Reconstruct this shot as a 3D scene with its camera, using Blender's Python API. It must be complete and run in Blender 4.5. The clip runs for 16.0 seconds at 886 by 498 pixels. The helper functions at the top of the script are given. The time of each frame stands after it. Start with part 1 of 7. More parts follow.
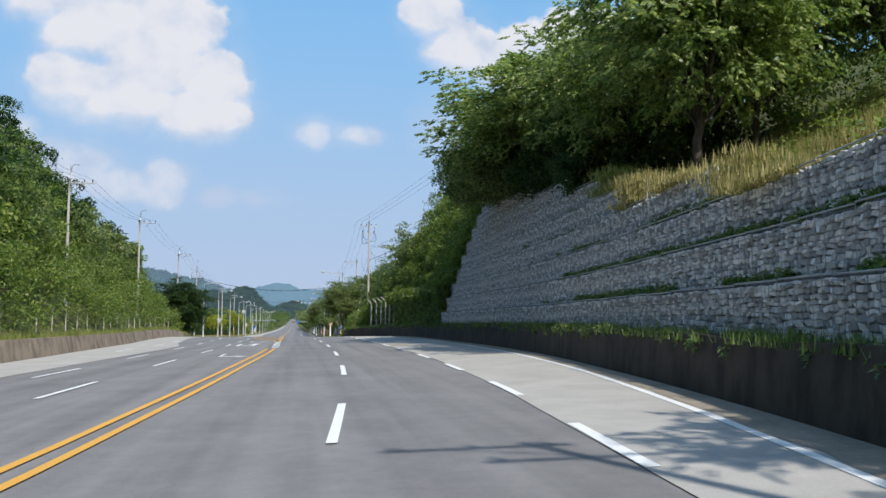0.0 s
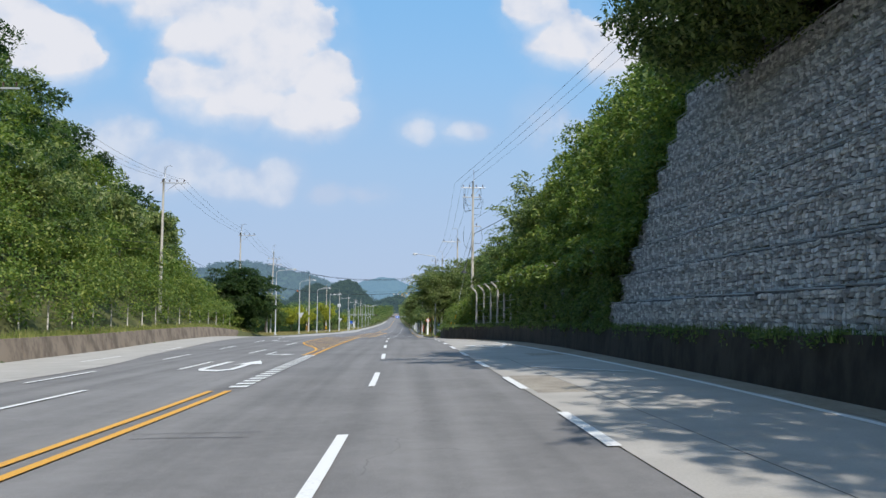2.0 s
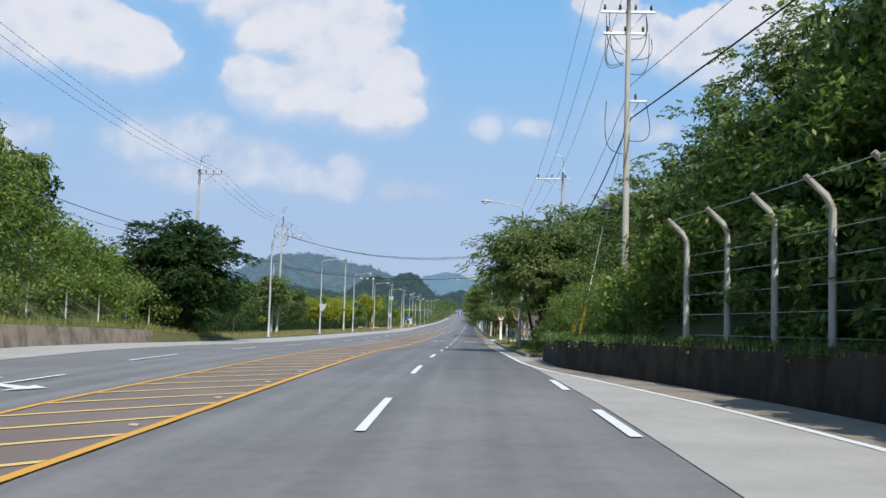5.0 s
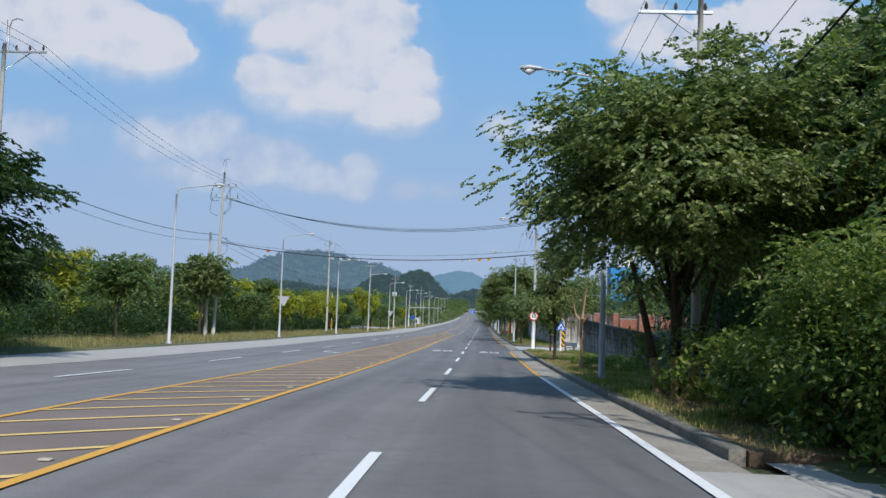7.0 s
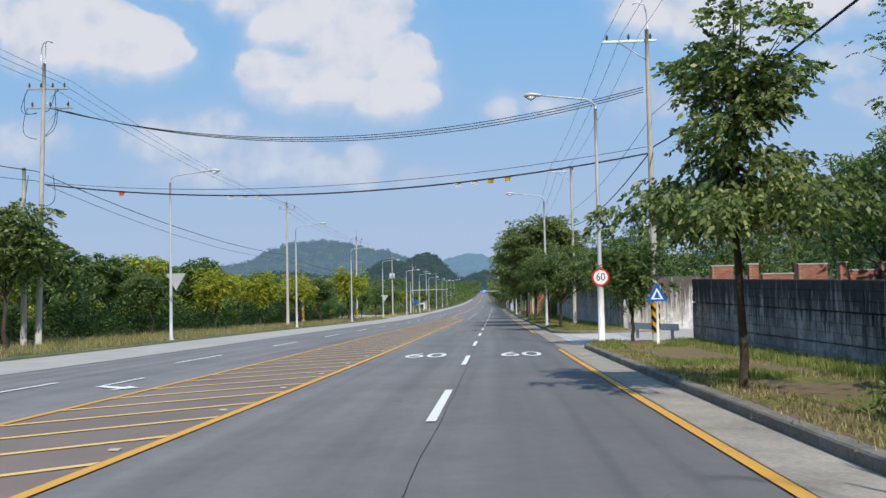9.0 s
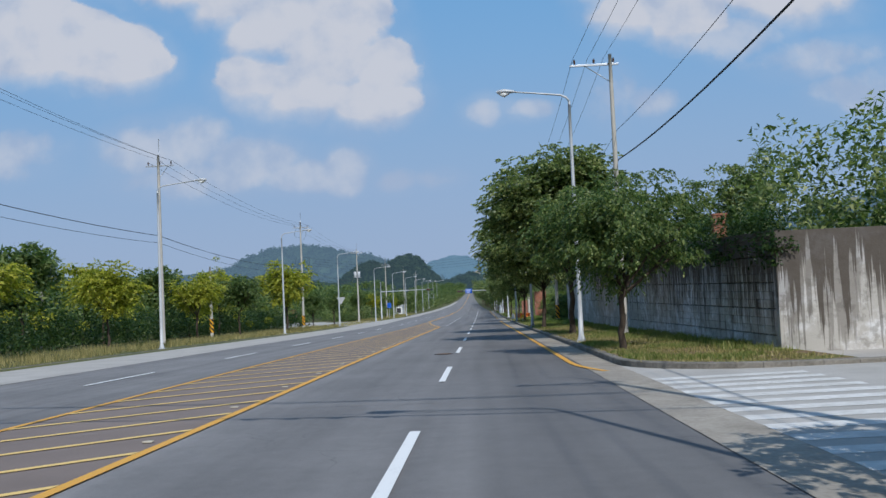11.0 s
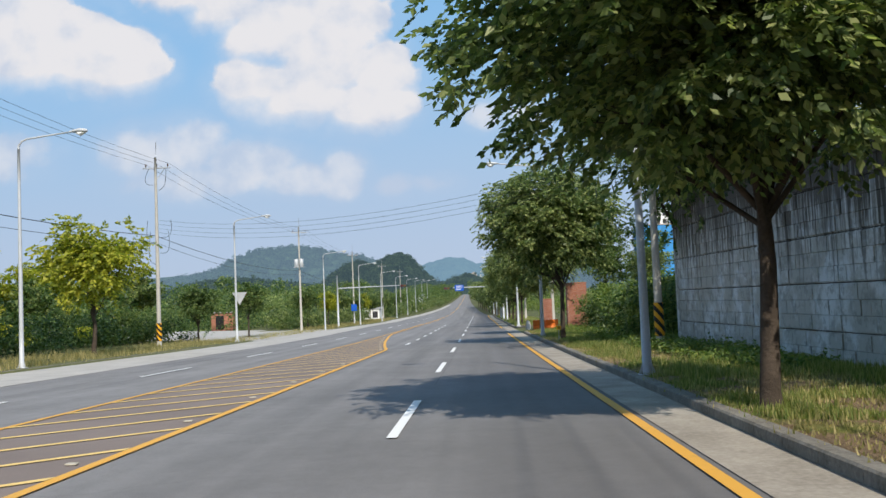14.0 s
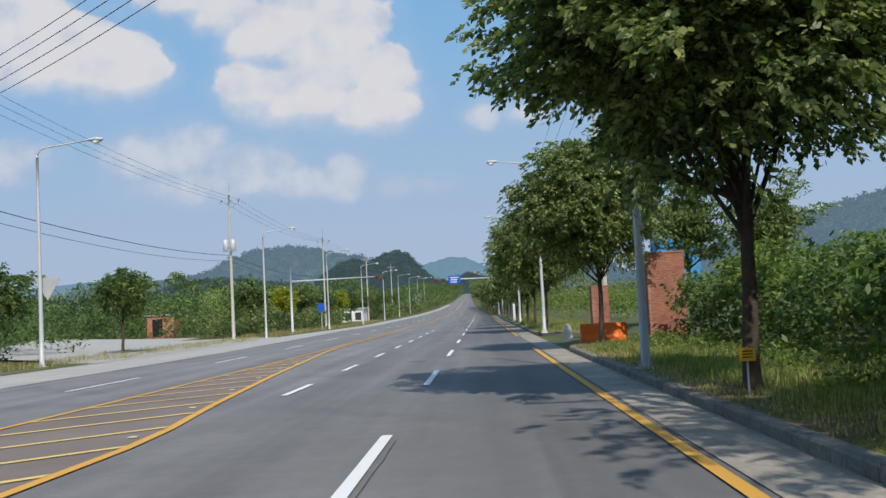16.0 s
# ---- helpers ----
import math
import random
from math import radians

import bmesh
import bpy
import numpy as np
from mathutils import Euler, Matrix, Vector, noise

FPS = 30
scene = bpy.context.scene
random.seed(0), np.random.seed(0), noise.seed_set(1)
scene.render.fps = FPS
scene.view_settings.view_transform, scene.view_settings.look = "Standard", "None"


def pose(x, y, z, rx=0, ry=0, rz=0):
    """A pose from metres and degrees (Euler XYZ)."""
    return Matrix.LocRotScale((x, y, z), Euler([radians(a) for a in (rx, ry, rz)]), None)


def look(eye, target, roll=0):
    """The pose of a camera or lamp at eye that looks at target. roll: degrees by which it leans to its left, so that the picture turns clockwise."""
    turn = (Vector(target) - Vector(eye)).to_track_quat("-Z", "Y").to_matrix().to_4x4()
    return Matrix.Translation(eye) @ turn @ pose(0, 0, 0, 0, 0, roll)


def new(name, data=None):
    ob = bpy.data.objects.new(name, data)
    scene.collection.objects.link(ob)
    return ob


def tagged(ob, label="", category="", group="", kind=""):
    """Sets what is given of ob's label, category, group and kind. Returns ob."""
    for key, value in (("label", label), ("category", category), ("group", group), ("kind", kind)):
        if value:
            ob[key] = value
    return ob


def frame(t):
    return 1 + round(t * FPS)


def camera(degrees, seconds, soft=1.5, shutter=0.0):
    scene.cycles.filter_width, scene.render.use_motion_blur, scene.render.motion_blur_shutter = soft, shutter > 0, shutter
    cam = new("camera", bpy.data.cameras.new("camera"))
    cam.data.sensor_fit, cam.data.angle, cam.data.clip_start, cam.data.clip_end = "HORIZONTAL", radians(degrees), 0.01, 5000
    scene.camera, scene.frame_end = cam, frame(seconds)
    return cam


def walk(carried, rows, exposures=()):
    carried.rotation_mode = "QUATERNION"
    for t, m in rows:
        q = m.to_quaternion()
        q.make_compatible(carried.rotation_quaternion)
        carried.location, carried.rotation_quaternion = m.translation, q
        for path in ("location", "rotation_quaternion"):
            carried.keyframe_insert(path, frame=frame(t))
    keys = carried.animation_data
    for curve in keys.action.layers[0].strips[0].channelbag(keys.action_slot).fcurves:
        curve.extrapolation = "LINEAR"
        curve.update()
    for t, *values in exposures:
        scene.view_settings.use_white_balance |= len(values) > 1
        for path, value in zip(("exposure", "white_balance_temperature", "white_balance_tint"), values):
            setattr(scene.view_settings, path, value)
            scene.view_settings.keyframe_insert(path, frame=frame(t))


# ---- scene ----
cam = camera(54.6, 16.0)
PATH = [
    (0, (-1.081, -0.679, 1.585), (-0.752, 1.288, 1.739), 0.2),
    (0.5, (-0.121, 6.906, 1.584), (0.142, 8.883, 1.732), 0.3),
    (1, (0.625, 14.513, 1.551), (0.822, 16.498, 1.696), 0.5),
    (1.5, (1.165, 22.097, 1.523), (1.302, 24.087, 1.666), 0.6),
    (2, (1.457, 29.764, 1.498), (1.543, 31.757, 1.639), 0.5),
    (2.5, (1.679, 37.495, 1.448), (1.722, 39.49, 1.586), 0.5),
    (3, (1.759, 45.264, 1.372), (1.77, 47.259, 1.512), 0.6),
    (3.5, (1.834, 53.043, 1.31), (1.822, 55.038, 1.442), 0.6),
    (4, (1.861, 60.965, 1.223), (1.829, 62.96, 1.357), 0.9),
    (6.5, (1.249, 100.49, 0.587), (1.156, 102.484, 0.713), 2.1),
    (7, (1.264, 108.615, 0.437), (1.168, 110.609, 0.566), 2.0),
    (7.5, (1.184, 116.66, 0.263), (1.085, 118.653, 0.394), 1.7),
    (8, (1.101, 124.745, -0.006), (0.996, 126.739, 0.109), 0.6),
    (8.5, (1.063, 133.006, -0.333), (0.953, 135.001, -0.228), -0.3),
    (9, (0.962, 140.908, -0.579), (0.845, 142.902, -0.485), -1.2),
    (11.5, (0.998, 180.511, -1.551), (0.92, 182.506, -1.448), -2.7),
    (12, (1.196, 188.372, -1.753), (1.124, 190.368, -1.648), -2.6),
    (12.5, (1.203, 196.145, -1.889), (1.135, 198.141, -1.778), -2.3),
    (13, (1.262, 204.039, -1.997), (1.191, 206.034, -1.883), -2.3),
    (13.5, (1.251, 211.917, -2.203), (1.179, 213.912, -2.092), -2.4),
    (14, (1.234, 219.838, -2.379), (1.158, 221.834, -2.269), -2.4),
    (14.5, (1.189, 227.602, -2.597), (1.112, 229.598, -2.486), -2.4),
    (15, (1.235, 235.319, -2.74), (1.155, 237.314, -2.628), -2.4),
    (15.5, (1.251, 243.136, -2.909), (1.17, 245.132, -2.797), -2.5),
    (16, (1.325, 250.974, -3.145), (1.244, 252.97, -3.032), -2.9),
]
walk(cam, [(t, look(eye, target, roll)) for t, eye, target, roll in PATH],
     exposures=((0.0, 0.16, 6450, 10), (2.5, 0.16, 6450, 10), (3.0, 0.1, 6450, 10), (4.0, 0.18, 6450, 10), (6.5, -0.05, 6100, 10), (7.5, -0.10, 6200, 10), (8.5, 0.2, 6450, 10), (9.0, 0.03, 6350, 10), (11.5, -0.33, 6050, 10), (12.0, -0.38, 6100, 10), (12.5, -0.18, 6150, 10), (13.5, 0.08, 6500, 10), (14.0, 0.16, 6750, 10), (14.5, 0.2, 6600, 10), (15.0, 0.18, 6650, 10), (16.0, -0.06, 6600, 10)))


# ---- light ----
SUN_AZ = math.atan2(3.65, -11.4)          # the sun stands behind the drive and to its right
SUN_EL = radians(44.0)
sun_dir = Vector((math.sin(SUN_AZ) * math.cos(SUN_EL), math.cos(SUN_AZ) * math.cos(SUN_EL), math.sin(SUN_EL)))
sun = new("sun", bpy.data.lights.new("sun", "SUN"))
sun.data.energy, sun.data.angle, sun.data.color = 4.2, radians(0.55), (1.0, 0.95, 0.87)
sun.matrix_world = look((0, 0, 60), Vector((0, 0, 60)) - sun_dir)
scene.view_settings.exposure = 0.0


def add(nt, kind, **values):
    """A node with the given inputs (by name or number after an underscore) and settings."""
    n = nt.nodes.new(kind)
    for k, v in values.items():
        if k[0] == "_":
            n.inputs[int(k[1:])].default_value = v
        elif k == "op":
            n.operation = v
        elif k == "blend":
            n.blend_type = v
        elif k == "dt":
            n.data_type = v
    return n


def math_node(nt, op, a, b=None, c=None, clamp=False):
    n = nt.nodes.new("ShaderNodeMath")
    n.operation, n.use_clamp = op, clamp
    for i, v in enumerate((a, b, c)):
        if v is None:
            continue
        if isinstance(v, (int, float)):
            n.inputs[i].default_value = v
        else:
            nt.links.new(v, n.inputs[i])
    return n.outputs[0]


def mix_col(nt, fac, a, b, blend="MIX"):
    n = nt.nodes.new("ShaderNodeMix")
    n.data_type, n.blend_type = "RGBA", blend
    for i, v in ((0, fac), (6, a), (7, b)):
        if isinstance(v, (int, float)):
            n.inputs[i].default_value = v
        elif isinstance(v, tuple):
            n.inputs[i].default_value = (*v, 1.0) if len(v) == 3 else v
        else:
            nt.links.new(v, n.inputs[i])
    return n.outputs[2]


def noise_tex(nt, vec, scale, detail=4.0, rough=0.55, dist=0.0, dims="3D"):
    n = nt.nodes.new("ShaderNodeTexNoise")
    n.noise_dimensions = dims
    n.inputs["Scale"].default_value, n.inputs["Detail"].default_value = scale, detail
    n.inputs["Roughness"].default_value, n.inputs["Distortion"].default_value = rough, dist
    if vec is not None:
        nt.links.new(vec, n.inputs["Vector"])
    return n.outputs["Fac"]


def ramp(nt, fac, stops):
    n = nt.nodes.new("ShaderNodeValToRGB")
    els = n.color_ramp.elements
    while len(els) < len(stops):
        els.new(0.5)
    for e, (p, c) in zip(els, stops):
        e.position, e.color = p, (*c, 1.0) if len(c) == 3 else c
    nt.links.new(fac, n.inputs[0])
    return n.outputs[0]


def map_range(nt, v, a, b, c=0.0, d=1.0):
    n = nt.nodes.new("ShaderNodeMapRange")
    n.interpolation_type = "SMOOTHSTEP"
    nt.links.new(v, n.inputs[0])
    for i, x in enumerate((a, b, c, d)):
        n.inputs[i + 1].default_value = x
    return n.outputs[0]


# ---- sky with fair-weather clouds ----
world = bpy.data.worlds.new("sky")
scene.world = world
world.use_nodes = True
nt = world.node_tree
nt.nodes.clear()
sky = nt.nodes.new("ShaderNodeTexSky")
sky.sky_type, sky.sun_disc = "NISHITA", False
sky.sun_elevation, sky.sun_rotation = SUN_EL, SUN_AZ
sky.altitude, sky.air_density, sky.dust_density, sky.ozone_density = 50.0, 1.0, 0.6, 2.0
SKY_STRENGTH = 0.12
tc = nt.nodes.new("ShaderNodeTexCoord")
direction = tc.outputs["Generated"]
sep = nt.nodes.new("ShaderNodeSeparateXYZ")
nt.links.new(direction, sep.inputs[0])
# bearing and height over the road's axis, as tangents
ahead = math_node(nt, "MAXIMUM", sep.outputs[1], 0.02)
tan_x = math_node(nt, "DIVIDE", sep.outputs[0], ahead)
tan_z = math_node(nt, "DIVIDE", sep.outputs[2], ahead)
comb = nt.nodes.new("ShaderNodeCombineXYZ")
nt.links.new(tan_x, comb.inputs[0]), nt.links.new(tan_z, comb.inputs[1])
puff = noise_tex(nt, comb.outputs[0], 15.0, 7.0, 0.52)
wisp = noise_tex(nt, comb.outputs[0], 5.0, 7.0, 0.6, 0.4)
# bearing, height, half width, half height, weight
CLOUDS = [
    (-0.121, 0.228, 0.062, 0.036, 1.3), (-0.092, 0.226, 0.030, 0.030, 1.1), (-0.195, 0.242, 0.075, 0.036, 1.3), (-0.235, 0.264, 0.050, 0.040, 1.2),
    (-0.172, 0.288, 0.085, 0.060, 1.3), (-0.105, 0.268, 0.042, 0.046, 1.2), (-0.255, 0.268, 0.046, 0.040, 1.1), (-0.138, 0.322, 0.050, 0.055, 1.2), (-0.225, 0.320, 0.070, 0.055, 1.3), (-0.165, 0.345, 0.058, 0.050, 1.2), (-0.280, 0.360, 0.070, 0.040, 0.9), (-0.335, 0.378, 0.100, 0.035, 0.8),
    (-0.470, 0.306, 0.098, 0.052, 1.2), (-0.412, 0.290, 0.055, 0.036, 1.1), (-0.530, 0.330, 0.080, 0.055, 1.1),
    (0.190, 0.325, 0.052, 0.042, 1.1), (0.258, 0.308, 0.060, 0.042, 1.1), (0.155, 0.362, 0.040, 0.035, 1.1), (0.360, 0.330, 0.080, 0.045, 1.1),
]
FAINT = [
    (-0.345, 0.187, 0.050, 0.034, 1.0), (-0.390, 0.185, 0.050, 0.030, 0.9), (-0.265, 0.165, 0.060, 0.026, 1.0), (-0.320, 0.150, 0.090, 0.020, 0.8),
    (-0.205, 0.145, 0.050, 0.018, 1.0), (-0.150, 0.150, 0.030, 0.026, 1.2), (-0.095, 0.133, 0.026, 0.014, 0.8),
    (0.014, 0.210, 0.022, 0.014, 0.6), (0.062, 0.211, 0.026, 0.011, 0.6), (-0.560, 0.190, 0.060, 0.030, 0.9),
    (0.165, 0.225, 0.032, 0.034, 0.9), (0.205, 0.212, 0.026, 0.020, 0.8), (-0.050, 0.133, 0.025, 0.010, 0.6),
    (0.300, 0.285, 0.060, 0.028, 0.9), (0.400, 0.250, 0.070, 0.022, 0.9), (0.460, 0.215, 0.060, 0.026, 0.8),
]


def blobs(rows, sink=0.0):
    """A field that is positive inside soft-edged ellipses."""
    dens = None
    for cx_, cz_, rx_, rz_, w_ in rows:
        u = math_node(nt, "MULTIPLY", math_node(nt, "SUBTRACT", tan_x, cx_), 0.9 / rx_)
        v = math_node(nt, "MULTIPLY", math_node(nt, "SUBTRACT", tan_z, cz_ - sink), 0.9 / rz_)
        d2 = math_node(nt, "ADD", math_node(nt, "MULTIPLY", u, u), math_node(nt, "MULTIPLY", v, v))
        one = math_node(nt, "MULTIPLY", math_node(nt, "SUBTRACT", 1.0, d2), w_)
        dens = one if dens is None else math_node(nt, "SMOOTH_MAX", dens, one, 0.25)
    return dens


dens, thin = blobs(CLOUDS), blobs(FAINT)
# positive in the crisp heads of the clouds, negative in their soft grey bases
head_up = math_node(nt, "SUBTRACT", dens, blobs(CLOUDS, 0.018))
soft = map_range(nt, head_up, -0.5, 0.2, 1.6, 0.3)
centred = math_node(nt, "SUBTRACT", puff, 0.5)
broad = math_node(nt, "SUBTRACT", wisp, 0.5)
rags = math_node(nt, "ADD", math_node(nt, "MULTIPLY", centred, 3.0), math_node(nt, "MULTIPLY", broad, 1.5))
edge = math_node(nt, "ADD", dens, rags)
behind = map_range(nt, sep.outputs[1], 0.1, 0.2)
haze = math_node(nt, "ADD", math_node(nt, "MAXIMUM", dens, thin), math_node(nt, "MULTIPLY", broad, 5.0))
veil = math_node(nt, "MAXIMUM", map_range(nt, haze, -1.4, 1.2, 0.0, 0.26), map_range(nt, math_node(nt, "ADD", thin, rags), -0.35, 0.75, 0.0, 0.72))
mask = math_node(nt, "MULTIPLY", math_node(nt, "MAXIMUM", math_node(nt, "DIVIDE", math_node(nt, "ADD", edge, 0.14), soft, clamp=True), veil), behind)
# billows: the side towards the sun is white, the other a soft blue grey
away = nt.nodes.new("ShaderNodeVectorMath")
away.operation = "ADD"
nt.links.new(comb.outputs[0], away.inputs[0])
away.inputs[1].default_value = (0.008, 0.022, 0.0)
puff_up = noise_tex(nt, away.outputs[0], 16.0, 4.0, 0.5)
puff_low = noise_tex(nt, comb.outputs[0], 16.0, 4.0, 0.5)
relief_ = math_node(nt, "SUBTRACT", puff_low, puff_up)
lit = math_node(nt, "ADD", math_node(nt, "MULTIPLY", math_node(nt, "MAXIMUM", dens, math_node(nt, "ADD", thin, 0.6)), 0.30), math_node(nt, "ADD", math_node(nt, "MULTIPLY", relief_, 2.2), math_node(nt, "ADD", math_node(nt, "MULTIPLY", broad, 0.7), math_node(nt, "MULTIPLY", head_up, 0.28))))
white = ramp(nt, map_range(nt, lit, -0.45, 0.5), [(0.0, (0.47, 0.55, 0.70)), (0.5, (0.60, 0.645, 0.74)), (1.0, (0.705, 0.715, 0.765))])
air = mix_col(nt, 1.0, sky.outputs[0], (SKY_STRENGTH, SKY_STRENGTH, SKY_STRENGTH), "MULTIPLY")
view = ramp(nt, map_range(nt, tan_z, -0.02, 0.48), [(0.0, (0.40, 0.50, 0.68)), (0.30, (0.34, 0.50, 0.72)), (0.65, (0.26, 0.48, 0.76)), (1.0, (0.19, 0.44, 0.76))])
air = mix_col(nt, math_node(nt, "MULTIPLY", behind, 0.97), air, view)
bg = nt.nodes.new("ShaderNodeBackground")
nt.links.new(mix_col(nt, mask, air, white), bg.inputs[0])
bg.inputs[1].default_value = 1.0
out = nt.nodes.new("ShaderNodeOutputWorld")
nt.links.new(bg.outputs[0], out.inputs[0])


# ---- materials ----
MATS = {}


def surface(name, rough=0.9, metal=0.0, spec=0.3):
    m = bpy.data.materials.new(name)
    m.use_nodes = True
    t = m.node_tree
    p = t.nodes["Principled BSDF"]
    p.inputs["Roughness"].default_value, p.inputs["Metallic"].default_value = rough, metal
    p.inputs["Specular IOR Level"].default_value = spec
    c = t.nodes.new("ShaderNodeTexCoord")
    MATS[name] = m
    return m, t, p, c.outputs["Object"]


def bump(t, p, height, strength=0.4, dist=0.02):
    b = t.nodes.new("ShaderNodeBump")
    b.inputs["Strength"].default_value, b.inputs["Distance"].default_value = strength, dist
    t.links.new(height, b.inputs["Height"])
    t.links.new(b.outputs[0], p.inputs["Normal"])


def two_scale(name, dark, light, fine=30.0, broad=0.6, rough=0.9, metal=0.0, spec=0.3, relief=0.3, dist=0.01, island=0.0):
    """Colour that varies by grain and by broad stains, with fine relief."""
    m, t, p, co = surface(name, rough, metal, spec)
    a = noise_tex(t, co, fine, 5.0, 0.65)
    b = noise_tex(t, co, broad, 4.0, 0.6)
    f = math_node(t, "ADD", math_node(t, "MULTIPLY", a, 0.45), math_node(t, "MULTIPLY", b, 0.55))
    if island:
        g = t.nodes.new("ShaderNodeNewGeometry")
        f = math_node(t, "ADD", f, math_node(t, "MULTIPLY", math_node(t, "SUBTRACT", g.outputs["Random Per Island"], 0.5), island))
    col = ramp(t, f, [(0.3, dark), (0.7, light)])
    t.links.new(col, p.inputs["Base Color"])
    if relief:
        bump(t, p, a, relief, dist)
    return m


def streaked(m_name, base, stain, rough=0.92, amount=0.7, scale=2.2, down=0.12, crisp=0.3):
    """Weathered concrete with dark water streaks that run down it."""
    m, t, p, co = surface(m_name, rough, 0.0, 0.2)
    mp = t.nodes.new("ShaderNodeMapping")
    t.links.new(co, mp.inputs[0])
    mp.inputs["Scale"].default_value = (scale, scale, scale * down)
    runs = noise_tex(t, mp.outputs[0], 1.6, 6.0, 0.65)
    blot = noise_tex(t, co, 0.5, 5.0, 0.65)
    fine = noise_tex(t, co, 18.0, 5.0, 0.7)
    f = math_node(t, "MULTIPLY", map_range(t, math_node(t, "ADD", runs, math_node(t, "MULTIPLY", blot, 0.6)), 0.83 - crisp / 2, 0.83 + crisp / 2), amount)
    col = mix_col(t, f, base, stain)
    col = mix_col(t, math_node(t, "MULTIPLY", fine, 0.35), col, tuple(v * 0.6 for v in base))
    t.links.new(col, p.inputs["Base Color"])
    bump(t, p, fine, 0.5, 0.02)
    return m


def drip_wall(name, base, stain, z0=0.0, y0=197.0, slope=0.02, fall=0.45, start=2.1):
    """Chalky concrete, black below the coping, with dark runs of different length and pale patches."""
    m, t, p, co = surface(name, 0.92, 0.0, 0.2)
    xyz = t.nodes.new("ShaderNodeSeparateXYZ")
    t.links.new(co, xyz.inputs[0])
    top = math_node(t, "ADD", math_node(t, "MULTIPLY", math_node(t, "SUBTRACT", xyz.outputs[1], y0), slope), z0)
    depth = math_node(t, "SUBTRACT", top, xyz.outputs[2])
    masks = []
    for k, (sc, dn) in enumerate(((2.3, 0.04), (6.0, 0.025))):
        mp = t.nodes.new("ShaderNodeMapping")
        t.links.new(co, mp.inputs[0])
        mp.inputs["Scale"].default_value = (sc, sc, sc * dn)
        mp.inputs["Location"].default_value = (3.1 * k, 0.0, 0.0)
        runs = noise_tex(t, mp.outputs[0], 1.0, 4.0, 0.65)
        masks.append(map_range(t, math_node(t, "SUBTRACT", math_node(t, "MULTIPLY", runs, 6.0), math_node(t, "MULTIPLY", depth, fall)), start, start + 0.25))
    blot = noise_tex(t, co, 2.4, 6.0, 0.7)
    fine = noise_tex(t, co, 16.0, 5.0, 0.7)
    chalk = map_range(t, noise_tex(t, co, 0.8, 6.0, 0.72), 0.45, 0.62)
    col = mix_col(t, chalk, tuple(v * 0.75 for v in base), tuple(min(0.72, v * 1.3) for v in base))
    col = mix_col(t, math_node(t, "MULTIPLY", map_range(t, blot, 0.5, 0.6), 0.6), col, tuple(v * 0.42 for v in base))
    f = math_node(t, "MULTIPLY", math_node(t, "ADD", math_node(t, "MULTIPLY", masks[0], 0.5), math_node(t, "MULTIPLY", masks[1], 0.62), clamp=True), 0.92)
    col = mix_col(t, f, col, stain)
    col = mix_col(t, math_node(t, "MULTIPLY", fine, 0.2), col, tuple(v * 0.35 for v in base))
    t.links.new(col, p.inputs["Base Color"])
    bump(t, p, math_node(t, "ADD", fine, blot), 0.6, 0.02)
    return m


def leafy(name, dark, light, yellow, rough=0.5):
    """Leaves: each one has its own green; light comes through a little."""
    m, t, p, co = surface(name, rough, 0.0, 0.45)
    g = t.nodes.new("ShaderNodeNewGeometry")
    big = noise_tex(t, co, 0.35, 3.0, 0.6)
    f = math_node(t, "ADD", math_node(t, "MULTIPLY", g.outputs["Random Per Island"], 0.75), math_node(t, "MULTIPLY", big, 0.42))
    col = ramp(t, f, [(0.2, dark), (0.62, light), (0.95, yellow)])
    t.links.new(col, p.inputs["Base Color"])
    tr = t.nodes.new("ShaderNodeBsdfTranslucent")
    t.links.new(mix_col(t, 1.0, col, (1.0, 1.12, 0.65), "MULTIPLY"), tr.inputs[0])
    mx = t.nodes.new("ShaderNodeMixShader")
    mx.inputs[0].default_value = 0.5
    t.links.new(p.outputs[0], mx.inputs[1]), t.links.new(tr.outputs[0], mx.inputs[2])
    t.links.new(mx.outputs[0], t.nodes["Material Output"].inputs[0])
    return m


def paint(name, col, wear=0.5, rough=0.7):
    """Road paint, worn through to the asphalt in places."""
    m, t, p, co = surface(name, rough, 0.0, 0.3)
    a = noise_tex(t, co, 14.0, 6.0, 0.7)
    b = noise_tex(t, co, 0.9, 3.0, 0.6)
    f = map_range(t, math_node(t, "ADD", a, math_node(t, "MULTIPLY", b, 0.6)), 0.88, 1.12)
    c = mix_col(t, math_node(t, "MULTIPLY", f, wear), col, (0.10, 0.10, 0.10))
    t.links.new(c, p.inputs["Base Color"])
    bump(t, p, a, 0.2, 0.004)
    return m


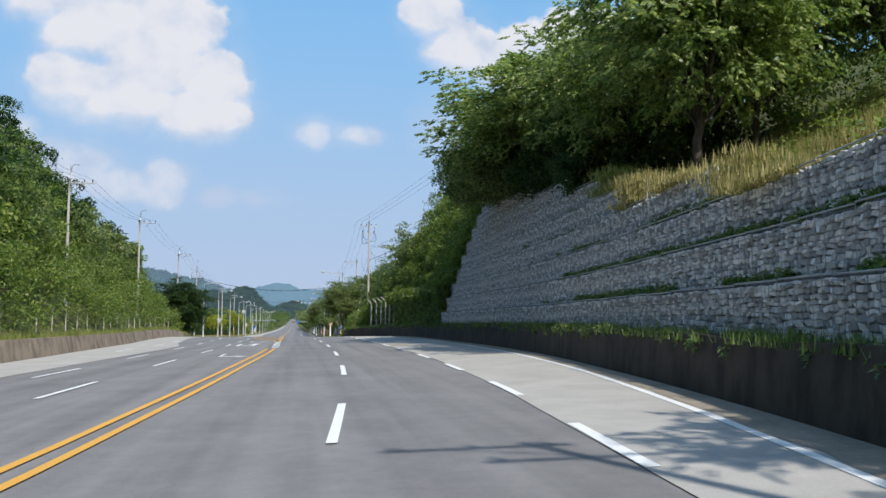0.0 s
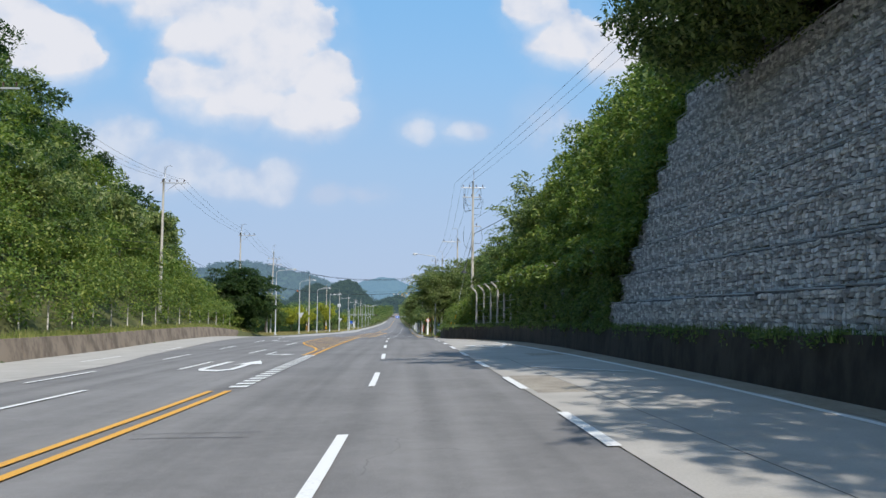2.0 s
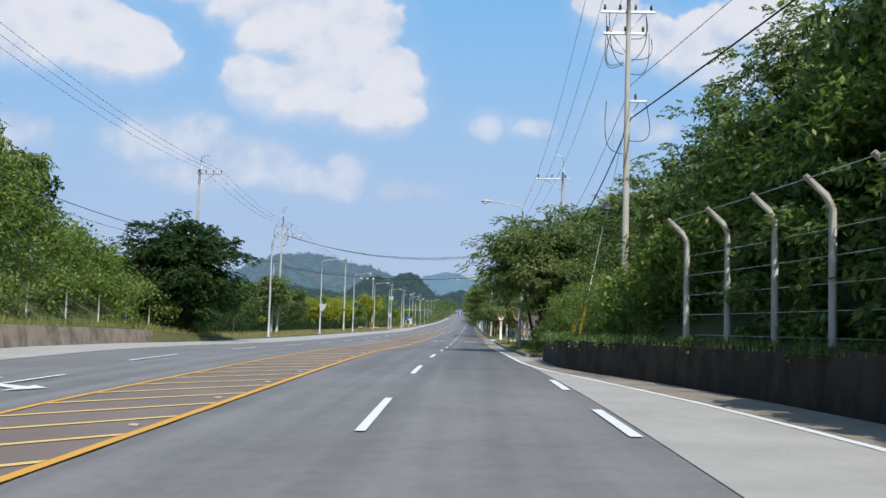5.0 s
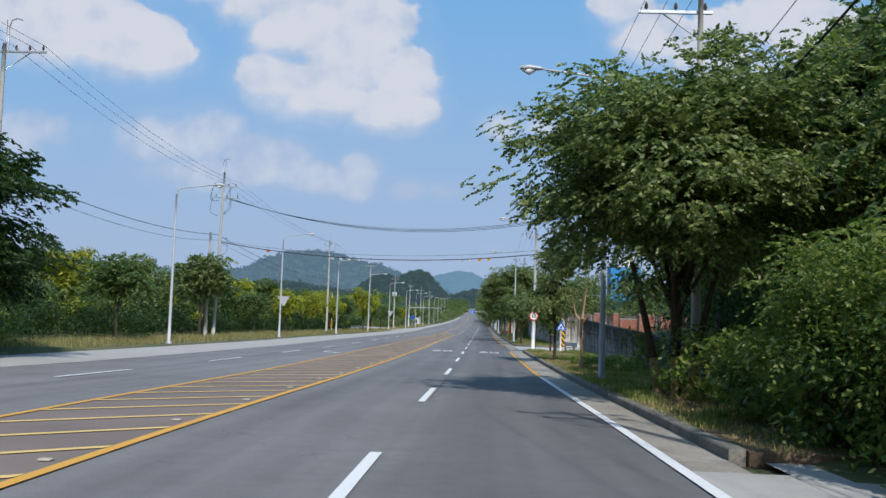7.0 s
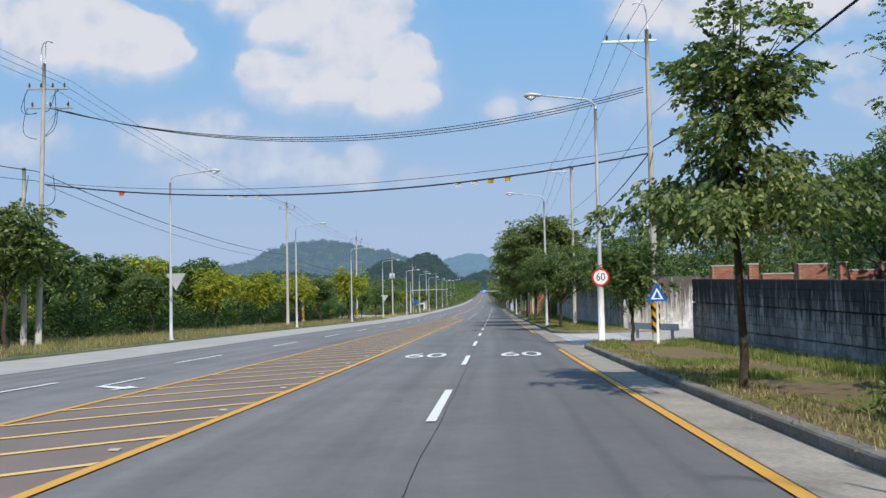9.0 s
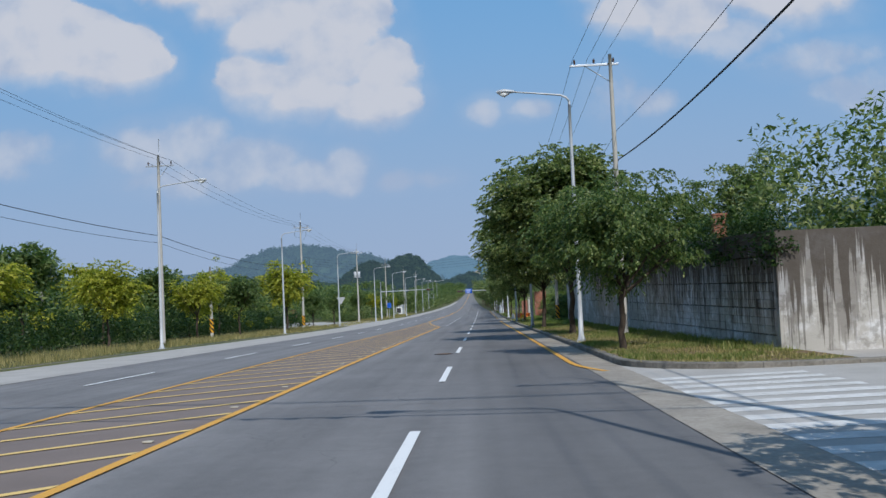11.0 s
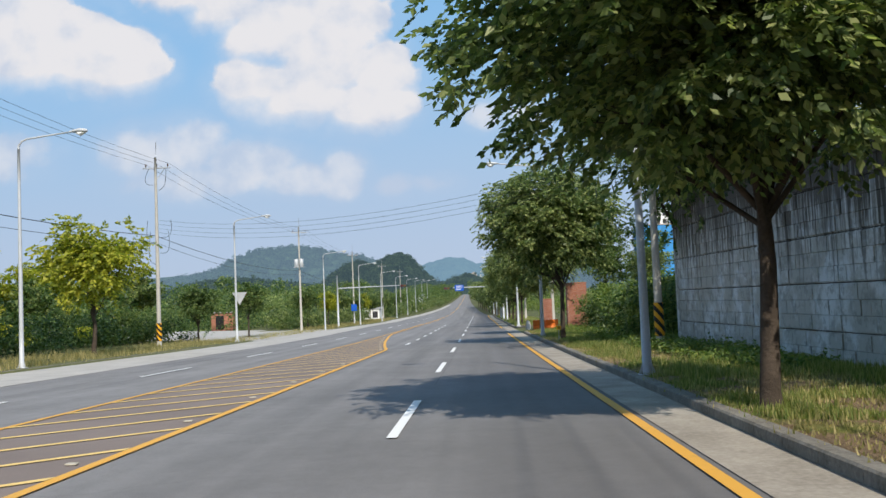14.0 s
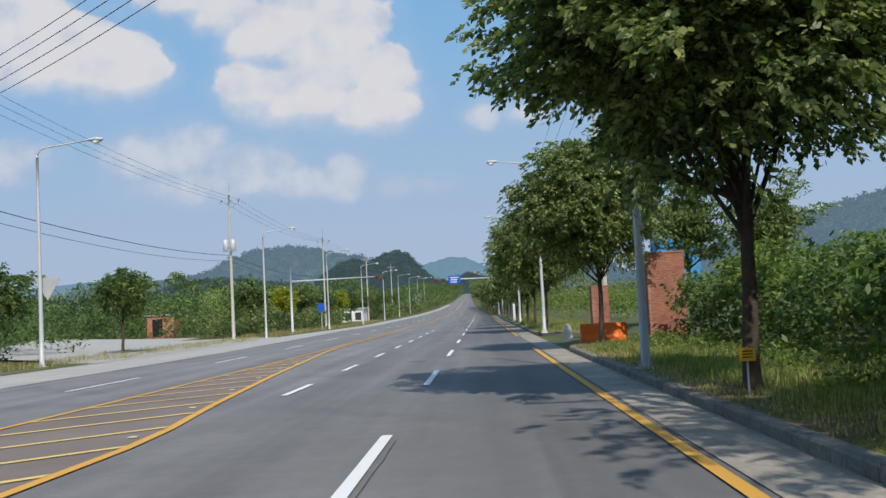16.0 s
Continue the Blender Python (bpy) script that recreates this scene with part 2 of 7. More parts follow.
def asphalt_mat():
    m, t, p, co = surface("asphalt", 0.88, 0.0, 0.35)
    grain = noise_tex(t, co, 70.0, 4.0, 0.7)
    patch = noise_tex(t, co, 0.35, 5.0, 0.6)
    mp = t.nodes.new("ShaderNodeMapping")
    t.links.new(co, mp.inputs[0])
    mp.inputs["Scale"].default_value = (1.5, 0.03, 1.0)
    blotch = noise_tex(t, co, 3.2, 5.0, 0.7)
    track = noise_tex(t, mp.outputs[0], 1.0, 3.0, 0.5)
    f = math_node(t, "ADD", math_node(t, "MULTIPLY", grain, 0.42), math_node(t, "ADD", math_node(t, "MULTIPLY", patch, 0.30), math_node(t, "ADD", math_node(t, "MULTIPLY", track, 0.40), math_node(t, "MULTIPLY", blotch, 0.20))))
    col = ramp(t, f, [(0.46, (0.118, 0.114, 0.112)), (0.79, (0.262, 0.252, 0.246))])
    v = t.nodes.new("ShaderNodeTexVoronoi")
    v.feature = "DISTANCE_TO_EDGE"
    v.inputs["Scale"].default_value = 0.16
    wob = t.nodes.new("ShaderNodeVectorMath")
    wob.operation = "ADD"
    nz = t.nodes.new("ShaderNodeTexNoise")
    nz.inputs["Scale"].default_value = 1.2
    t.links.new(co, nz.inputs["Vector"])
    t.links.new(co, wob.inputs[0]), t.links.new(nz.outputs["Color"], wob.inputs[1])
    t.links.new(wob.outputs[0], v.inputs["Vector"])
    crack = math_node(t, "MULTIPLY", math_node(t, "LESS_THAN", v.outputs["Distance"], 0.0016), map_range(t, patch, 0.45, 0.6))
    col = mix_col(t, math_node(t, "MULTIPLY", crack, 0.28), col, (0.05, 0.05, 0.05))
    # a darker tone over the near lanes, strongest on their right
    xyz = t.nodes.new("ShaderNodeSeparateXYZ")
    t.links.new(co, xyz.inputs[0])
    near_lanes = math_node(t, "MULTIPLY", map_range(t, xyz.outputs[0], -3.1, -2.4), map_range(t, xyz.outputs[1], 92.0, 112.0))
    inner = math_node(t, "MULTIPLY", near_lanes, map_range(t, xyz.outputs[0], 0.6, 1.1))
    col = mix_col(t, math_node(t, "ADD", math_node(t, "MULTIPLY", near_lanes, 0.22), math_node(t, "MULTIPLY", inner, 0.2)), col, (0.085, 0.083, 0.083))
    t.links.new(col, p.inputs["Base Color"])
    bump(t, p, grain, 0.35, 0.006)
    return m


ASPHALT = asphalt_mat()
TAR = two_scale("tar_seal", (0.018, 0.018, 0.02), (0.035, 0.035, 0.037), 40, 1.0, 0.6)
CONCRETE = two_scale("road_concrete", (0.335, 0.315, 0.285), (0.51, 0.485, 0.445), 30, 0.7, 0.92, relief=0.3, dist=0.005)
KERB = two_scale("kerb_concrete", (0.085, 0.078, 0.066), (0.31, 0.29, 0.25), 16, 1.6, 0.95, relief=1.0, dist=0.02)
WALL_DARK = streaked("old_wall_concrete", (0.070, 0.060, 0.050), (0.022, 0.020, 0.018), amount=0.8, scale=1.0, down=0.5)
WALL_GREY = drip_wall("grey_wall_concrete", (0.64, 0.61, 0.555), (0.056, 0.043, 0.032), fall=0.5, start=1.95)
GUTTER = two_scale("gutter_concrete", (0.20, 0.175, 0.142), (0.46, 0.415, 0.35), 14, 1.1, 0.94, relief=0.5, dist=0.008)
# Its dark top band holds tree shade as well as water stains.
WALL_LOW = drip_wall("low_wall_concrete", (0.36, 0.36, 0.355), (0.028, 0.026, 0.026), -1.0, 122.0, 0.0116, 0.9, 2.0)
POLE_CONC = two_scale("pole_concrete", (0.36, 0.34, 0.30), (0.52, 0.50, 0.45), 30, 1.5, 0.88)
STEEL = two_scale("galvanised_steel", (0.42, 0.44, 0.46), (0.60, 0.62, 0.64), 20, 2.0, 0.45, 0.65, 0.5, 0.05)
PAINTED_STEEL = two_scale("grey_painted_steel", (0.42, 0.445, 0.465), (0.56, 0.585, 0.60), 12, 1.2, 0.5, 0.1, 0.4, 0.05)
DARK_STEEL = two_scale("dark_steel", (0.03, 0.03, 0.033), (0.07, 0.07, 0.075), 20, 2.0, 0.5, 0.3, 0.4, 0.05)
RUBBER = two_scale("black_cable", (0.012, 0.012, 0.013), (0.025, 0.025, 0.026), 20, 2, 0.6, relief=0.0)
PORCELAIN = two_scale("brown_insulator", (0.05, 0.03, 0.025), (0.12, 0.07, 0.05), 20, 2, 0.3, relief=0.0)
GLASS_LAMP = two_scale("lamp_cover", (0.75, 0.76, 0.74), (0.85, 0.86, 0.84), 20, 2, 0.25, relief=0.0)
WHITE_PAINT = paint("white_road_paint", (0.80, 0.80, 0.78), 0.45)
YELLOW_PAINT = paint("yellow_road_paint", (0.72, 0.38, 0.065), 0.5)
STUD = two_scale("weathered_stud", (0.38, 0.33, 0.24), (0.60, 0.56, 0.46), 20, 3.0, 0.6)
BAR_PAINT = paint("pale_yellow_road_paint", (0.80, 0.56, 0.20), 0.35)
SIGN_WHITE = two_scale("sign_white", (0.74, 0.74, 0.72), (0.82, 0.82, 0.80), 8, 1, 0.4, relief=0.0)
SIGN_RED = two_scale("sign_red", (0.55, 0.02, 0.02), (0.62, 0.035, 0.03), 8, 1, 0.4, relief=0.0)
SIGN_BLUE = two_scale("sign_blue", (0.01, 0.08, 0.42), (0.015, 0.11, 0.5), 8, 1, 0.4, relief=0.0)
SIGN_BLACK = two_scale("sign_black", (0.012, 0.012, 0.012), (0.02, 0.02, 0.02), 8, 1, 0.5, relief=0.0)
SIGN_BACK = two_scale("sign_back", (0.42, 0.43, 0.43), (0.52, 0.53, 0.53), 8, 1, 0.5, 0.3, relief=0.0)
YELLOW_PLASTIC = two_scale("yellow_plastic", (0.75, 0.42, 0.02), (0.85, 0.52, 0.04), 8, 1, 0.45, relief=0.0)
ORANGE_PLASTIC = two_scale("orange_plastic", (0.84, 0.17, 0.02), (0.92, 0.23, 0.04), 8, 1, 0.5, relief=0.0)
BRICK = two_scale("red_brick", (0.26, 0.10, 0.065), (0.42, 0.19, 0.125), 30, 1.5, 0.9, island=0.3)
MORTAR = two_scale("mortar", (0.36, 0.33, 0.30), (0.46, 0.43, 0.40), 30, 1.5, 0.95)
BLUE_SHEET = two_scale("blue_sheet", (0.03, 0.20, 0.50), (0.05, 0.29, 0.62), 3, 0.4, 0.6, relief=0.1)
WHITE_WALL = two_scale("white_wall", (0.66, 0.66, 0.64), (0.80, 0.80, 0.78), 6, 0.5, 0.8)
ROCK = two_scale("gabion_rock", (0.30, 0.305, 0.31), (0.74, 0.74, 0.735), 14, 2.0, 0.9, relief=0.6, dist=0.025, island=0.6)
WIRE = two_scale("gabion_wire", (0.30, 0.31, 0.32), (0.42, 0.43, 0.44), 20, 2, 0.5, 0.6, relief=0.0)
BARK = two_scale("bark", (0.034, 0.026, 0.020), (0.105, 0.080, 0.060), 22, 2.5, 0.95, relief=0.9, dist=0.03)
BARK_PALE = two_scale("pale_bark", (0.25, 0.16, 0.09), (0.46, 0.32, 0.19), 15, 2.0, 0.9, relief=0.5)
SOIL = two_scale("soil", (0.10, 0.07, 0.045), (0.24, 0.17, 0.115), 12, 0.6, 0.98, relief=0.8, dist=0.03)
GROUND = two_scale("grassy_ground", (0.050, 0.075, 0.022), (0.150, 0.140, 0.055), 3.0, 0.25, 0.98, relief=0.8, dist=0.06)
LEAF_DARK = leafy("dark_leaves", (0.016, 0.040, 0.013), (0.038, 0.085, 0.022), (0.085, 0.125, 0.030))
LEAF_ZELKOVA = leafy("zelkova_leaves", (0.048, 0.088, 0.032), (0.180, 0.240, 0.080), (0.420, 0.450, 0.180), 0.42)
LEAF_MID = leafy("green_leaves", (0.050, 0.098, 0.033), (0.138, 0.208, 0.064), (0.265, 0.310, 0.098))
LEAF_BRIGHT = leafy("bright_leaves", (0.080, 0.138, 0.033), (0.182, 0.260, 0.058), (0.330, 0.360, 0.086))
LEAF_SLOPE = leafy("slope_leaves", (0.080, 0.140, 0.046), (0.250, 0.325, 0.105), (0.500, 0.530, 0.210), 0.42)
LEAF_YELLOW = leafy("yellowing_leaves", (0.150, 0.195, 0.025), (0.400, 0.415, 0.046), (0.580, 0.530, 0.070))
GRASS = leafy("grass_blades", (0.120, 0.175, 0.040), (0.270, 0.310, 0.080), (0.480, 0.420, 0.180), 0.6)
DRY_GRASS = leafy("dry_grass", (0.160, 0.155, 0.052), (0.390, 0.335, 0.140), (0.620, 0.500, 0.250), 0.7)


def verge_mat():
    """Short grass, worn through to bare soil in places."""
    m, t, p, co = surface("worn_verge", 0.98, 0.0, 0.1)
    fine = noise_tex(t, co, 24.0, 6.0, 0.75)
    blot = noise_tex(t, co, 0.55, 5.0, 0.65)
    mid = noise_tex(t, co, 3.0, 5.0, 0.7)
    soil = ramp(t, fine, [(0.3, (0.15, 0.105, 0.062)), (0.7, (0.36, 0.26, 0.16))])
    turf = ramp(t, math_node(t, "ADD", math_node(t, "MULTIPLY", fine, 0.6), math_node(t, "MULTIPLY", mid, 0.4)), [(0.32, (0.075, 0.105, 0.026)), (0.5, (0.20, 0.21, 0.06)), (0.66, (0.40, 0.33, 0.14))])
    f = map_range(t, math_node(t, "ADD", math_node(t, "MULTIPLY", blot, 0.75), math_node(t, "MULTIPLY", mid, 0.25)), 0.43, 0.53)
    t.links.new(mix_col(t, f, turf, soil), p.inputs["Base Color"])
    bump(t, p, fine, 1.0, 0.05)
    return m


def hazy_far_mat(name, dark, light, air, amount):
    """Far woods as a backdrop; bluish emission paints in the hazy air before it."""
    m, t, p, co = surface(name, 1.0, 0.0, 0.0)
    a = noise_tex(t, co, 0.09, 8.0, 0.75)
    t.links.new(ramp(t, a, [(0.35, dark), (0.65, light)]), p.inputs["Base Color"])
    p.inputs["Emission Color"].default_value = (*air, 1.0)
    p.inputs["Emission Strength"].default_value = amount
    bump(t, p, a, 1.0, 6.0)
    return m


HILL_NEAR = hazy_far_mat("hazy_near_hill_woods", (0.014, 0.030, 0.018), (0.045, 0.075, 0.035), (0.27, 0.42, 0.60), 0.38)
RIDGE = hazy_far_mat("hazy_ridge_woods", (0.014, 0.030, 0.014), (0.060, 0.085, 0.034), (0.24, 0.40, 0.52), 0.16)
HILL_FAR = hazy_far_mat("hazy_far_hill_woods", (0.022, 0.042, 0.036), (0.040, 0.066, 0.048), (0.24, 0.41, 0.62), 0.56)


# ---- building helpers ----
def spline(nodes):
    """A smooth curve through (place, value) nodes, level slopes kept at both ends."""
    xs = np.array([n[0] for n in nodes], float)
    ys = np.array([n[1] for n in nodes], float)
    d = np.diff(ys) / np.diff(xs)
    m = np.r_[d[0], [2 * a * b / (a + b) if a * b > 0 else 0.0 for a, b in zip(d, d[1:])], d[-1]]

    def at(x):
        x = np.asarray(x, float)
        k = np.clip(np.searchsorted(xs, x) - 1, 0, len(xs) - 2)
        hh = xs[k + 1] - xs[k]
        s = np.clip((x - xs[k]) / hh, 0, 1)
        v = (2 * s**3 - 3 * s**2 + 1) * ys[k] + (s**3 - 2 * s**2 + s) * hh * m[k] + (-2 * s**3 + 3 * s**2) * ys[k + 1] + (s**3 - s**2) * hh * m[k + 1]
        return v if v.ndim else float(v)
    return at


road_z = spline([(-300, 0.9), (-150, 0.5), (-60, 0.15), (-20, 0.05), (0, 0.0), (20, -0.05), (40, -0.16), (60, -0.35), (80, -0.59), (100, -0.95), (120, -1.46), (140, -2.13),
                 (160, -2.67), (180, -3.15), (200, -3.56), (220, -4.0), (240, -4.45), (260, -4.89), (280, -5.3), (300, -5.64), (340, -6.23), (400, -7.1),
                 (450, -7.3), (510, -6.9), (570, -5.6), (630, -3.7), (690, -2.1), (740, -1.7), (800, -3.0), (1200, -8.0), (4000, -8.0)])
# beyond the crossing the carriageway narrows
half_far = spline([(-600, 0.0), (400, 0.0), (480, 0.25), (560, 0.55), (640, 0.75), (740, 0.86), (4000, 0.86)])
# the line between the two near lanes
mid_x = spline([(-300, -60.0), (-120, -20.0), (-60, -9.6), (-20, -3.9), (0, -1.55), (10, -0.68), (20, 0.02), (30, 0.42), (40, 0.63), (50, 0.71), (60, 0.65), (80, 0.33), (100, 0.07), (115, 0.0), (4000, 0.0)])
wall_r = spline([(-120, -10.0), (-40, 0.0), (0, 4.0), (9, 5.53), (13, 6.18), (21, 7.23), (33.5, 8.45), (45, 8.85), (58, 9.0), (70, 9.05), (79, 8.75), (85, 8.45), (92, 7.8), (97, 7.1), (100, 6.5), (104, 5.55), (109, 4.85), (114, 4.9), (119, 5.0)])
line_r = spline([(-120, -12.0), (-40, -1.5), (0, 2.8), (6.4, 4.09), (13.3, 5.32), (24.4, 6.84), (36, 7.72), (44, 7.96), (50, 8.05), (62, 7.95), (66, 7.8), (74, 7.48), (82, 7.05), (92, 6.25), (100, 5.1), (108, 3.95), (113, 3.75), (141, 3.55)])
wall_l = spline([(-120, -36), (-40, -20.5), (0, -15.5), (20, -13.9), (38, -13.5), (55, -14.2), (72, -15.2), (90, -16.3), (103, -16.8), (130, -17.2), (150, -17.9), (4000, -18.0)])
conc_l = spline([(-120, -33), (-40, -17.5), (0, -12.0), (33, -9.8), (59, -9.2), (73, -10.8), (102, -13.0), (135, -13.3), (4000, -13.35)])
conc_r = spline([(-120, -17.0), (-40, -4.0), (0, 1.75), (6.3, 2.28), (11.4, 2.72), (20, 3.4), (36, 4.0), (48, 3.98), (72, 3.95), (83, 4.05), (92, 4.1), (105, 3.95), (112, 3.85), (130, 3.65), (4000, 3.6)])


def tilt(y):
    """Cross fall of the road, which leans into the bend."""
    return 0.025 * min(1.0, max(0.0, (112.0 - y) / 32.0))


def surf(x, y):
    return road_z(y) + tilt(y) * (x - mid_x(y) - 0.95)


def mesh_ob(name, verts, faces, mat, parent=None, label="", smooth=False):
    me = bpy.data.meshes.new(name)
    me.from_pydata([tuple(v) for v in verts], [], faces)
    me.update()
    if mat:
        me.materials.append(mat)
    if smooth:
        me.shade_smooth()
    ob = new(name, me)
    if parent:
        ob.parent = parent
    if label:
        tagged(ob, label)
    return ob


def part(name, bm, mat, parent=None, label="", smooth=False):
    me = bpy.data.meshes.new(name)
    bm.to_mesh(me)
    bm.free()
    if mat:
        me.materials.append(mat)
    if smooth:
        me.shade_smooth()
    ob = new(name, me)
    if parent:
        ob.parent = parent
    if label:
        tagged(ob, label)
    return ob


def empty(name, m, label, category, group="", kind=""):
    ob = new(name)
    ob.matrix_world = m
    return tagged(ob, label, category, group, kind)


def box(bm, lo, hi, bevel=0.0):
    r = bmesh.ops.create_cube(bm, size=1.0)
    c = [(a + b) / 2 for a, b in zip(lo, hi)]
    d = [b - a for a, b in zip(lo, hi)]
    for v in r["verts"]:
        v.co = Vector((c[0] + v.co.x * d[0], c[1] + v.co.y * d[1], c[2] + v.co.z * d[2]))
    if bevel:
        es = list({e for v in r["verts"] for e in v.link_edges})
        bmesh.ops.bevel(bm, geom=es, offset=bevel, segments=2, profile=0.6, affect="EDGES")


def tube(bm, pts, radii, sides=10, caps=True):
    """A round bar through points; radii one number or one for each point."""
    pts = [Vector(p) for p in pts]
    if isinstance(radii, (int, float)):
        radii = [radii] * len(pts)
    rings, up = [], Vector((0.0, 0.0, 1.0))
    for i, p in enumerate(pts):
        d = (pts[min(i + 1, len(pts) - 1)] - pts[max(i - 1, 0)]).normalized()
        a = d.cross(up if abs(d.z) < 0.95 else Vector((0.0, 1.0, 0.0))).normalized()
        b = d.cross(a)
        rings.append([bm.verts.new(p + radii[i] * (a * math.cos(q) + b * math.sin(q))) for q in (2 * math.pi * k / sides for k in range(sides))])
    for r0, r1 in zip(rings, rings[1:]):
        for k in range(sides):
            bm.faces.new((r0[k], r0[(k + 1) % sides], r1[(k + 1) % sides], r1[k])).smooth = True
    if caps:
        bm.faces.new(rings[0]), bm.faces.new(rings[-1][::-1])


def strip(name, ys, left, right, dz, mat, parent=None, label="", thick=0.0):
    """A band along the road between two lateral curves, dz over it."""
    v, f = [], []
    for y in ys:
        a, b = left(y), right(y)
        v += [(a, y, surf(a, y) + dz), (b, y, surf(b, y) + dz)]
    for i in range(len(ys) - 1):
        f.append((2 * i, 2 * i + 1, 2 * i + 3, 2 * i + 2))
    if thick:
        n = len(v)
        v += [(a, b, c - thick) for a, b, c in v]
        for i in range(len(ys) - 1):
            f += [(2 * i, 2 * i + 2, n + 2 * i + 2, n + 2 * i), (2 * i + 1, n + 2 * i + 1, n + 2 * i + 3, 2 * i + 3)]
        f += [(0, n, n + 1, 1), (n - 2, n - 1, 2 * n - 1, 2 * n - 2)]
    return mesh_ob(name, v, f, mat, parent, label)


def span(a, b, step):
    n = max(1, int(math.ceil((b - a) / step)))
    return [a + (b - a) * i / n for i in range(n + 1)]


rng = np.random.default_rng(7)


def tiers(y):
    """How many courses of baskets the stone wall has at a place."""
    for end, n in ((18, 3), (27, 4), (32, 5), (38, 6), (47, 7), (56, 8)):
        if y < end:
            return n
    return 9


# ---- ground: one sheet to the horizon ----
def bank_r(x, y):
    """Height of the land to the right of the road over the road."""
    if y < 119:
        e = wall_r(y)
        d = x - e
        if d < 1.15:
            return -0.06
        h = 0.9
        if y < 64:
            top = tiers(y - 3.6) * 1.05 - 0.35
            h += min(max(0.0, d - 1.75) * 2.4, top)
            h += max(0.0, d - 1.75 - top / 2.4) * 0.45
        else:
            h += min(max(0.0, d - 1.0) * 0.62, 30)
        fade = min(1.0, max(0.0, (119 - y) / (14.0 + 0.5 * max(0.0, d - 12.0))))
        away_ = min(1.0, max(0.0, (d - 38.0) / 90.0))
        return min(h, 26.0) * fade * (1 - away_ * away_ * (3 - 2 * away_)) + (0.5 + 0.1 * min(d, 12.0)) * (1 - fade)
    if 173.5 < y < 198.5 and not (x < 10.3 and (y < 178 or y > 193.5)):
        return -0.12
    if x < 10.3:
        return -0.06 if x < 5.3 else 0.08
    if y < 176:
        return 1.3 + min(1.0, (x - 10.3) * 0.2)
    if y < 255:
        return 2.2
    return 0.2 + 0.02 * (x - 9)


def bank_l(x, y):
    e = wall_l(y)
    d = e - x
    if d < 0 or (291 < y < 336 and d < 5 + (y - 291)) or (305 < y < 415 and abs((y - 314) - d * 1.35) < 16):
        return -0.1 if d > 0 else 0.0
    if d < 0.5 and y < 128:
        return -0.08
    if y < 150:
        fade = min(1.0, max(0.0, (150 - y) / 28.0))
        away_ = min(1.0, max(0.0, (d - 38.0) / 90.0))
        return (0.9 + min(22.0, max(0.0, d - 1.5) * 0.8)) * fade * (1 - away_ * away_ * (3 - 2 * away_)) + 0.12 * (1 - fade)
    return 0.12 + 0.01 * min(d, 30) - min(3.0, max(0.0, d - 12) * 0.05)


def land(x, y):
    left, right = wall_l(y), (wall_r(y) if y < 119 else 4.45)
    z = surf(min(max(x, left), right), y)
    if x > right:
        return z + bank_r(x, y)
    if x < left:
        return z + bank_l(x, y)
    return z - 0.06


gx = sorted(set([-2600, -1600, -1000, -600, -380, -250, -180, -130, -100, -80] + span(-68, -22, 2.0) + span(-22, -12, 0.4) + span(-12, 4, 2.0) + span(4, 16, 0.6) + span(16, 60, 2.0) + [75, 100, 140, 200, 300, 480, 800, 1400, 2600]))
gy = sorted(set([-600, -350, -220, -150, -110, -80] + span(-60, 300, 3.0) + span(300, 600, 15) + span(600, 1300, 40) + [1500, 1800, 2200, 2800, 3600]))
gv = [(x, y, land(x, y)) for y in gy for x in gx]
gf = [(j * len(gx) + i, j * len(gx) + i + 1, (j + 1) * len(gx) + i + 1, (j + 1) * len(gx) + i) for j in range(len(gy) - 1) for i in range(len(gx) - 1)]
ground = tagged(mesh_ob("ground", gv, gf, GROUND, smooth=True), "uneven grassy ground with bare soil beside the road", "ground", kind="structure")

# ---- road ----
RY = span(-80, 420, 2.5) + span(420, 800, 10)[1:]
AXIS = -5.0
narrowed = lambda x, y: x + (AXIS - x) * half_far(y)
road = strip("road", RY, lambda y: narrowed(wall_l(y) + 0.3, y), lambda y: narrowed(conc_r(y), y), 0.0, ASPHALT)
tagged(road, "worn grey asphalt road with two lanes each way", "road", kind="structure")
shoulder_l = strip("pavement", span(-80, 560, 2.5), lambda y: narrowed(wall_l(y), y), lambda y: narrowed(conc_l(y) - 1.5 * min(1.0, max(0.0, (y - 300) / 60.0)), y), 0.012, CONCRETE)
tagged(shoulder_l, "pale concrete shoulder along the far carriageway", "shoulder", kind="structure")
bay = strip("pavement", span(-80, 119, 2.0), lambda y: conc_r(y), lambda y: wall_r(y), 0.012, CONCRETE)
tagged(bay, "pale concrete lay-by below the retaining wall", "lay-by", kind="structure")
sand = strip("pavement", span(-60, 113, 1.0), lambda y: line_r(y) + 0.13 + 0.06 * math.sin(y * 1.7) + 0.04 * math.sin(y * 4.1), lambda y: max(line_r(y) + 0.2, wall_r(y)), 0.019, two_scale("sandy_dirt", (0.20, 0.165, 0.125), (0.40, 0.345, 0.275), 9, 0.8, 0.97, relief=0.6, dist=0.012))
tagged(sand, "sandy dirt along the foot of the low dark wall", "dirt", kind="structure")
strip("slab_joint", span(31, 62, 1.0), lambda y: conc_r(y) + 1.22, lambda y: conc_r(y) + 1.236, 0.0145, TAR, bay)
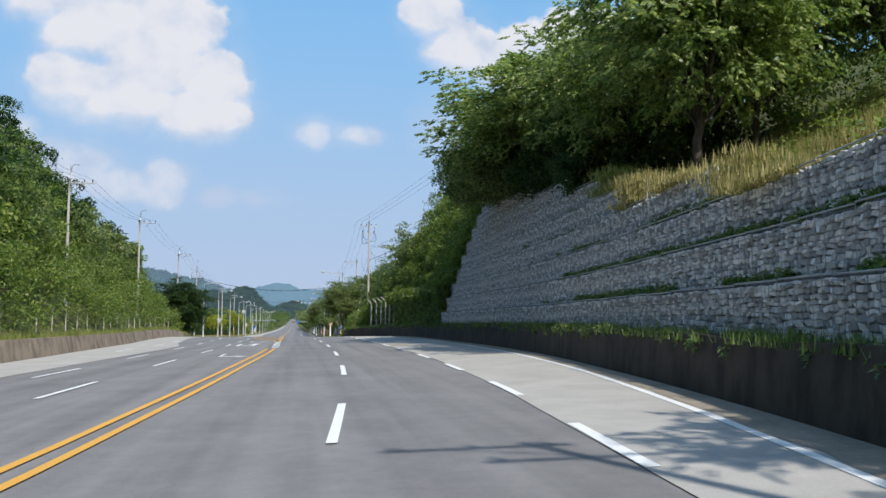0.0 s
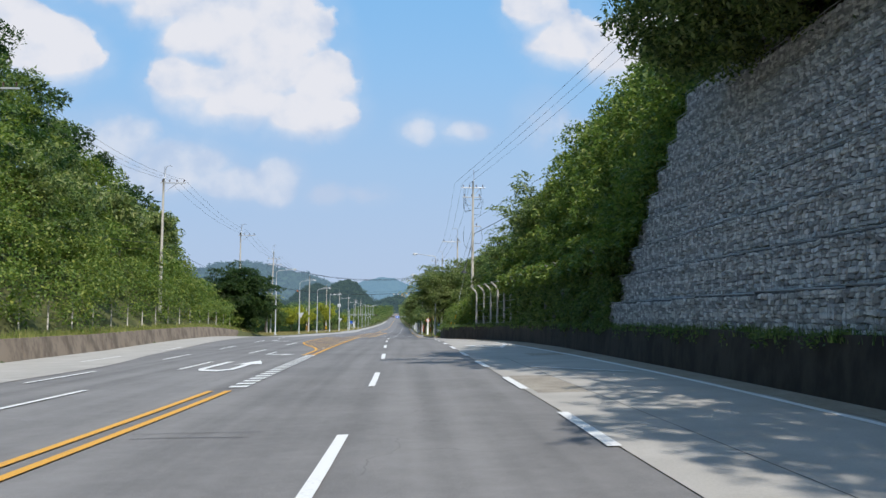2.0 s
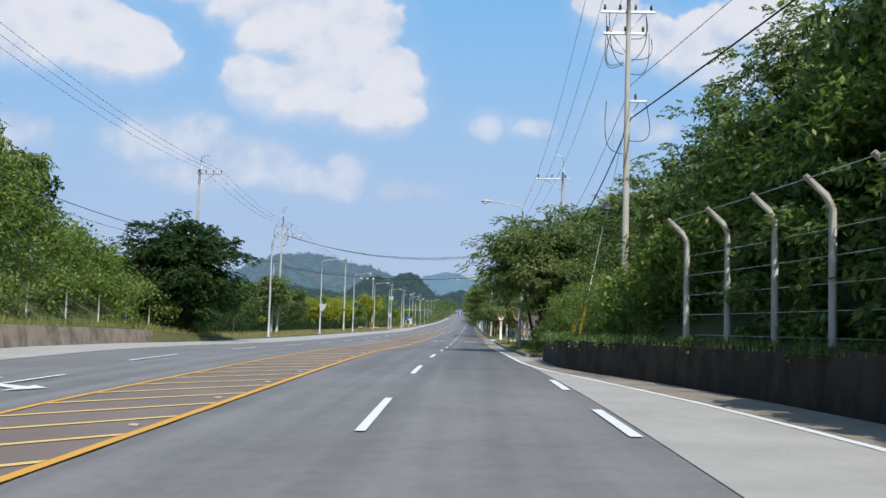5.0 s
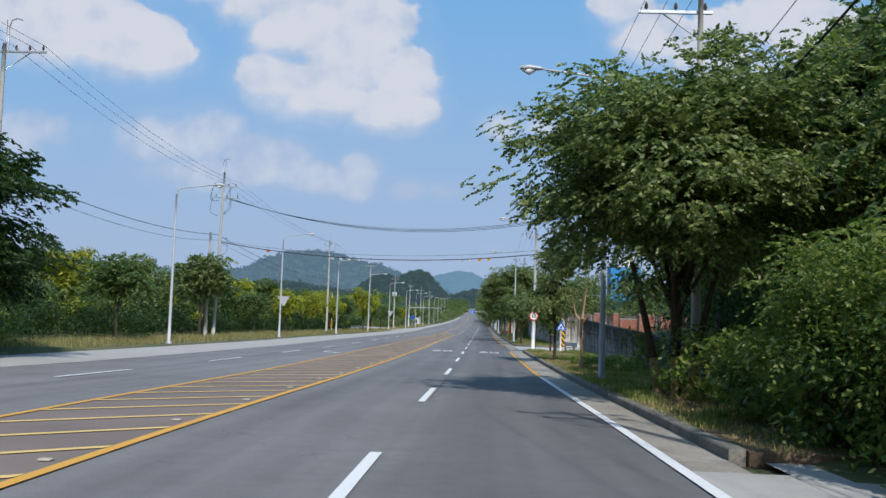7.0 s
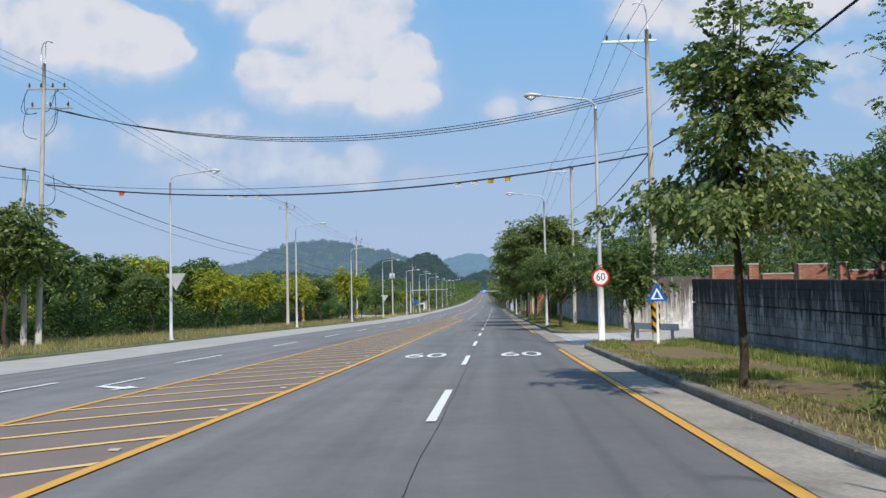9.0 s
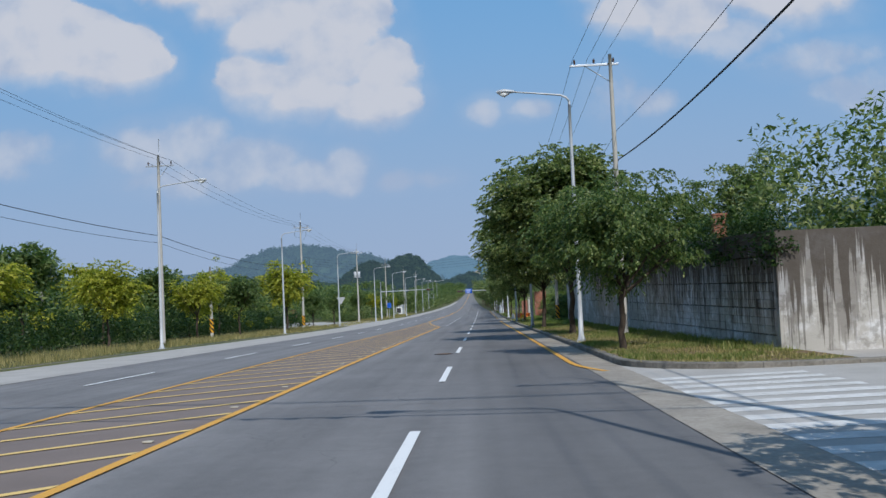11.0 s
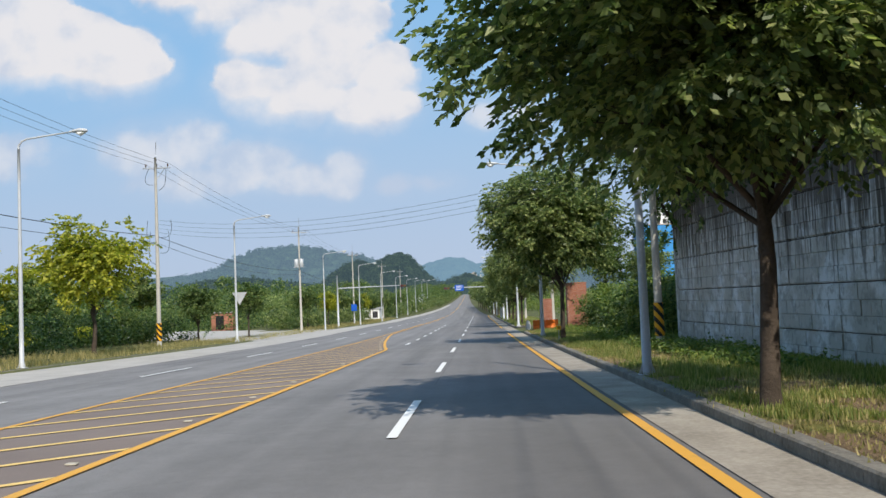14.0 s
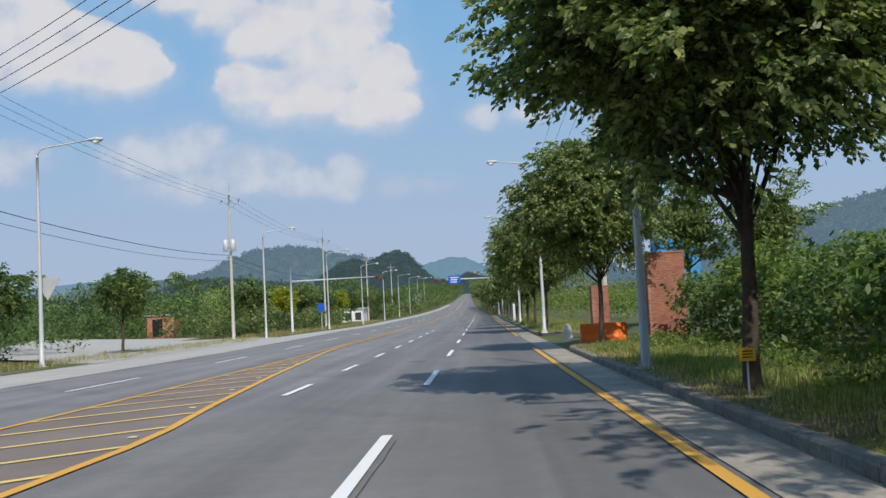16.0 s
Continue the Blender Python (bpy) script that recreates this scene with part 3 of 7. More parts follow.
for y, a, b, c in ((33.5, 1.4, 3.2, 0.9), (63.0, 2.4, 4.0, 2.2), (47.0, 0.15, 1.2, 5.0)):
    strip("slab_patch", span(y, y + c, 1.0), lambda q: conc_r(q) + a, lambda q: conc_r(q) + b, 0.0155, GUTTER, bay)
gutter = strip("pavement", span(119, 420, 2.5), lambda y: 3.6, lambda y: 4.5, 0.012, GUTTER)
tagged(gutter, "pale concrete gutter beside the kerb", "gutter", kind="structure")


def line(name, ys, at, width, mat, label):
    return strip(name, ys, lambda y: at(y) - width / 2, lambda y: at(y) + width / 2, 0.02, mat, road, label)


def dashes(at, first, last, pitch, length, width, mat, name="lane_dash"):
    y = first
    while y < last:
        line(name, span(y, y + length, 2.5), at, width, mat, "")
        y += pitch


dashes(mid_x, 10.4 - 65, 420, 13.0, 5.0, 0.15, WHITE_PAINT)
bay_x = spline([(-60, -5.5), (0, 1.75), (8, 2.52), (18, 3.35), (27, 3.7), (34, 3.87), (49, 4.0), (73, 3.9), (104, 3.88)])
dashes(bay_x, 7.7 - 48.3, 104, 8.05, 3.6, 0.18, WHITE_PAINT)
lane_l1 = spline([(-60, -17), (0, -7.7), (17, -6.65), (24, -6.45), (34, -6.2), (57, -5.8), (67, -5.88), (92, -5.95)])
lane_l2 = spline([(-60, -20), (0, -10.6), (20, -9.2), (33, -8.7), (63, -8.4), (68, -8.55), (90, -9.2), (110, -9.6), (150, -9.95), (4000, -10.0)])
lane_l3 = spline([(40, -11.6), (65, -11.5), (84, -12.2), (100, -12.9), (112, -13.2)])
dashes(lane_l1, 6.0, 88, 13.0, 5.0, 0.15, WHITE_PAINT)
dashes(lane_l2, 0.8, 420, 13.0, 5.0, 0.15, WHITE_PAINT)
dashes(lane_l3, 52.0, 90, 13.0, 5.0, 0.15, WHITE_PAINT)
yel_r = spline([(-80, -18.8), (-20, -8.4), (0, -4.75), (8.4, -3.91), (12.5, -3.68), (25, -3.1), (50, -2.4), (66, -2.5), (77, -2.6), (92, -2.7), (110, -2.95), (128, -3.2), (150, -3.32), (200, -3.4), (262, -3.45), (268, -4.1), (280, -5.3), (300, -6.6), (420, -6.9)])
yel_l = spline([(-80, -19.2), (-20, -8.8), (0, -5.15), (9.6, -4.25), (14, -4.02), (28, -3.38), (50, -2.8), (66, -2.92), (73, -3.0), (77.6, -3.5), (85, -4.9), (91, -5.6), (112, -5.8), (147, -6.5), (190, -6.9), (4000, -6.95)])
line("yellow_line", span(-80, 49, 2.0), yel_r, 0.15, YELLOW_PAINT, "")
line("yellow_line", span(-80, 49, 2.0), yel_l, 0.15, YELLOW_PAINT, "")
line("yellow_line", span(67.3, 300, 2.0), yel_r, 0.16, YELLOW_PAINT, "")
line("yellow_line", span(67.3, 420, 2.0), yel_l, 0.14, YELLOW_PAINT, "")
line("yellow_line", span(300, 700, 10.0), lambda y: narrowed(yel_l(y) + 0.3, y), 0.14, YELLOW_PAINT, "")
dashes(lambda y: -3.0, 269.4, 332, 8.0, 3.0, 0.15, WHITE_PAINT)
y = 49.9
while y < 67.0:
    strip("white_block", [y, y + 0.5], lambda q: -2.66 - 0.013 * (q - 54), lambda q: -2.23 - 0.013 * (q - 54), 0.02, WHITE_PAINT, road)
    y += 0.935
island = strip("island", span(67.5, 289, 2.0), lambda q: yel_l(q) + 0.05, lambda q: yel_r(q) - 0.05, 0.006, two_scale("brownish_asphalt", (0.165, 0.132, 0.115), (0.270, 0.218, 0.190), 60, 0.4, 0.9, relief=0.3, dist=0.005), road, "brownish worn asphalt")
# slanting bars of the painted island
y = 69.0
while y < 288.0:
    a, b = yel_r(y) - 0.1, yel_l(y)
    for _ in range(6):
        b = yel_l(y - (a - b) * 0.95) + 0.05
    if a - b > 0.35:
        y2 = y - (a - b) * 0.95
        w = 0.105
        v = [(a, y - w, surf(a, y - w) + 0.018), (a, y + w, surf(a, y + w) + 0.018), (b, y2 + w, surf(b, y2 + w) + 0.018), (b, y2 - w, surf(b, y2 - w) + 0.018)]
        mesh_ob("hatch_bar", v, [(0, 1, 2, 3)], BAR_PAINT, road)
    y += 2.08
line("edge_line", span(-60, 141, 2.0), line_r, 0.16, WHITE_PAINT, "")
line("edge_line", span(141, 175, 2.0), lambda y: 3.45 + 0.0015 * (175 - y), 0.16, YELLOW_PAINT, "")
line("edge_line", span(193.6, 287, 1.0), lambda y: 3.42 + 0.5 * max(0.0, (197.0 - y) / 3.4) ** 2, 0.16, YELLOW_PAINT, "")
line("edge_line", span(303, 420, 3.0), lambda y: 3.42, 0.16, YELLOW_PAINT, "")


# ---- low walls, kerbs ----
def wall_along(name, ys, base_x, height, thick, side, mat, label, category, z_at=None):
    """An upright wall along a lateral curve; side +1: it stands to the right of the curve."""
    v, f = [], []
    for y in ys:
        x = base_x(y)
        z = (z_at or (lambda q: surf(base_x(q), q)))(y)
        hh = height(y)
        lean = 0.06 * hh * side
        v += [(x, y, z - 0.25), (x + lean, y, z + hh), (x + side * thick, y, z + hh + 0.01), (x + side * thick, y, z - 0.25)]
    for i in range(len(ys) - 1):
        a, b = 4 * i, 4 * i + 4
        for k in range(3):
            f.append((a + k, b + k, b + k + 1, a + k + 1))
    f += [(0, 1, 2, 3), tuple(4 * (len(ys) - 1) + k for k in (3, 2, 1, 0))]
    return tagged(mesh_ob(name, v, f, mat), label, category, kind="structure")


wall_along("retaining_wall", span(-60, 115, 1.0), wall_r, lambda y: 1.1 + 0.04 * math.sin(y * 0.9) - 0.2 * max(0.0, (y - 96) / 18.0) - 0.5 * max(0.0, (y - 114.5) / 4.5), 0.45, 1, WALL_DARK, "low dark weathered concrete retaining wall below the stone slope", "wall")
ledge_top = strip("ledge", span(-60, 115, 2.0), lambda q: wall_r(q) + 0.3, lambda q: wall_r(q) + 2.2, 1.0, SOIL)
tagged(ledge_top, "narrow grassy soil ledge on top of the low wall", "ledge", kind="structure")
apron = strip("pavement", span(113.5, 120.5, 0.5), lambda q: wall_r(min(q, 119)) - 0.06, lambda q: wall_r(min(q, 119)) + (1.4 if q > 115 else 0.02), 0.016, CONCRETE)
tagged(apron, "patch of worn concrete between the wall and the verge", "pavement", kind="structure")
bm = bmesh.new()
box(bm, (4.74, 119.95, road_z(120) - 0.3), (9.6, 120.2, road_z(120) + 0.15), 0.02)
tagged(part("verge_edge", bm, SOIL), "earth edge where the verge begins", "verge", kind="structure")
left_wall = empty("wall_left", pose(0, 0, 0), "low stained concrete retaining wall with joints beside the far shoulder", "wall", kind="structure")
y = -40.0
while y < 128.0:
    v, f = [], []
    ys = span(y + 0.02, y + 5.98, 2.0)
    for q in ys:
        x, z = wall_l(q), surf(wall_l(q), q)
        hh = 0.95 - 0.25 * max(0.0, (q - 110) / 20.0)
        v += [(x, q, z - 0.2), (x - 0.25, q, z + hh), (x - 0.55, q, z + hh), (x - 0.55, q, z - 0.2)]
    for i in range(len(ys) - 1):
        a, b = 4 * i, 4 * i + 4
        f += [(a + k + 1, b + k + 1, b + k, a + k) for k in range(3)]
    f += [(3, 2, 1, 0), tuple(4 * (len(ys) - 1) + k for k in (0, 1, 2, 3))]
    mesh_ob("wall_panel", v, f, WALL_L := MATS.get("left_wall_concrete") or streaked("left_wall_concrete", (0.36, 0.29, 0.22), (0.12, 0.095, 0.075), amount=0.8, scale=0.8, down=0.6), left_wall)
    y += 6.0
VERGE_SOIL = verge_mat()


def kerb_run(points, label, h=0.17, w=0.22):
    """Kerb stones end to end along points; each stone is a part."""
    run = empty("kerb", pose(0, 0, 0), label, "kerb", kind="structure")
    for (x0, y0), (x1, y1) in zip(points, points[1:]):
        d = Vector((x1 - x0, y1 - y0, 0)).normalized()
        n = Vector((d.y, -d.x, 0))
        g = 0.006
        a, b = Vector((x0, y0, 0)) + d * g, Vector((x1, y1, 0)) - d * g
        v = []
        for p in (a, b):
            z = road_z(p.y)
            for off, up in ((0, -0.1), (0.0, h - 0.025), (0.025, h), (w, h), (w, -0.1)):
                q = p + n * off
                v.append((q.x, q.y, z + up))
        f = [(k, k + 1, k + 6, k + 5) for k in range(4)] + [(4, 3, 2, 1, 0), (5, 6, 7, 8, 9)]
        mesh_ob("kerb_stone", v, f, KERB, run)
    return run


def arc(cx, cy, r, a0, a1, n):
    return [(cx + r * math.cos(radians(a0 + (a1 - a0) * k / n)), cy + r * math.sin(radians(a0 + (a1 - a0) * k / n))) for k in range(n + 1)]


kerb_run([(4.5, q) for q in span(120, 175.5, 1.0)] + arc(7.5, 175.5, 3.0, 180, 92, 9)[1:] + [(8.4, 178.5), (9.3, 178.5)], "weathered grey concrete kerb with an uneven top edge")
kerb_run([(10.4, 192.3), (9.4, 192.3), (8.6, 192.3)] + arc(8.0, 195.8, 3.5, 268, 180, 9) + [(4.5, q) for q in span(195.8, 283, 1.0)[1:]] + arc(7.5, 283, 3.0, 180, 95, 6)[1:], "weathered grey concrete kerb beside the grass verge")
kerb_run(arc(8.0, 305, 3.5, 265, 180, 6) + [(4.5, q) for q in span(305, 420, 3.0)[1:]], "grey concrete kerb in the distance")
kerb_run([(wall_l(q) - 0.02, q) for q in span(142, 289, 2.0)[::-1]], "low broken kerb along the far shoulder", h=0.11)
def verge_edge(y):
    """The verge's road side: it rounds the corners with the kerb."""
    for cy, r, s in ((175.5, 2.78, 1), (195.8, 3.28, -1), (283.0, 2.78, 1), (305.0, 3.28, -1)):
        d = (y - cy) * s
        if 0 < d < r + 3:
            return 4.72 + r - math.sqrt(max(0.0, r * r - d * d))
    return 4.72


for a, b, lab in ((120, 178.28, "trodden grass verge with bare soil under the trees"), (192.52, 286, "grassy verge with soil patches beside the wall"), (302, 420, "grassy verge in the distance")):
    v = strip("verge", span(a, b, 0.5 if a < 300 else 3.0), verge_edge, lambda q: 9.6, 0.155, VERGE_SOIL)
    tagged(v, lab, "verge", kind="structure")
side_xs = [4.45, 6.0, 7.5, 9.0, 10.5, 14.0, 24.0, 60.0]
side_up = lambda x: 0.006 + max(0.0, x - 4.45) * 0.011 if x < 10.5 else 0.0726 + (x - 10.5) * 0.003
sv = [(x, q, road_z(q) + side_up(x)) for q in span(174.2, 198.4, 2.2) for x in side_xs]
sf = [(k * 8 + i, k * 8 + i + 1, k * 8 + i + 9, k * 8 + i + 8) for k in range(len(sv) // 8 - 1) for i in range(7)]
side = mesh_ob("side_road", sv, sf, CONCRETE)
tagged(side, "pale worn concrete side road with a faded crossing", "road", kind="structure")
FADED = two_scale("faded_white_paint", (0.44, 0.425, 0.39), (0.80, 0.79, 0.76), 9, 1.4, 0.85)
side_z = lambda x, y: road_z(y) + side_up(x) + 0.008
for k in range(13):
    yy = 180.0 + k * 0.9
    mesh_ob("crossing_bar", [(x, yy + 0.03 * (x - 4.0) + w, side_z(x, yy)) for x, w in ((4.5, -0.2), (6.0, -0.2), (7.7, -0.2), (7.7, 0.2), (6.0, 0.2), (4.5, 0.2))], [(0, 1, 4, 5), (1, 2, 3, 4)], FADED, side)

# ---- stone-filled wire baskets ----
gab_x = spline([(-10, 3.6), (0, 4.8), (9, 6.3), (13, 6.95), (21, 8.0), (33.5, 9.15), (45, 9.45), (62.5, 9.4)])
ICO = bmesh.new()
bmesh.ops.create_icosphere(ICO, subdivisions=1, radius=1.0)
ico_v = np.array([v.co for v in ICO.verts])
ico_f = np.array([[v.index for v in f.verts] for f in ICO.faces])
ICO.free()


def stone_fill(seed, w=2.0, h=1.05):
    """Flat angular stones, stacked by hand in uneven rows behind the mesh."""
    r = np.random.default_rng(seed)
    vs, fs = [], []
    z = 0.0
    while z < h - 0.05:
        rowh = min(r.uniform(0.07, 0.135), h - z)
        x = -w / 2 + r.uniform(-0.05, 0.02)
        while x < w / 2 - 0.04:
            sw = r.uniform(0.10, 0.30)
            c = np.array([min(x + sw / 2, w / 2 - 0.06), r.uniform(0.05, 0.08), min(z + rowh / 2 + r.uniform(-0.018, 0.018), h - 0.05)])
            p = ico_v * (1 + r.uniform(-0.22, 0.22, (len(ico_v), 1)))
            p = np.sign(p) * np.abs(p) ** 0.55 * np.array([sw * 0.55, 0.12, rowh * 0.57])
            p[:, 1] = np.maximum(p[:, 1], r.uniform(-0.075, -0.045) + r.uniform(-0.2, 0.2) * p[:, 0] + r.uniform(-0.25, 0.25) * p[:, 2])
            a = r.normal(0, 0.16)
            p = np.c_[p[:, 0] * math.cos(a) - p[:, 2] * math.sin(a), p[:, 1], p[:, 0] * math.sin(a) + p[:, 2] * math.cos(a)]
            fs.append(ico_f + len(vs) * len(ico_v))
            vs.append(p + c)
            x += sw
        z += rowh
    me = bpy.data.meshes.new("stone_fill")
    me.from_pydata(np.concatenate(vs).tolist(), [], np.concatenate(fs).tolist())
    me.materials.append(ROCK)
    return me


FILLS = [stone_fill(100 + k, 2.0, 1.0) for k in range(8)]
bmw = bmesh.new()
for zz in (0.02, 1.03):
    tube(bmw, [(-1, -0.03, zz), (1, -0.03, zz)], 0.018, 4)
for k in range(-9, 10, 3):
    tube(bmw, [(k / 9, -0.035, 0.02), (k / 9, -0.035, 1.03)], 0.005, 3)
for k in range(1, 6):
    tube(bmw, [(-1, -0.035, k * 0.18), (1, -0.035, k * 0.18)], 0.004, 3)
WIRES = bpy.data.meshes.new("wire_basket")
bmw.to_mesh(WIRES), bmw.free()
WIRES.materials.append(WIRE)
# Box behind the stones, coloured dark for the shade in their gaps.
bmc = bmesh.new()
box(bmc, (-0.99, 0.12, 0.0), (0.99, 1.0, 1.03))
GAP_BACK = bpy.data.meshes.new("core")
bmc.to_mesh(GAP_BACK), bmc.free()
GAP_BACK.materials.append(two_scale("dark_gap_back", (0.08, 0.08, 0.08), (0.15, 0.15, 0.15), 10, 1, 1.0))
gabion = empty("gabion_wall", pose(0, 0, 0), "stepped retaining wall of stone-filled wire baskets", "gabion wall", kind="structure")
n = 0
y = -5.5
while y < 62.0:
    yc = y + 1.0
    ang = math.degrees(math.atan2(gab_x(y + 2) - gab_x(y), 2.0))
    for k in range(tiers(yc)):
        n += 1
        xx = gab_x(yc) + 0.40 * k
        zz = surf(8.9, yc) + 0.98 + 1.05 * k + rng.uniform(-0.015, 0.015)
        m = pose(xx, yc, zz, 0, 0, -90 - ang)
        basket = new("basket", GAP_BACK)
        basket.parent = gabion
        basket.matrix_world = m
        for me in (FILLS[int(rng.integers(len(FILLS)))], WIRES):
            o = new(me.name, me)
            o.parent = basket
            o.scale.x = -1 if rng.random() < 0.5 else 1
        if tiers(yc - 2.02) < k + 1:
            o = new("stone_fill", FILLS[k % len(FILLS)])
            o.parent = basket
            o.matrix_local = Matrix.Translation((1.11, 0.52, 0.0)) @ Matrix.Rotation(math.pi / 2, 4, "Z") @ Matrix.Diagonal((0.52, 1.0, 1.0, 1.0))
    y += 2.02


bm = bmesh.new()
tube(bm, [(9.2, 23.5, 4.0), (9.21, 23.5, 4.6), (9.16, 23.5, 5.2), (9.18, 23.5, 5.75)], [0.028, 0.025, 0.022, 0.014], 7)
tagged(part("bare_sapling", bm, POLE_CONC), "thin pale bare stem on a ledge of the stone wall", "sapling")


# ---- plants ----
def leaf_verts(r, pos, size, flat=0.5, droop=0.35, slim=0.42, tri=False):
    """One bent leaf of four corners at each place."""
    n = len(pos)
    yaw = r.uniform(0, 2 * np.pi, n)
    pit = r.normal(-droop, flat, n)
    ax = np.c_[np.cos(yaw) * np.cos(pit), np.sin(yaw) * np.cos(pit), np.sin(pit)]
    roll = r.normal(0, 0.6, n)
    sd = np.c_[-np.sin(yaw), np.cos(yaw), np.zeros(n)]
    up = np.cross(ax, sd)
    sd = sd * np.cos(roll)[:, None] + up * np.sin(roll)[:, None]
    ln = (size * r.uniform(0.65, 1.3, n))[:, None]
    w = ln * slim
    mid = pos + ax * ln * 0.45
    if tri:
        v = np.stack([pos - sd * w * 0.55, pos + sd * w * 0.55, pos + ax * ln], 1).reshape(-1, 3)
        return v, np.arange(3 * n).reshape(n, 3)
    v = np.stack([pos, mid + sd * w * 0.5, pos + ax * ln, mid - sd * w * 0.5], 1).reshape(-1, 3)
    return v, np.arange(4 * n).reshape(n, 4)


def leaf_sprays(r, pos, out, size, count=9, length=0.33, slim=0.56):
    """Drooping twigs with leaves on both sides; out: the way that each twig grows."""
    n = len(pos)
    out = out + r.normal(0, 0.45, (n, 3))
    out[:, 2] = out[:, 2] * 0.5 - 0.12
    out /= np.linalg.norm(out, axis=1, keepdims=True)
    side = np.cross(out, np.array([0, 0, 1.0])) + r.normal(0, 0.25, (n, 3))
    side /= np.linalg.norm(side, axis=1, keepdims=True)
    k = np.arange(count) / (count - 1)
    ln = length * r.uniform(0.7, 1.3, n)
    base = pos[:, None] + out[:, None] * (ln[:, None] * k)[:, :, None]
    base[:, :, 2] -= (ln[:, None] * 0.38 * k * k)
    sign = np.where(np.arange(count) % 2, 1.0, -1.0)[None, :, None]
    ax = out[:, None] * 0.75 + side[:, None] * sign * 0.8 + r.normal(0, 0.18, (n, count, 3))
    ax[:, :, 2] -= 0.35
    ax = (ax / np.linalg.norm(ax, axis=2, keepdims=True)).reshape(-1, 3)
    p = base.reshape(-1, 3)
    m = len(p)
    sd = np.cross(ax, np.array([0, 0, 1.0]) + r.normal(0, 0.95, (m, 3)))
    sd /= np.linalg.norm(sd, axis=1, keepdims=True)
    ls = (size * r.uniform(0.7, 1.25, m))[:, None]
    mid = p + ax * ls * 0.42
    v = np.stack([p, mid + sd * ls * slim * 0.5, p + ax * ls, mid - sd * ls * slim * 0.5], 1).reshape(-1, 3)
    return v, np.arange(4 * m).reshape(m, 4)


def fast_mesh(name, v, f, mat):
    me = bpy.data.meshes.new(name)
    n, k = f.shape
    me.vertices.add(len(v))
    me.vertices.foreach_set("co", np.ascontiguousarray(v, np.float32).ravel())
    me.loops.add(n * k)
    me.loops.foreach_set("vertex_index", f.astype(np.int32).ravel())
    me.polygons.add(n)
    me.polygons.foreach_set("loop_start", np.arange(0, n * k, k, dtype=np.int32))
    me.polygons.foreach_set("loop_total", np.full(n, k, np.int32))
    me.update(calc_edges=True)
    if mat:
        me.materials.append(mat)
    return me


def in_clumps(r, centres, radii, per):
    """Leaf places: most near the skin of each clump, more on its upper side."""
    n = len(centres)
    d = r.normal(size=(n, per, 3))
    d /= np.linalg.norm(d, axis=2, keepdims=True)
    d[:, :, 2] = np.where(r.random((n, per)) < 0.3, np.abs(d[:, :, 2]), d[:, :, 2])
    q = r.uniform(0.25, 1.0, (n, per, 1)) ** 0.6
    return (centres[:, None] + d * q * radii[:, None]).reshape(-1, 3)


def clump_crown(r, count, centre, half, shell=0.55, ragged=0.25):
    """Clump centres in an uneven egg-shaped crown."""
    d = r.normal(size=(count, 3))
    d /= np.linalg.norm(d, axis=1, keepdims=True)
    q = r.uniform(shell, 1.0, (count, 1)) + r.normal(0, ragged * 0.4, (count, 1))
    lump = np.array([0.85 + ragged * noise.noise(Vector(tuple(v * 1.7)) + Vector((r.integers(99), 0, 0))) for v in d])[:, None]
    return np.asarray(centre) + d * np.minimum(q * lump, 0.97) * np.asarray(half)


def trunk_mesh(r, height, radius, tips, lean=0.15, limbs=9, fork=0.72, mat=None):
    """A tapered trunk that forks into limbs that reach into the crown."""
    bm = bmesh.new()
    base = Vector((0, 0, -0.1))
    top = Vector((r.uniform(-lean, lean), r.uniform(-lean, lean), height))
    pts = [base.lerp(top, k / 6) + Vector((r.normal(0, 0.03), r.normal(0, 0.03), 0)) * (k > 0) for k in range(7)]
    tube(bm, pts, [radius * (1.35 if k == 0 else 1.05 - 0.07 * k) for k in range(7)], 9)
    tips = sorted((Vector(t) for t in tips), key=lambda t: r.random())[:limbs]
    for t in tips:
        s0 = base.lerp(top, r.uniform(fork, 1.0))
        mid = s0.lerp(t, 0.5) + Vector((0, 0, (t.z - s0.z) * 0.12)) + Vector(r.normal(0, 0.12, 3))
        rr = radius * r.uniform(0.3, 0.5)
        tube(bm, [s0, s0.lerp(mid, 0.5), mid, mid.lerp(t, 0.6), t], [rr, rr * 0.8, rr * 0.6, rr * 0.4, rr * 0.15], 6)
        for _ in range(2):
            q = t + Vector(r.normal(0, 0.3, 3))
            tube(bm, [mid, mid.lerp(q, 0.5) + Vector(r.normal(0, 0.08, 3)), q], [rr * 0.45, rr * 0.3, rr * 0.08], 5)
    me = bpy.data.meshes.new("trunk")
    bm.to_mesh(me), bm.free()
    me.materials.append(mat or BARK)
    return me


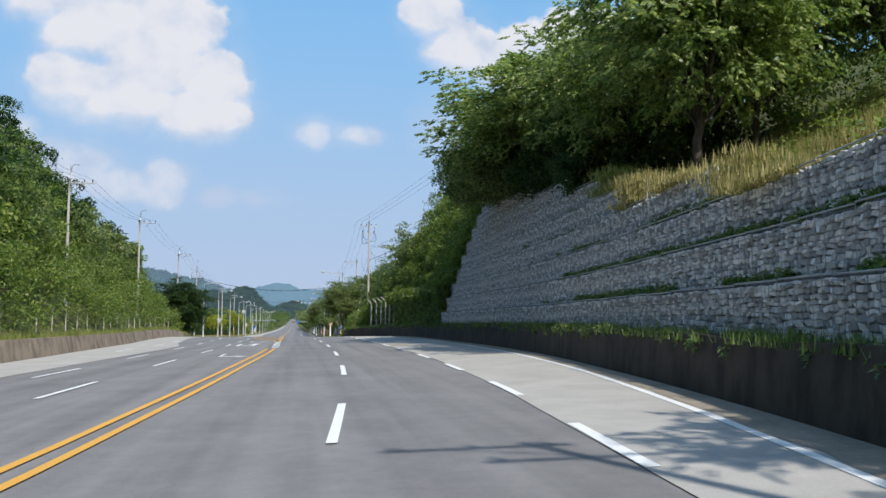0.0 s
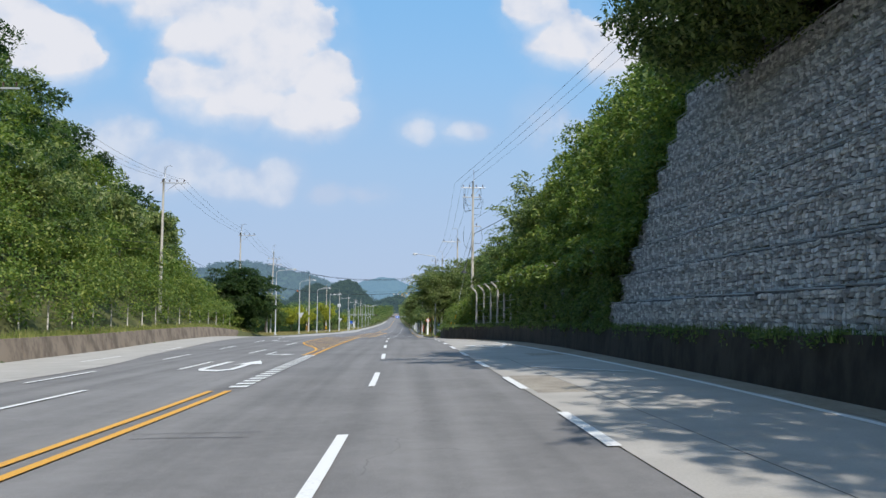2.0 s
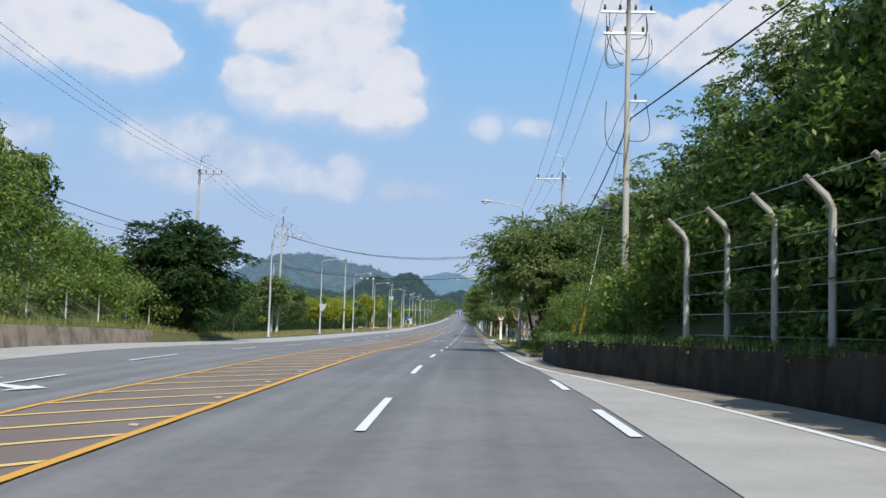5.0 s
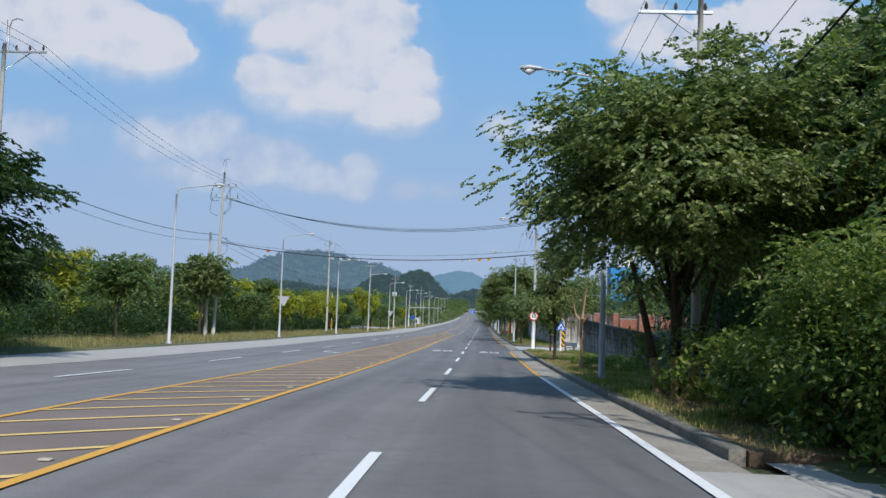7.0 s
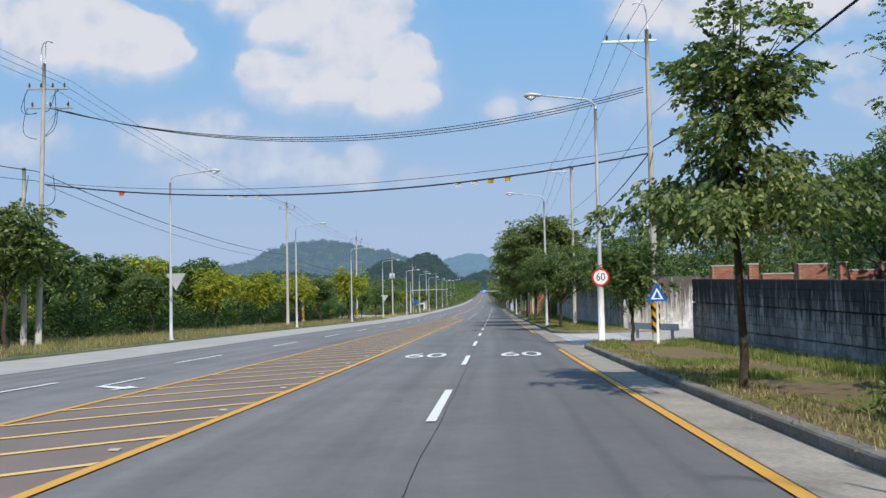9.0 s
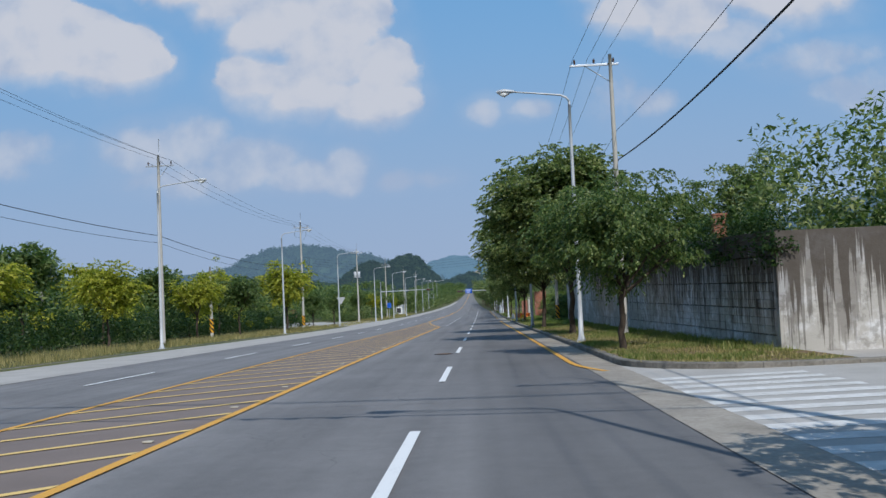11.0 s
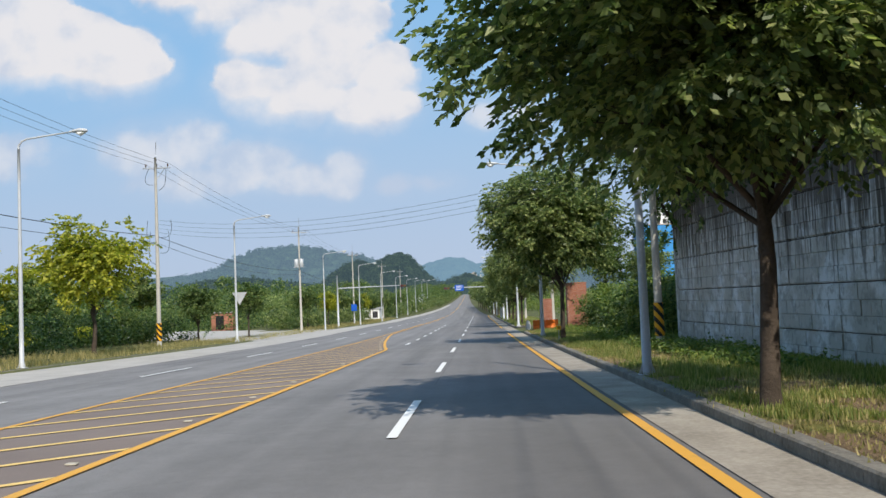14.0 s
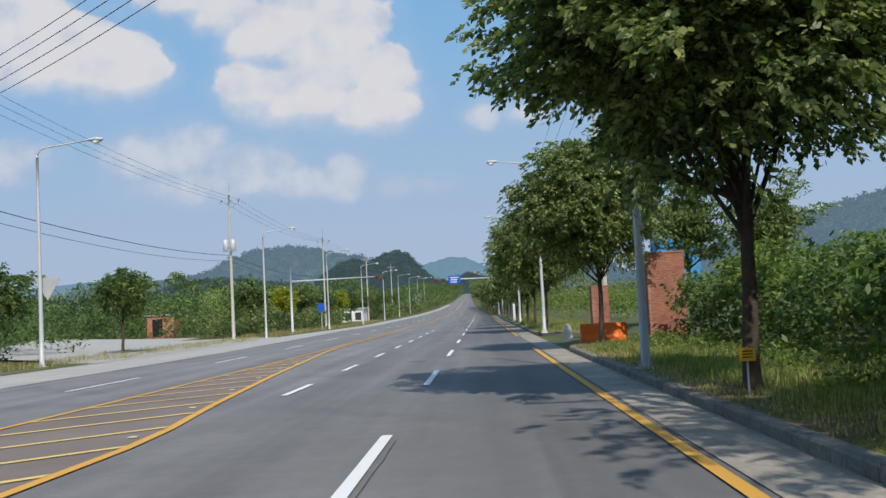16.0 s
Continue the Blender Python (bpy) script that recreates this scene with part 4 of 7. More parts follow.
def tree_kind(seed, trunk_h, trunk_r, centre, half, clumps, per, clump_r, leaf, mat, shell=0.5, ragged=0.35, limbs=10, bark=None, droop=0.35, spray=0, tri=False, lower=None):
    """A trunk and a crown; with spray, the leaves stand along drooping twigs."""
    r = np.random.default_rng(seed)
    c = clump_crown(r, clumps, centre, half, shell, ragged)
    if lower:
        c = np.concatenate([c, clump_crown(r, lower[2], lower[0], lower[1], 0.2, ragged)])
        clumps += lower[2]
    rad = clump_r * r.uniform(0.6, 1.35, (clumps, 1)) * np.array([1.0, 1.0, 0.5])
    if spray:
        twigs = max(2, per // spray)
        p = in_clumps(r, c, rad, twigs)
        out = p - np.repeat(c, twigs, 0) * 0.6 - np.asarray(centre) * 0.4
        out /= np.linalg.norm(out, axis=1, keepdims=True) + 1e-6
        v, f = leaf_sprays(r, p, out, leaf, spray)
    else:
        v, f = leaf_verts(r, in_clumps(r, c, rad, per), leaf, droop=droop, tri=tri)
    return trunk_mesh(r, trunk_h, trunk_r, c, limbs=limbs, mat=bark), fast_mesh("crown", v, f, mat)


def plant_tree(kind, x, y, z, yaw, label, scale=1.0, name="tree", group="trees along the road", wide=1.0):
    t = empty(name, Matrix.Translation((x, y, z)) @ Matrix.Rotation(radians(yaw), 4, "Z") @ Matrix.Diagonal((scale * wide, scale * wide, scale, 1)), label, "tree", group)
    for nm, me in zip(("trunk", "crown"), kind):
        o = new(nm, me)
        o.parent = t
    return t


BIG = [tree_kind(11 + k, 3.3, 0.145, (-0.35, 0, 6.1), (4.1, 4.1, 3.0), 470, 250, 0.78, 0.165, LEAF_ZELKOVA, 0.25, 0.3, 14, spray=9) for k in range(3)]
BIG_FAR = [tree_kind(21 + k, 2.9, 0.19, (0, 0, 5.6), (4.0, 4.0, 3.3), 150, 70, 1.0, 0.46, LEAF_ZELKOVA, 0.35, 0.4, 8, droop=0.6, tri=True) for k in range(2)]
WIDE = tree_kind(31, 2.0, 0.17, (0, 0, 3.9), (4.1, 4.1, 1.8), 170, 200, 0.75, 0.14, LEAF_MID, 0.3, 0.4, 12, spray=8)
LAYERED = tree_kind(32, 5.0, 0.085, (0.3, 0, 5.5), (1.5, 1.5, 2.0), 44, 190, 0.5, 0.14, LEAF_ZELKOVA, 0.25, 0.6, 30, spray=8, lower=((-0.15, 0, 3.45), (2.8, 2.8, 0.85), 62))
TALL = tree_kind(14, 3.7, 0.15, (-0.5, -2.0, 6.35), (3.9, 3.3, 2.9), 430, 250, 0.78, 0.165, LEAF_ZELKOVA, 0.25, 0.3, 14, spray=9)
SLOPE = [tree_kind(15 + k, 2.9, 0.17, (0, 0, 5.9), (4.1, 4.1, 3.3), 270, 150, 0.75, 0.175, LEAF_SLOPE, 0.3, 0.4, 14, spray=9) for k in range(3)]
SMALL = [tree_kind(41 + k, 1.9, 0.09, (0, 0, 3.6), (2.0, 2.0, 1.5), 80, 130, 0.62, 0.17, m, 0.3, 0.4, 8, spray=8) for k, m in enumerate((LEAF_MID, LEAF_YELLOW, LEAF_ZELKOVA))]
SMALL_FAR = [tree_kind(45 + k, 1.9, 0.09, (0, 0, 3.6), (2.0, 2.0, 1.5), 80, 60, 0.62, 0.30, m, 0.3, 0.4, 6, tri=True) for k, m in enumerate((LEAF_MID, LEAF_YELLOW, LEAF_ZELKOVA))]
ACACIA_FAR = [tree_kind(55 + k, 4.4, 0.16, (0, 0, 6.2), (3.3, 3.3, 3.8), 150, 70, 0.8, 0.30, m, 0.2, 0.5, 10, tri=True) for k, m in enumerate((LEAF_MID, LEAF_ZELKOVA))]
ACACIA = [tree_kind(51 + k, 4.4, 0.16, (0, 0, 6.2), (3.3, 3.3, 3.8), 170, 130, 0.75, 0.14, m, 0.2, 0.5, 14, spray=11) for k, m in enumerate((LEAF_MID, LEAF_ZELKOVA))]
SPREAD = tree_kind(61, 2.6, 0.17, (0.2, -0.8, 5.9), (4.9, 4.9, 3.1), 520, 260, 0.75, 0.14, LEAF_ZELKOVA, 0.25, 0.35, 20, spray=9)
LOW_DARK = tree_kind(17, 2.0, 0.2, (0, 0, 4.9), (4.9, 4.9, 4.5), 520, 220, 0.85, 0.18, LEAF_DARK, 0.3, 0.3, 14, spray=9)
SAPLING = [tree_kind(81 + k, 1.3, 0.035, (0, 0, 1.75), (1.15, 1.15, 1.25), 75, 150, 0.36, 0.085, LEAF_BRIGHT, 0.15, 0.5, 16, spray=11) for k in range(2)]
POPLAR = tree_kind(71, 5.0, 0.1, (0, 0, 5.2), (1.1, 1.1, 3.8), 70, 70, 0.5, 0.2, LEAF_YELLOW, 0.2, 0.4, 10, droop=0.2)


def at_land(x, y):
    return land(x, y) - 0.03


# trees along the near verge
for x, y, kind, sc, wd, lab in (
        (5.3, 156.4, LAYERED, 1.0, 0.88, "young zelkova with a thin layered crown on the verge"),
        (6.75, 178.0, SMALL[0], 0.95, 1.0, "small round-headed tree beside the speed sign"),
        (5.5, 200.6, WIDE, 1.05, 0.68, "low wide zelkova on the corner of the verge"),
        (5.6, 217.2, TALL, 1.04, 1.0, "tall dense zelkova with a dark crown over the verge"),
        (5.25, 232.0, BIG[1], 1.04, 0.98, "tall dense zelkova with a broad crown near the wall"),
        (5.6, 265.0, BIG[2], 1.03, 0.93, "zelkova with a tall ragged dark crown on the grass verge"),
        (5.8, 283.5, BIG[1], 0.9, 0.84, "dense dark zelkova before the side entrance"),
        (5.7, 309.0, BIG[2], 0.95, 0.9, "dense roadside zelkova in the distance"),
        (5.7, 322.0, BIG[0], 0.92, 0.9, "dense roadside zelkova in the distance")):
    plant_tree(kind, x, y, at_land(x, y), rng.uniform(-20, 20) if kind in BIG else 0.0 if kind is TALL else rng.uniform(0, 360), lab, sc, wide=wd)
for y in span(336, 520, 14.0):
    plant_tree(BIG_FAR[int(rng.integers(2))], narrowed(5.9, y), y, at_land(narrowed(5.9, y), y), rng.uniform(0, 360), "dense roadside zelkova far down the road", 0.95, wide=0.85)
spread = plant_tree(SPREAD, 6.2, 130.8, at_land(6.2, 130.8), 0, "many-stemmed tree with peeled pale bases and boughs over the road")
for dx, dy, lean_x, h, rr in ((-0.34, 0.1, -0.55, 3.6, 0.12), (0.3, -0.12, 0.5, 3.8, 0.11), (0.05, 0.35, 0.25, 4.0, 0.10), (-0.1, -0.35, -0.2, 3.7, 0.09)):
    bm = bmesh.new()
    tube(bm, [(dx * (1 + 0.1 * k) + lean_x * (k / 6) ** 1.3, dy * (1 + 0.35 * k), -0.1 + h * k / 6) for k in range(7)], [rr * (1.3 if k == 0 else 1.05 - 0.09 * k) for k in range(7)], 9)
    part("stem", bm, BARK, spread)
    bm = bmesh.new()
    tube(bm, [(dx * (1 + 0.1 * k) + lean_x * (k / 6) ** 1.3, dy * (1 + 0.35 * k), -0.1 + h * k / 6) for k in (0, 0.7, 1.4, 1.9)], [rr * 1.36, rr * 1.12, rr * 1.02, rr * 0.9], 9)
    part("peeled_bark", bm, BARK_PALE, spread, "pale peeled lower bark")
# trees on the far verge
for x, y, k, sc in ((-22.0, 162.6, 0, 1.1), (-23.0, 181.6, 2, 1.38), (-23.5, 201.0, 0, 0.9), (-22.5, 212.0, 1, 1.0), (-22.5, 226.0, 1, 1.05), (-22.5, 242.6, 1, 1.05), (-22.4, 254.8, 0, 1.15),
                    (-20.8, 268.5, 1, 1.5), (-22.5, 292.0, 0, 1.0), (-22.0, 306.0, 0, 1.1), (-23.0, 341.0, 0, 1.1), (-22.0, 352.0, 1, 1.0), (-22.5, 366.0, 2, 1.1), (-22.3, 380.0, 0, 1.1), (-22.5, 394.0, 1, 1.1),
                    (-22.5, 408.0, 0, 1.1), (-22.5, 425.0, 2, 1.2), (-22.5, 440.0, 0, 1.2), (-22.5, 456.0, 0, 1.2), (-22.5, 474.0, 0, 1.2), (-22.5, 492.0, 0, 1.2)):
    plant_tree(SMALL[k] if y < 300 else SMALL_FAR[k], x, y, at_land(x, y), rng.uniform(0, 360), ("green", "yellowing", "dark green")[k] + " round-headed small tree on the far verge", sc * 1.05)
plant_tree(LOW_DARK, -19.2, 138.6, at_land(-19.2, 138.6) - 0.3, 40, "broad dark tree with boughs down to the ground")
UNDER_TREE = [(x, y, h, r_) for x, y, h, r_ in zip(*np.random.default_rng(401).uniform([[-25.5], [136.5], [0.3], [0.6]], [[-18.9], [145.5], [3.2], [1.1]], (4, 60)))]
plant_tree(BIG_FAR[1], -30.5, 151.0, at_land(-30.5, 151.0), 140, "broad dark tree beside the far verge", 0.85, wide=1.0)
plant_tree(ACACIA[0], -33.0, 172.0, at_land(-33, 172), 140, "thin pale-leaved tree behind the far verge", 0.85, wide=0.6)
# trees over the stone wall and on the bank behind it
# The three with negative y stand out of view, added to shade the lay-by.
for x, y, k, sc in ((13.2, 41.0, 0, 1.05), (18.0, 36.0, 1, 1.2), (18.0, 45.0, 2, 0.9), (12.9, 35.0, 2, 1.0), (12.6, 27.0, 1, 1.22), (17.0, 31.0, 2, 1.0), (21.0, 28.0, 0, 1.05), (9.6, -2.0, 2, 0.85), (12.5, -9.0, 1, 1.0), (8.0, -13.0, 0, 1.0)):
    plant_tree(SLOPE[k], x, y, at_land(x, y) - (0.05 if x < 14 else 0.6), rng.uniform(0, 360), "broad dark-leaved tree above the stone wall", sc, group="trees on the slope")
for x, y, k, sc in ((13.4, 47.0, 1, 1.1), (13.3, 52.5, 2, 1.05), (14.2, 57.0, 0, 0.9)):
    plant_tree(SLOPE[k], x, y, at_land(x, y) - 0.05, 70.0 * k, "broad tree whose boughs reach out over the lay-by", sc, group="trees on the slope", wide=1.5)
for x, y, k, sc in ((9.8, 122.0, 0, 0.9), (12.5, 127.0, 1, 1.0), (11.0, 134.0, 0, 1.0), (14.0, 141.0, 1, 1.05), (12.0, 148.0, 0, 1.0), (17.0, 131.0, 1, 1.1), (18.0, 146.0, 0, 1.1), (15.0, 158.0, 1, 1.0), (22, 160, 0, 1.1), (24, 172, 1, 1.0), (18.5, 166, 1, 1.0), (20, 178, 0, 1.0), (26, 166, 1, 1.2), (27, 182, 0, 1.2), (31, 174, 1, 1.3), (22, 189, 0, 1.1), (30, 192, 1, 1.3),  (14.5, 216, 1, 0.7), (14.5, 227, 0, 0.7), (14.0, 238, 0, 0.8), (13.8, 262.0, 0, 0.8), (13.2, 300.0, 0, 0.95), (16.5, 296.0, 1, 0.8), (14.5, 256.5, 1, 0.95)):
    plant_tree(ACACIA[k] if x < 12.2 else ACACIA_FAR[k], x, y, at_land(x, y), rng.uniform(0, 360), "feathery-leaved tree behind the near verge", sc, group="trees behind the verge")


plant_tree(ACACIA[0], 9.6, 254.3, at_land(9.6, 254.3), 30, "locust tree whose long boughs hang out past the utility pole", 1.2, group="trees behind the verge", wide=1.1)
plant_tree(ACACIA[1], 10.4, 251.5, at_land(10.4, 251.5) - 0.8, 200, "dense locust tree behind the end of the tall wall", 1.2, group="trees behind the verge", wide=1.1)
for x, y, k, sc in ((11.6, 111.5, 0, 0.9), (12.8, 106.0, 1, 0.95)):
    plant_tree(ACACIA[k], x, y, at_land(x, y) - 0.3, 40 * y, "feathery locust tree at the end of the near bank", sc, group="trees behind the verge")
for x, y, k, sc in ((11.8, 131.0, 1, 1.05), (11.2, 138.0, 0, 1.0), (15.0, 136.0, 1, 1.2), (14.5, 146.0, 2, 0.95), (19.0, 141.0, 0, 1.2), (15.2, 167.0, 1, 0.95), (16.5, 152.0, 2, 1.15)):
    plant_tree(BIG[k] if x < 12.5 else ACACIA[k % 2] if x < 17 else BIG_FAR[k % 2], x, y, at_land(x, y) - 0.2, 50 * k + 7 * y, "dense dark tree in the thick wood behind the verge", sc, group="trees behind the verge", wide=0.9)
for x, y, k, sc in ((6.5, 121.4, 0, 1.05), (7.5, 122.6, 1, 1.2), (6.9, 119.6, 1, 0.95), (8.0, 120.6, 0, 1.3)):
    plant_tree(SAPLING[k], x, y, at_land(x, y), 90 * y, "bright green feathery locust sapling on the corner of the verge", sc, group="locust saplings")
for x, y in ((-26.6, 262.0), (-31.0, 300.5), (-46.0, 318.0)):
    plant_tree(POPLAR, x, y, at_land(x, y), 20 * y, "slender yellow-green young poplar", 0.95, group="trees behind the far verge")


def thicket(name, spots, leaf, per, mat, label, seed, category="shrubs"):
    """A mass of foliage over the land: rows of (x, y, height over the land, radius)."""
    r = np.random.default_rng(seed)
    spots = np.asarray(spots, float)
    base = np.array([land(a, b) for a, b in spots[:, :2]])
    c = np.c_[spots[:, 0], spots[:, 1], base + spots[:, 2]]
    rad = spots[:, 3:4] * np.array([1.0, 1.0, 0.75])
    v, f = leaf_verts(r, in_clumps(r, c, rad, per), leaf, slim=0.5, tri=category == "woodland")
    ob = new(name, fast_mesh(name, v, f, mat))
    return tagged(ob, label, category, kind="stuff")


def draws(seed, n, *ranges):
    """Rows of independent random numbers, one column for each range."""
    r = np.random.default_rng(seed)
    return list(zip(*[r.uniform(a, b, n) for a, b in ranges]))


def scatter(seed, n, x0, x1, y0, y1, h0, h1, r0, r1, ok=None):
    r = np.random.default_rng(seed)
    out = []
    while len(out) < n:
        x, y = r.uniform(x0, x1), r.uniform(y0, y1)
        if ok and not ok(x, y):
            continue
        out.append((x, y, r.uniform(h0, h1), r.uniform(r0, r1)))
    return out


# the wooded banks: foliage between the land and a skyline
def bank_spots(seed, n, y0, y1, d0, d1, edge, side, top, r0, r1, low=0.0):
    """Clumps at a distance d0 to d1 from the wall, up to a skyline that rises away from the road."""
    r = np.random.default_rng(seed)
    out = []
    while len(out) < n:
        y, d = r.uniform(y0, y1), r.uniform(d0, d1)
        x = edge(y) + side * d
        rad = r.uniform(r0, r1)
        z0 = surf(edge(y), y)
        room = z0 + top(y, d) - rad * 0.6 - land(x, y)
        if room < 0.1:
            continue
        h = room * (1 - (1 - low) * r.random() ** 1.7)
        out.append((x, y, h, rad))
    return out


fade_l = spline([(-40, 1.0), (112, 1.0), (124, 0.85), (134, 0.6), (144, 0.35), (150, 0.25)])
peak_r = spline([(62, 15), (75, 18), (90, 17.3), (95, 14.5), (100, 11.5), (105, 8.5), (112, 5.0), (118, 3.0)])
top_l = lambda y, d: min(29.0, 3.2 + 1.25 * d) * fade_l(y)
top_r = lambda y, d: 0.93 * peak_r(y) * min(1.0, 0.28 + d * 0.12)
thicket("hill_shrubs", bank_spots(1, 430, 15, 148, 1.3, 6, wall_l, -1, top_l, 0.7, 1.7), 0.22, 190, LEAF_BRIGHT, "dense green shrubs and vines on the far bank", 2)
thicket("hill_woods", bank_spots(3, 430, 0, 149, 4, 14, wall_l, -1, top_l, 1.0, 2.5, 0.3), 0.34, 230, LEAF_BRIGHT, "bright green woodland that covers the far bank", 4, "woodland")
thicket("hill_woods", bank_spots(5, 420, 10, 146, 12, 32, wall_l, -1, top_l, 1.2, 2.3, 0.55), 0.45, 160, LEAF_MID, "tall woodland on top of the far bank", 6, "woodland")
thicket("hill_woods", bank_spots(6, 150, 10, 140, 6, 30, wall_l, -1, lambda y, d: top_l(y, d) + 1.5, 1.0, 1.8, 0.8), 0.42, 160, LEAF_DARK, "dark tree tops on the far bank", 66, "woodland")
bk = np.random.default_rng(141)
for y in np.arange(18, 132, 6.5):
    d, k = bk.uniform(5, 13), int(bk.integers(0, 2))
    x = wall_l(y) - d
    plant_tree((BIG_FAR, ACACIA_FAR)[int(bk.integers(0, 2))][k], x, y, at_land(x, y) - 0.5, 360 * bk.random(), "leafy tree that stands out of the woodland on the far bank", bk.uniform(0.7, 1.0) * min(1.0, 0.5 + 0.5 * fade_l(y)), group="trees on the far bank", wide=bk.uniform(0.75, 1.05))
bn = np.random.default_rng(171)
for y in np.arange(64.5, 112, 3.6):
    for d0, d1 in (((3.5, 6.0), (7.5, 12.0)) if y > 78 else ((8.0, 12.0),)):
        d, k = bn.uniform(d0, d1), int(bn.integers(0, 2))
        x, yy = wall_r(min(y, 118.0)) + d, y + bn.uniform(-1.2, 1.2)
        sc = min(1.0, 0.32 + peak_r(yy) / 22.0) * bn.uniform(0.75, 1.05) * (0.8 if d0 > 7 else 1.0)
        plant_tree((BIG_FAR, ACACIA_FAR)[int(bn.integers(0, 2))][k], x, yy, at_land(x, yy) - 0.4, 360 * bn.random(), "leafy tree that stands out of the wood on the near bank", sc, group="trees on the near bank", wide=bn.uniform(0.8, 1.1))
thicket("fence_vines", [(wall_r(q) + a, q, 0.9 + b, c) for q, a, b, c in draws(70, 420, (62.5, 86), (0.22, 1.1), (0.1, 3.0), (0.35, 0.62)) + draws(76, 170, (85, 97), (0.6, 1.4), (0.1, 3.0), (0.3, 0.55))], 0.20, 120, LEAF_MID, "large-leaved vines that hang over the fence", 71)
# Brighter leaves along the top put the sunlight there into the colour.
thicket("fence_vines", [(wall_r(q) + a, q, 0.9 + b, c) for q, a, b, c in draws(72, 320, (62.5, 90), (-0.05, 1.5), (2.7, 3.5), (0.28, 0.5))], 0.23, 120, LEAF_BRIGHT, "vines on top of the fence, their leaves coloured as sunlit", 73)
thicket("bank_vines", bank_spots(7, 470, 63, 107, 1.2, 4.5, wall_r, 1, top_r, 0.5, 0.95), 0.22, 130, LEAF_BRIGHT, "vines that overgrow the near bank", 8)
thicket("bank_woods", bank_spots(9, 330, 62.5, 107, 3, 12, wall_r, 1, top_r, 0.9, 2.1, 0.2), 0.27, 220, LEAF_BRIGHT, "green woodland on the near bank", 10, "woodland")
thicket("bank_woods", bank_spots(11, 310, 62.5, 106, 5, 18, wall_r, 1, top_r, 1.0, 1.9, 0.6), 0.36, 150, LEAF_MID, "dark tall trees on the near bank", 12, "woodland")
thicket("wall_top_woods", [(gab_x(q) + 0.42 * tiers(q) + a, q, b, c) for q, a, b, c in draws(80, 290, (31, 57), (0.7, 9), (0.3, 6.5), (0.7, 1.5))], 0.27, 130, LEAF_DARK, "dark foliage that hangs over the top of the stone wall", 81)
thicket("wall_top_woods", [(gab_x(q) + 0.42 * tiers(q) + a, q, b, c) for q, a, b, c in draws(84, 70, (44, 63), (0.1, 1.2), (0.2, 1.8), (0.5, 0.95))], 0.24, 120, LEAF_MID, "foliage over the far end of the stone wall", 85)
# Dark leaf colour stands in for the shaded undersides of these boughs.
thicket("wall_top_woods", [(gab_x(q) + 0.42 * tiers(q) + a, q, b, c) for q, a, b, c in draws(86, 150, (33, 54), (0.1, 1.1), (0.5, 3.2), (0.6, 1.1))], 0.2, 150, LEAF_DARK, "dark boughs that overhang the brow of the stone wall", 87)
over = [(gab_x(q) + 0.42 * tiers(q) + a, q, b, c) for q, a, b, c in draws(88, 110, (35, 50), (-1.5, 0.3), (0.3, 2.6), (0.5, 1.0))]
thicket("wall_top_woods", [(x, q, road_z(q) + 0.95 + 1.05 * tiers(q) + b - land(x, q), c) for x, q, b, c in over], 0.2, 150, LEAF_DARK, "dark leafy boughs that reach out past the stone wall", 89)
over = [(x, q, z, c) for x, q, z, c in draws(90, 300, (8.2, 12.4), (49.5, 58.0), (9.3, 12.2), (0.5, 1.0)) if z > 9.3 + 0.9 * max(0.0, 9.6 - x)]
thicket("wall_top_woods", [(x, q, z - land(x, q), c) for x, q, z, c in over], 0.2, 110, LEAF_ZELKOVA, "dark boughs of the tree above the end of the stone wall", 91)
thicket("wall_top_shrubs", [(gab_x(q) + 0.42 * tiers(q) - 0.15 + a, q, 0.25 + b, c) for q, a, b, c in draws(82, 60, (12, 50), (0.0, 0.6), (0.0, 0.3), (0.2, 0.45))], 0.17, 70, LEAF_BRIGHT, "weeds on the steps of the stone wall", 83)
thicket("near_bushes", scatter(90, 300, 8.8, 17, 256, 284, 0.2, 2.4, 0.6, 1.2), 0.24, 130, LEAF_MID, "dense bushes and vines behind the near verge", 91)
thicket("near_bushes", scatter(92, 120, 9.2, 15, 257, 283, 1.6, 2.9, 0.4, 0.9), 0.22, 110, LEAF_BRIGHT, "bright vines on top of the bushes", 93)
thicket("locust_bushes", scatter(133, 190, 5.8, 10.5, 105, 122, 0.3, 2.7, 0.5, 0.95, lambda x, y: x > wall_r(min(y, 118)) + 1.0), 0.095, 330, LEAF_BRIGHT, "bright green locust saplings beside the end of the low wall", 134)
thicket("locust_bushes", scatter(135, 60, 5.6, 8.2, 119.5, 124, 0.2, 1.2, 0.35, 0.6), 0.14, 120, LEAF_MID, "low green saplings on the corner of the verge", 136)
thicket("verge_shrubs", scatter(13, 150, 5.6, 9.5, 116, 134, 0.2, 1.5, 0.4, 0.9), 0.17, 110, LEAF_BRIGHT, "bright green saplings and shrubs beside the verge", 14)
thicket("wall_woods", scatter(301, 260, 11.5, 24, 143, 190, 0.6, 4.6, 0.8, 1.5, lambda x, y: x - 1.06 > 0.42 * (y - 133) + 1.0 or y > 200), 0.24, 150, LEAF_MID, "thick green wood behind the brick wall", 302, "woodland")
thicket("wall_woods", scatter(303, 220, 17, 40, 140, 215, 1.0, 7.0, 1.2, 2.4), 0.4, 130, LEAF_MID, "tall woodland further behind the low wall", 304, "woodland")
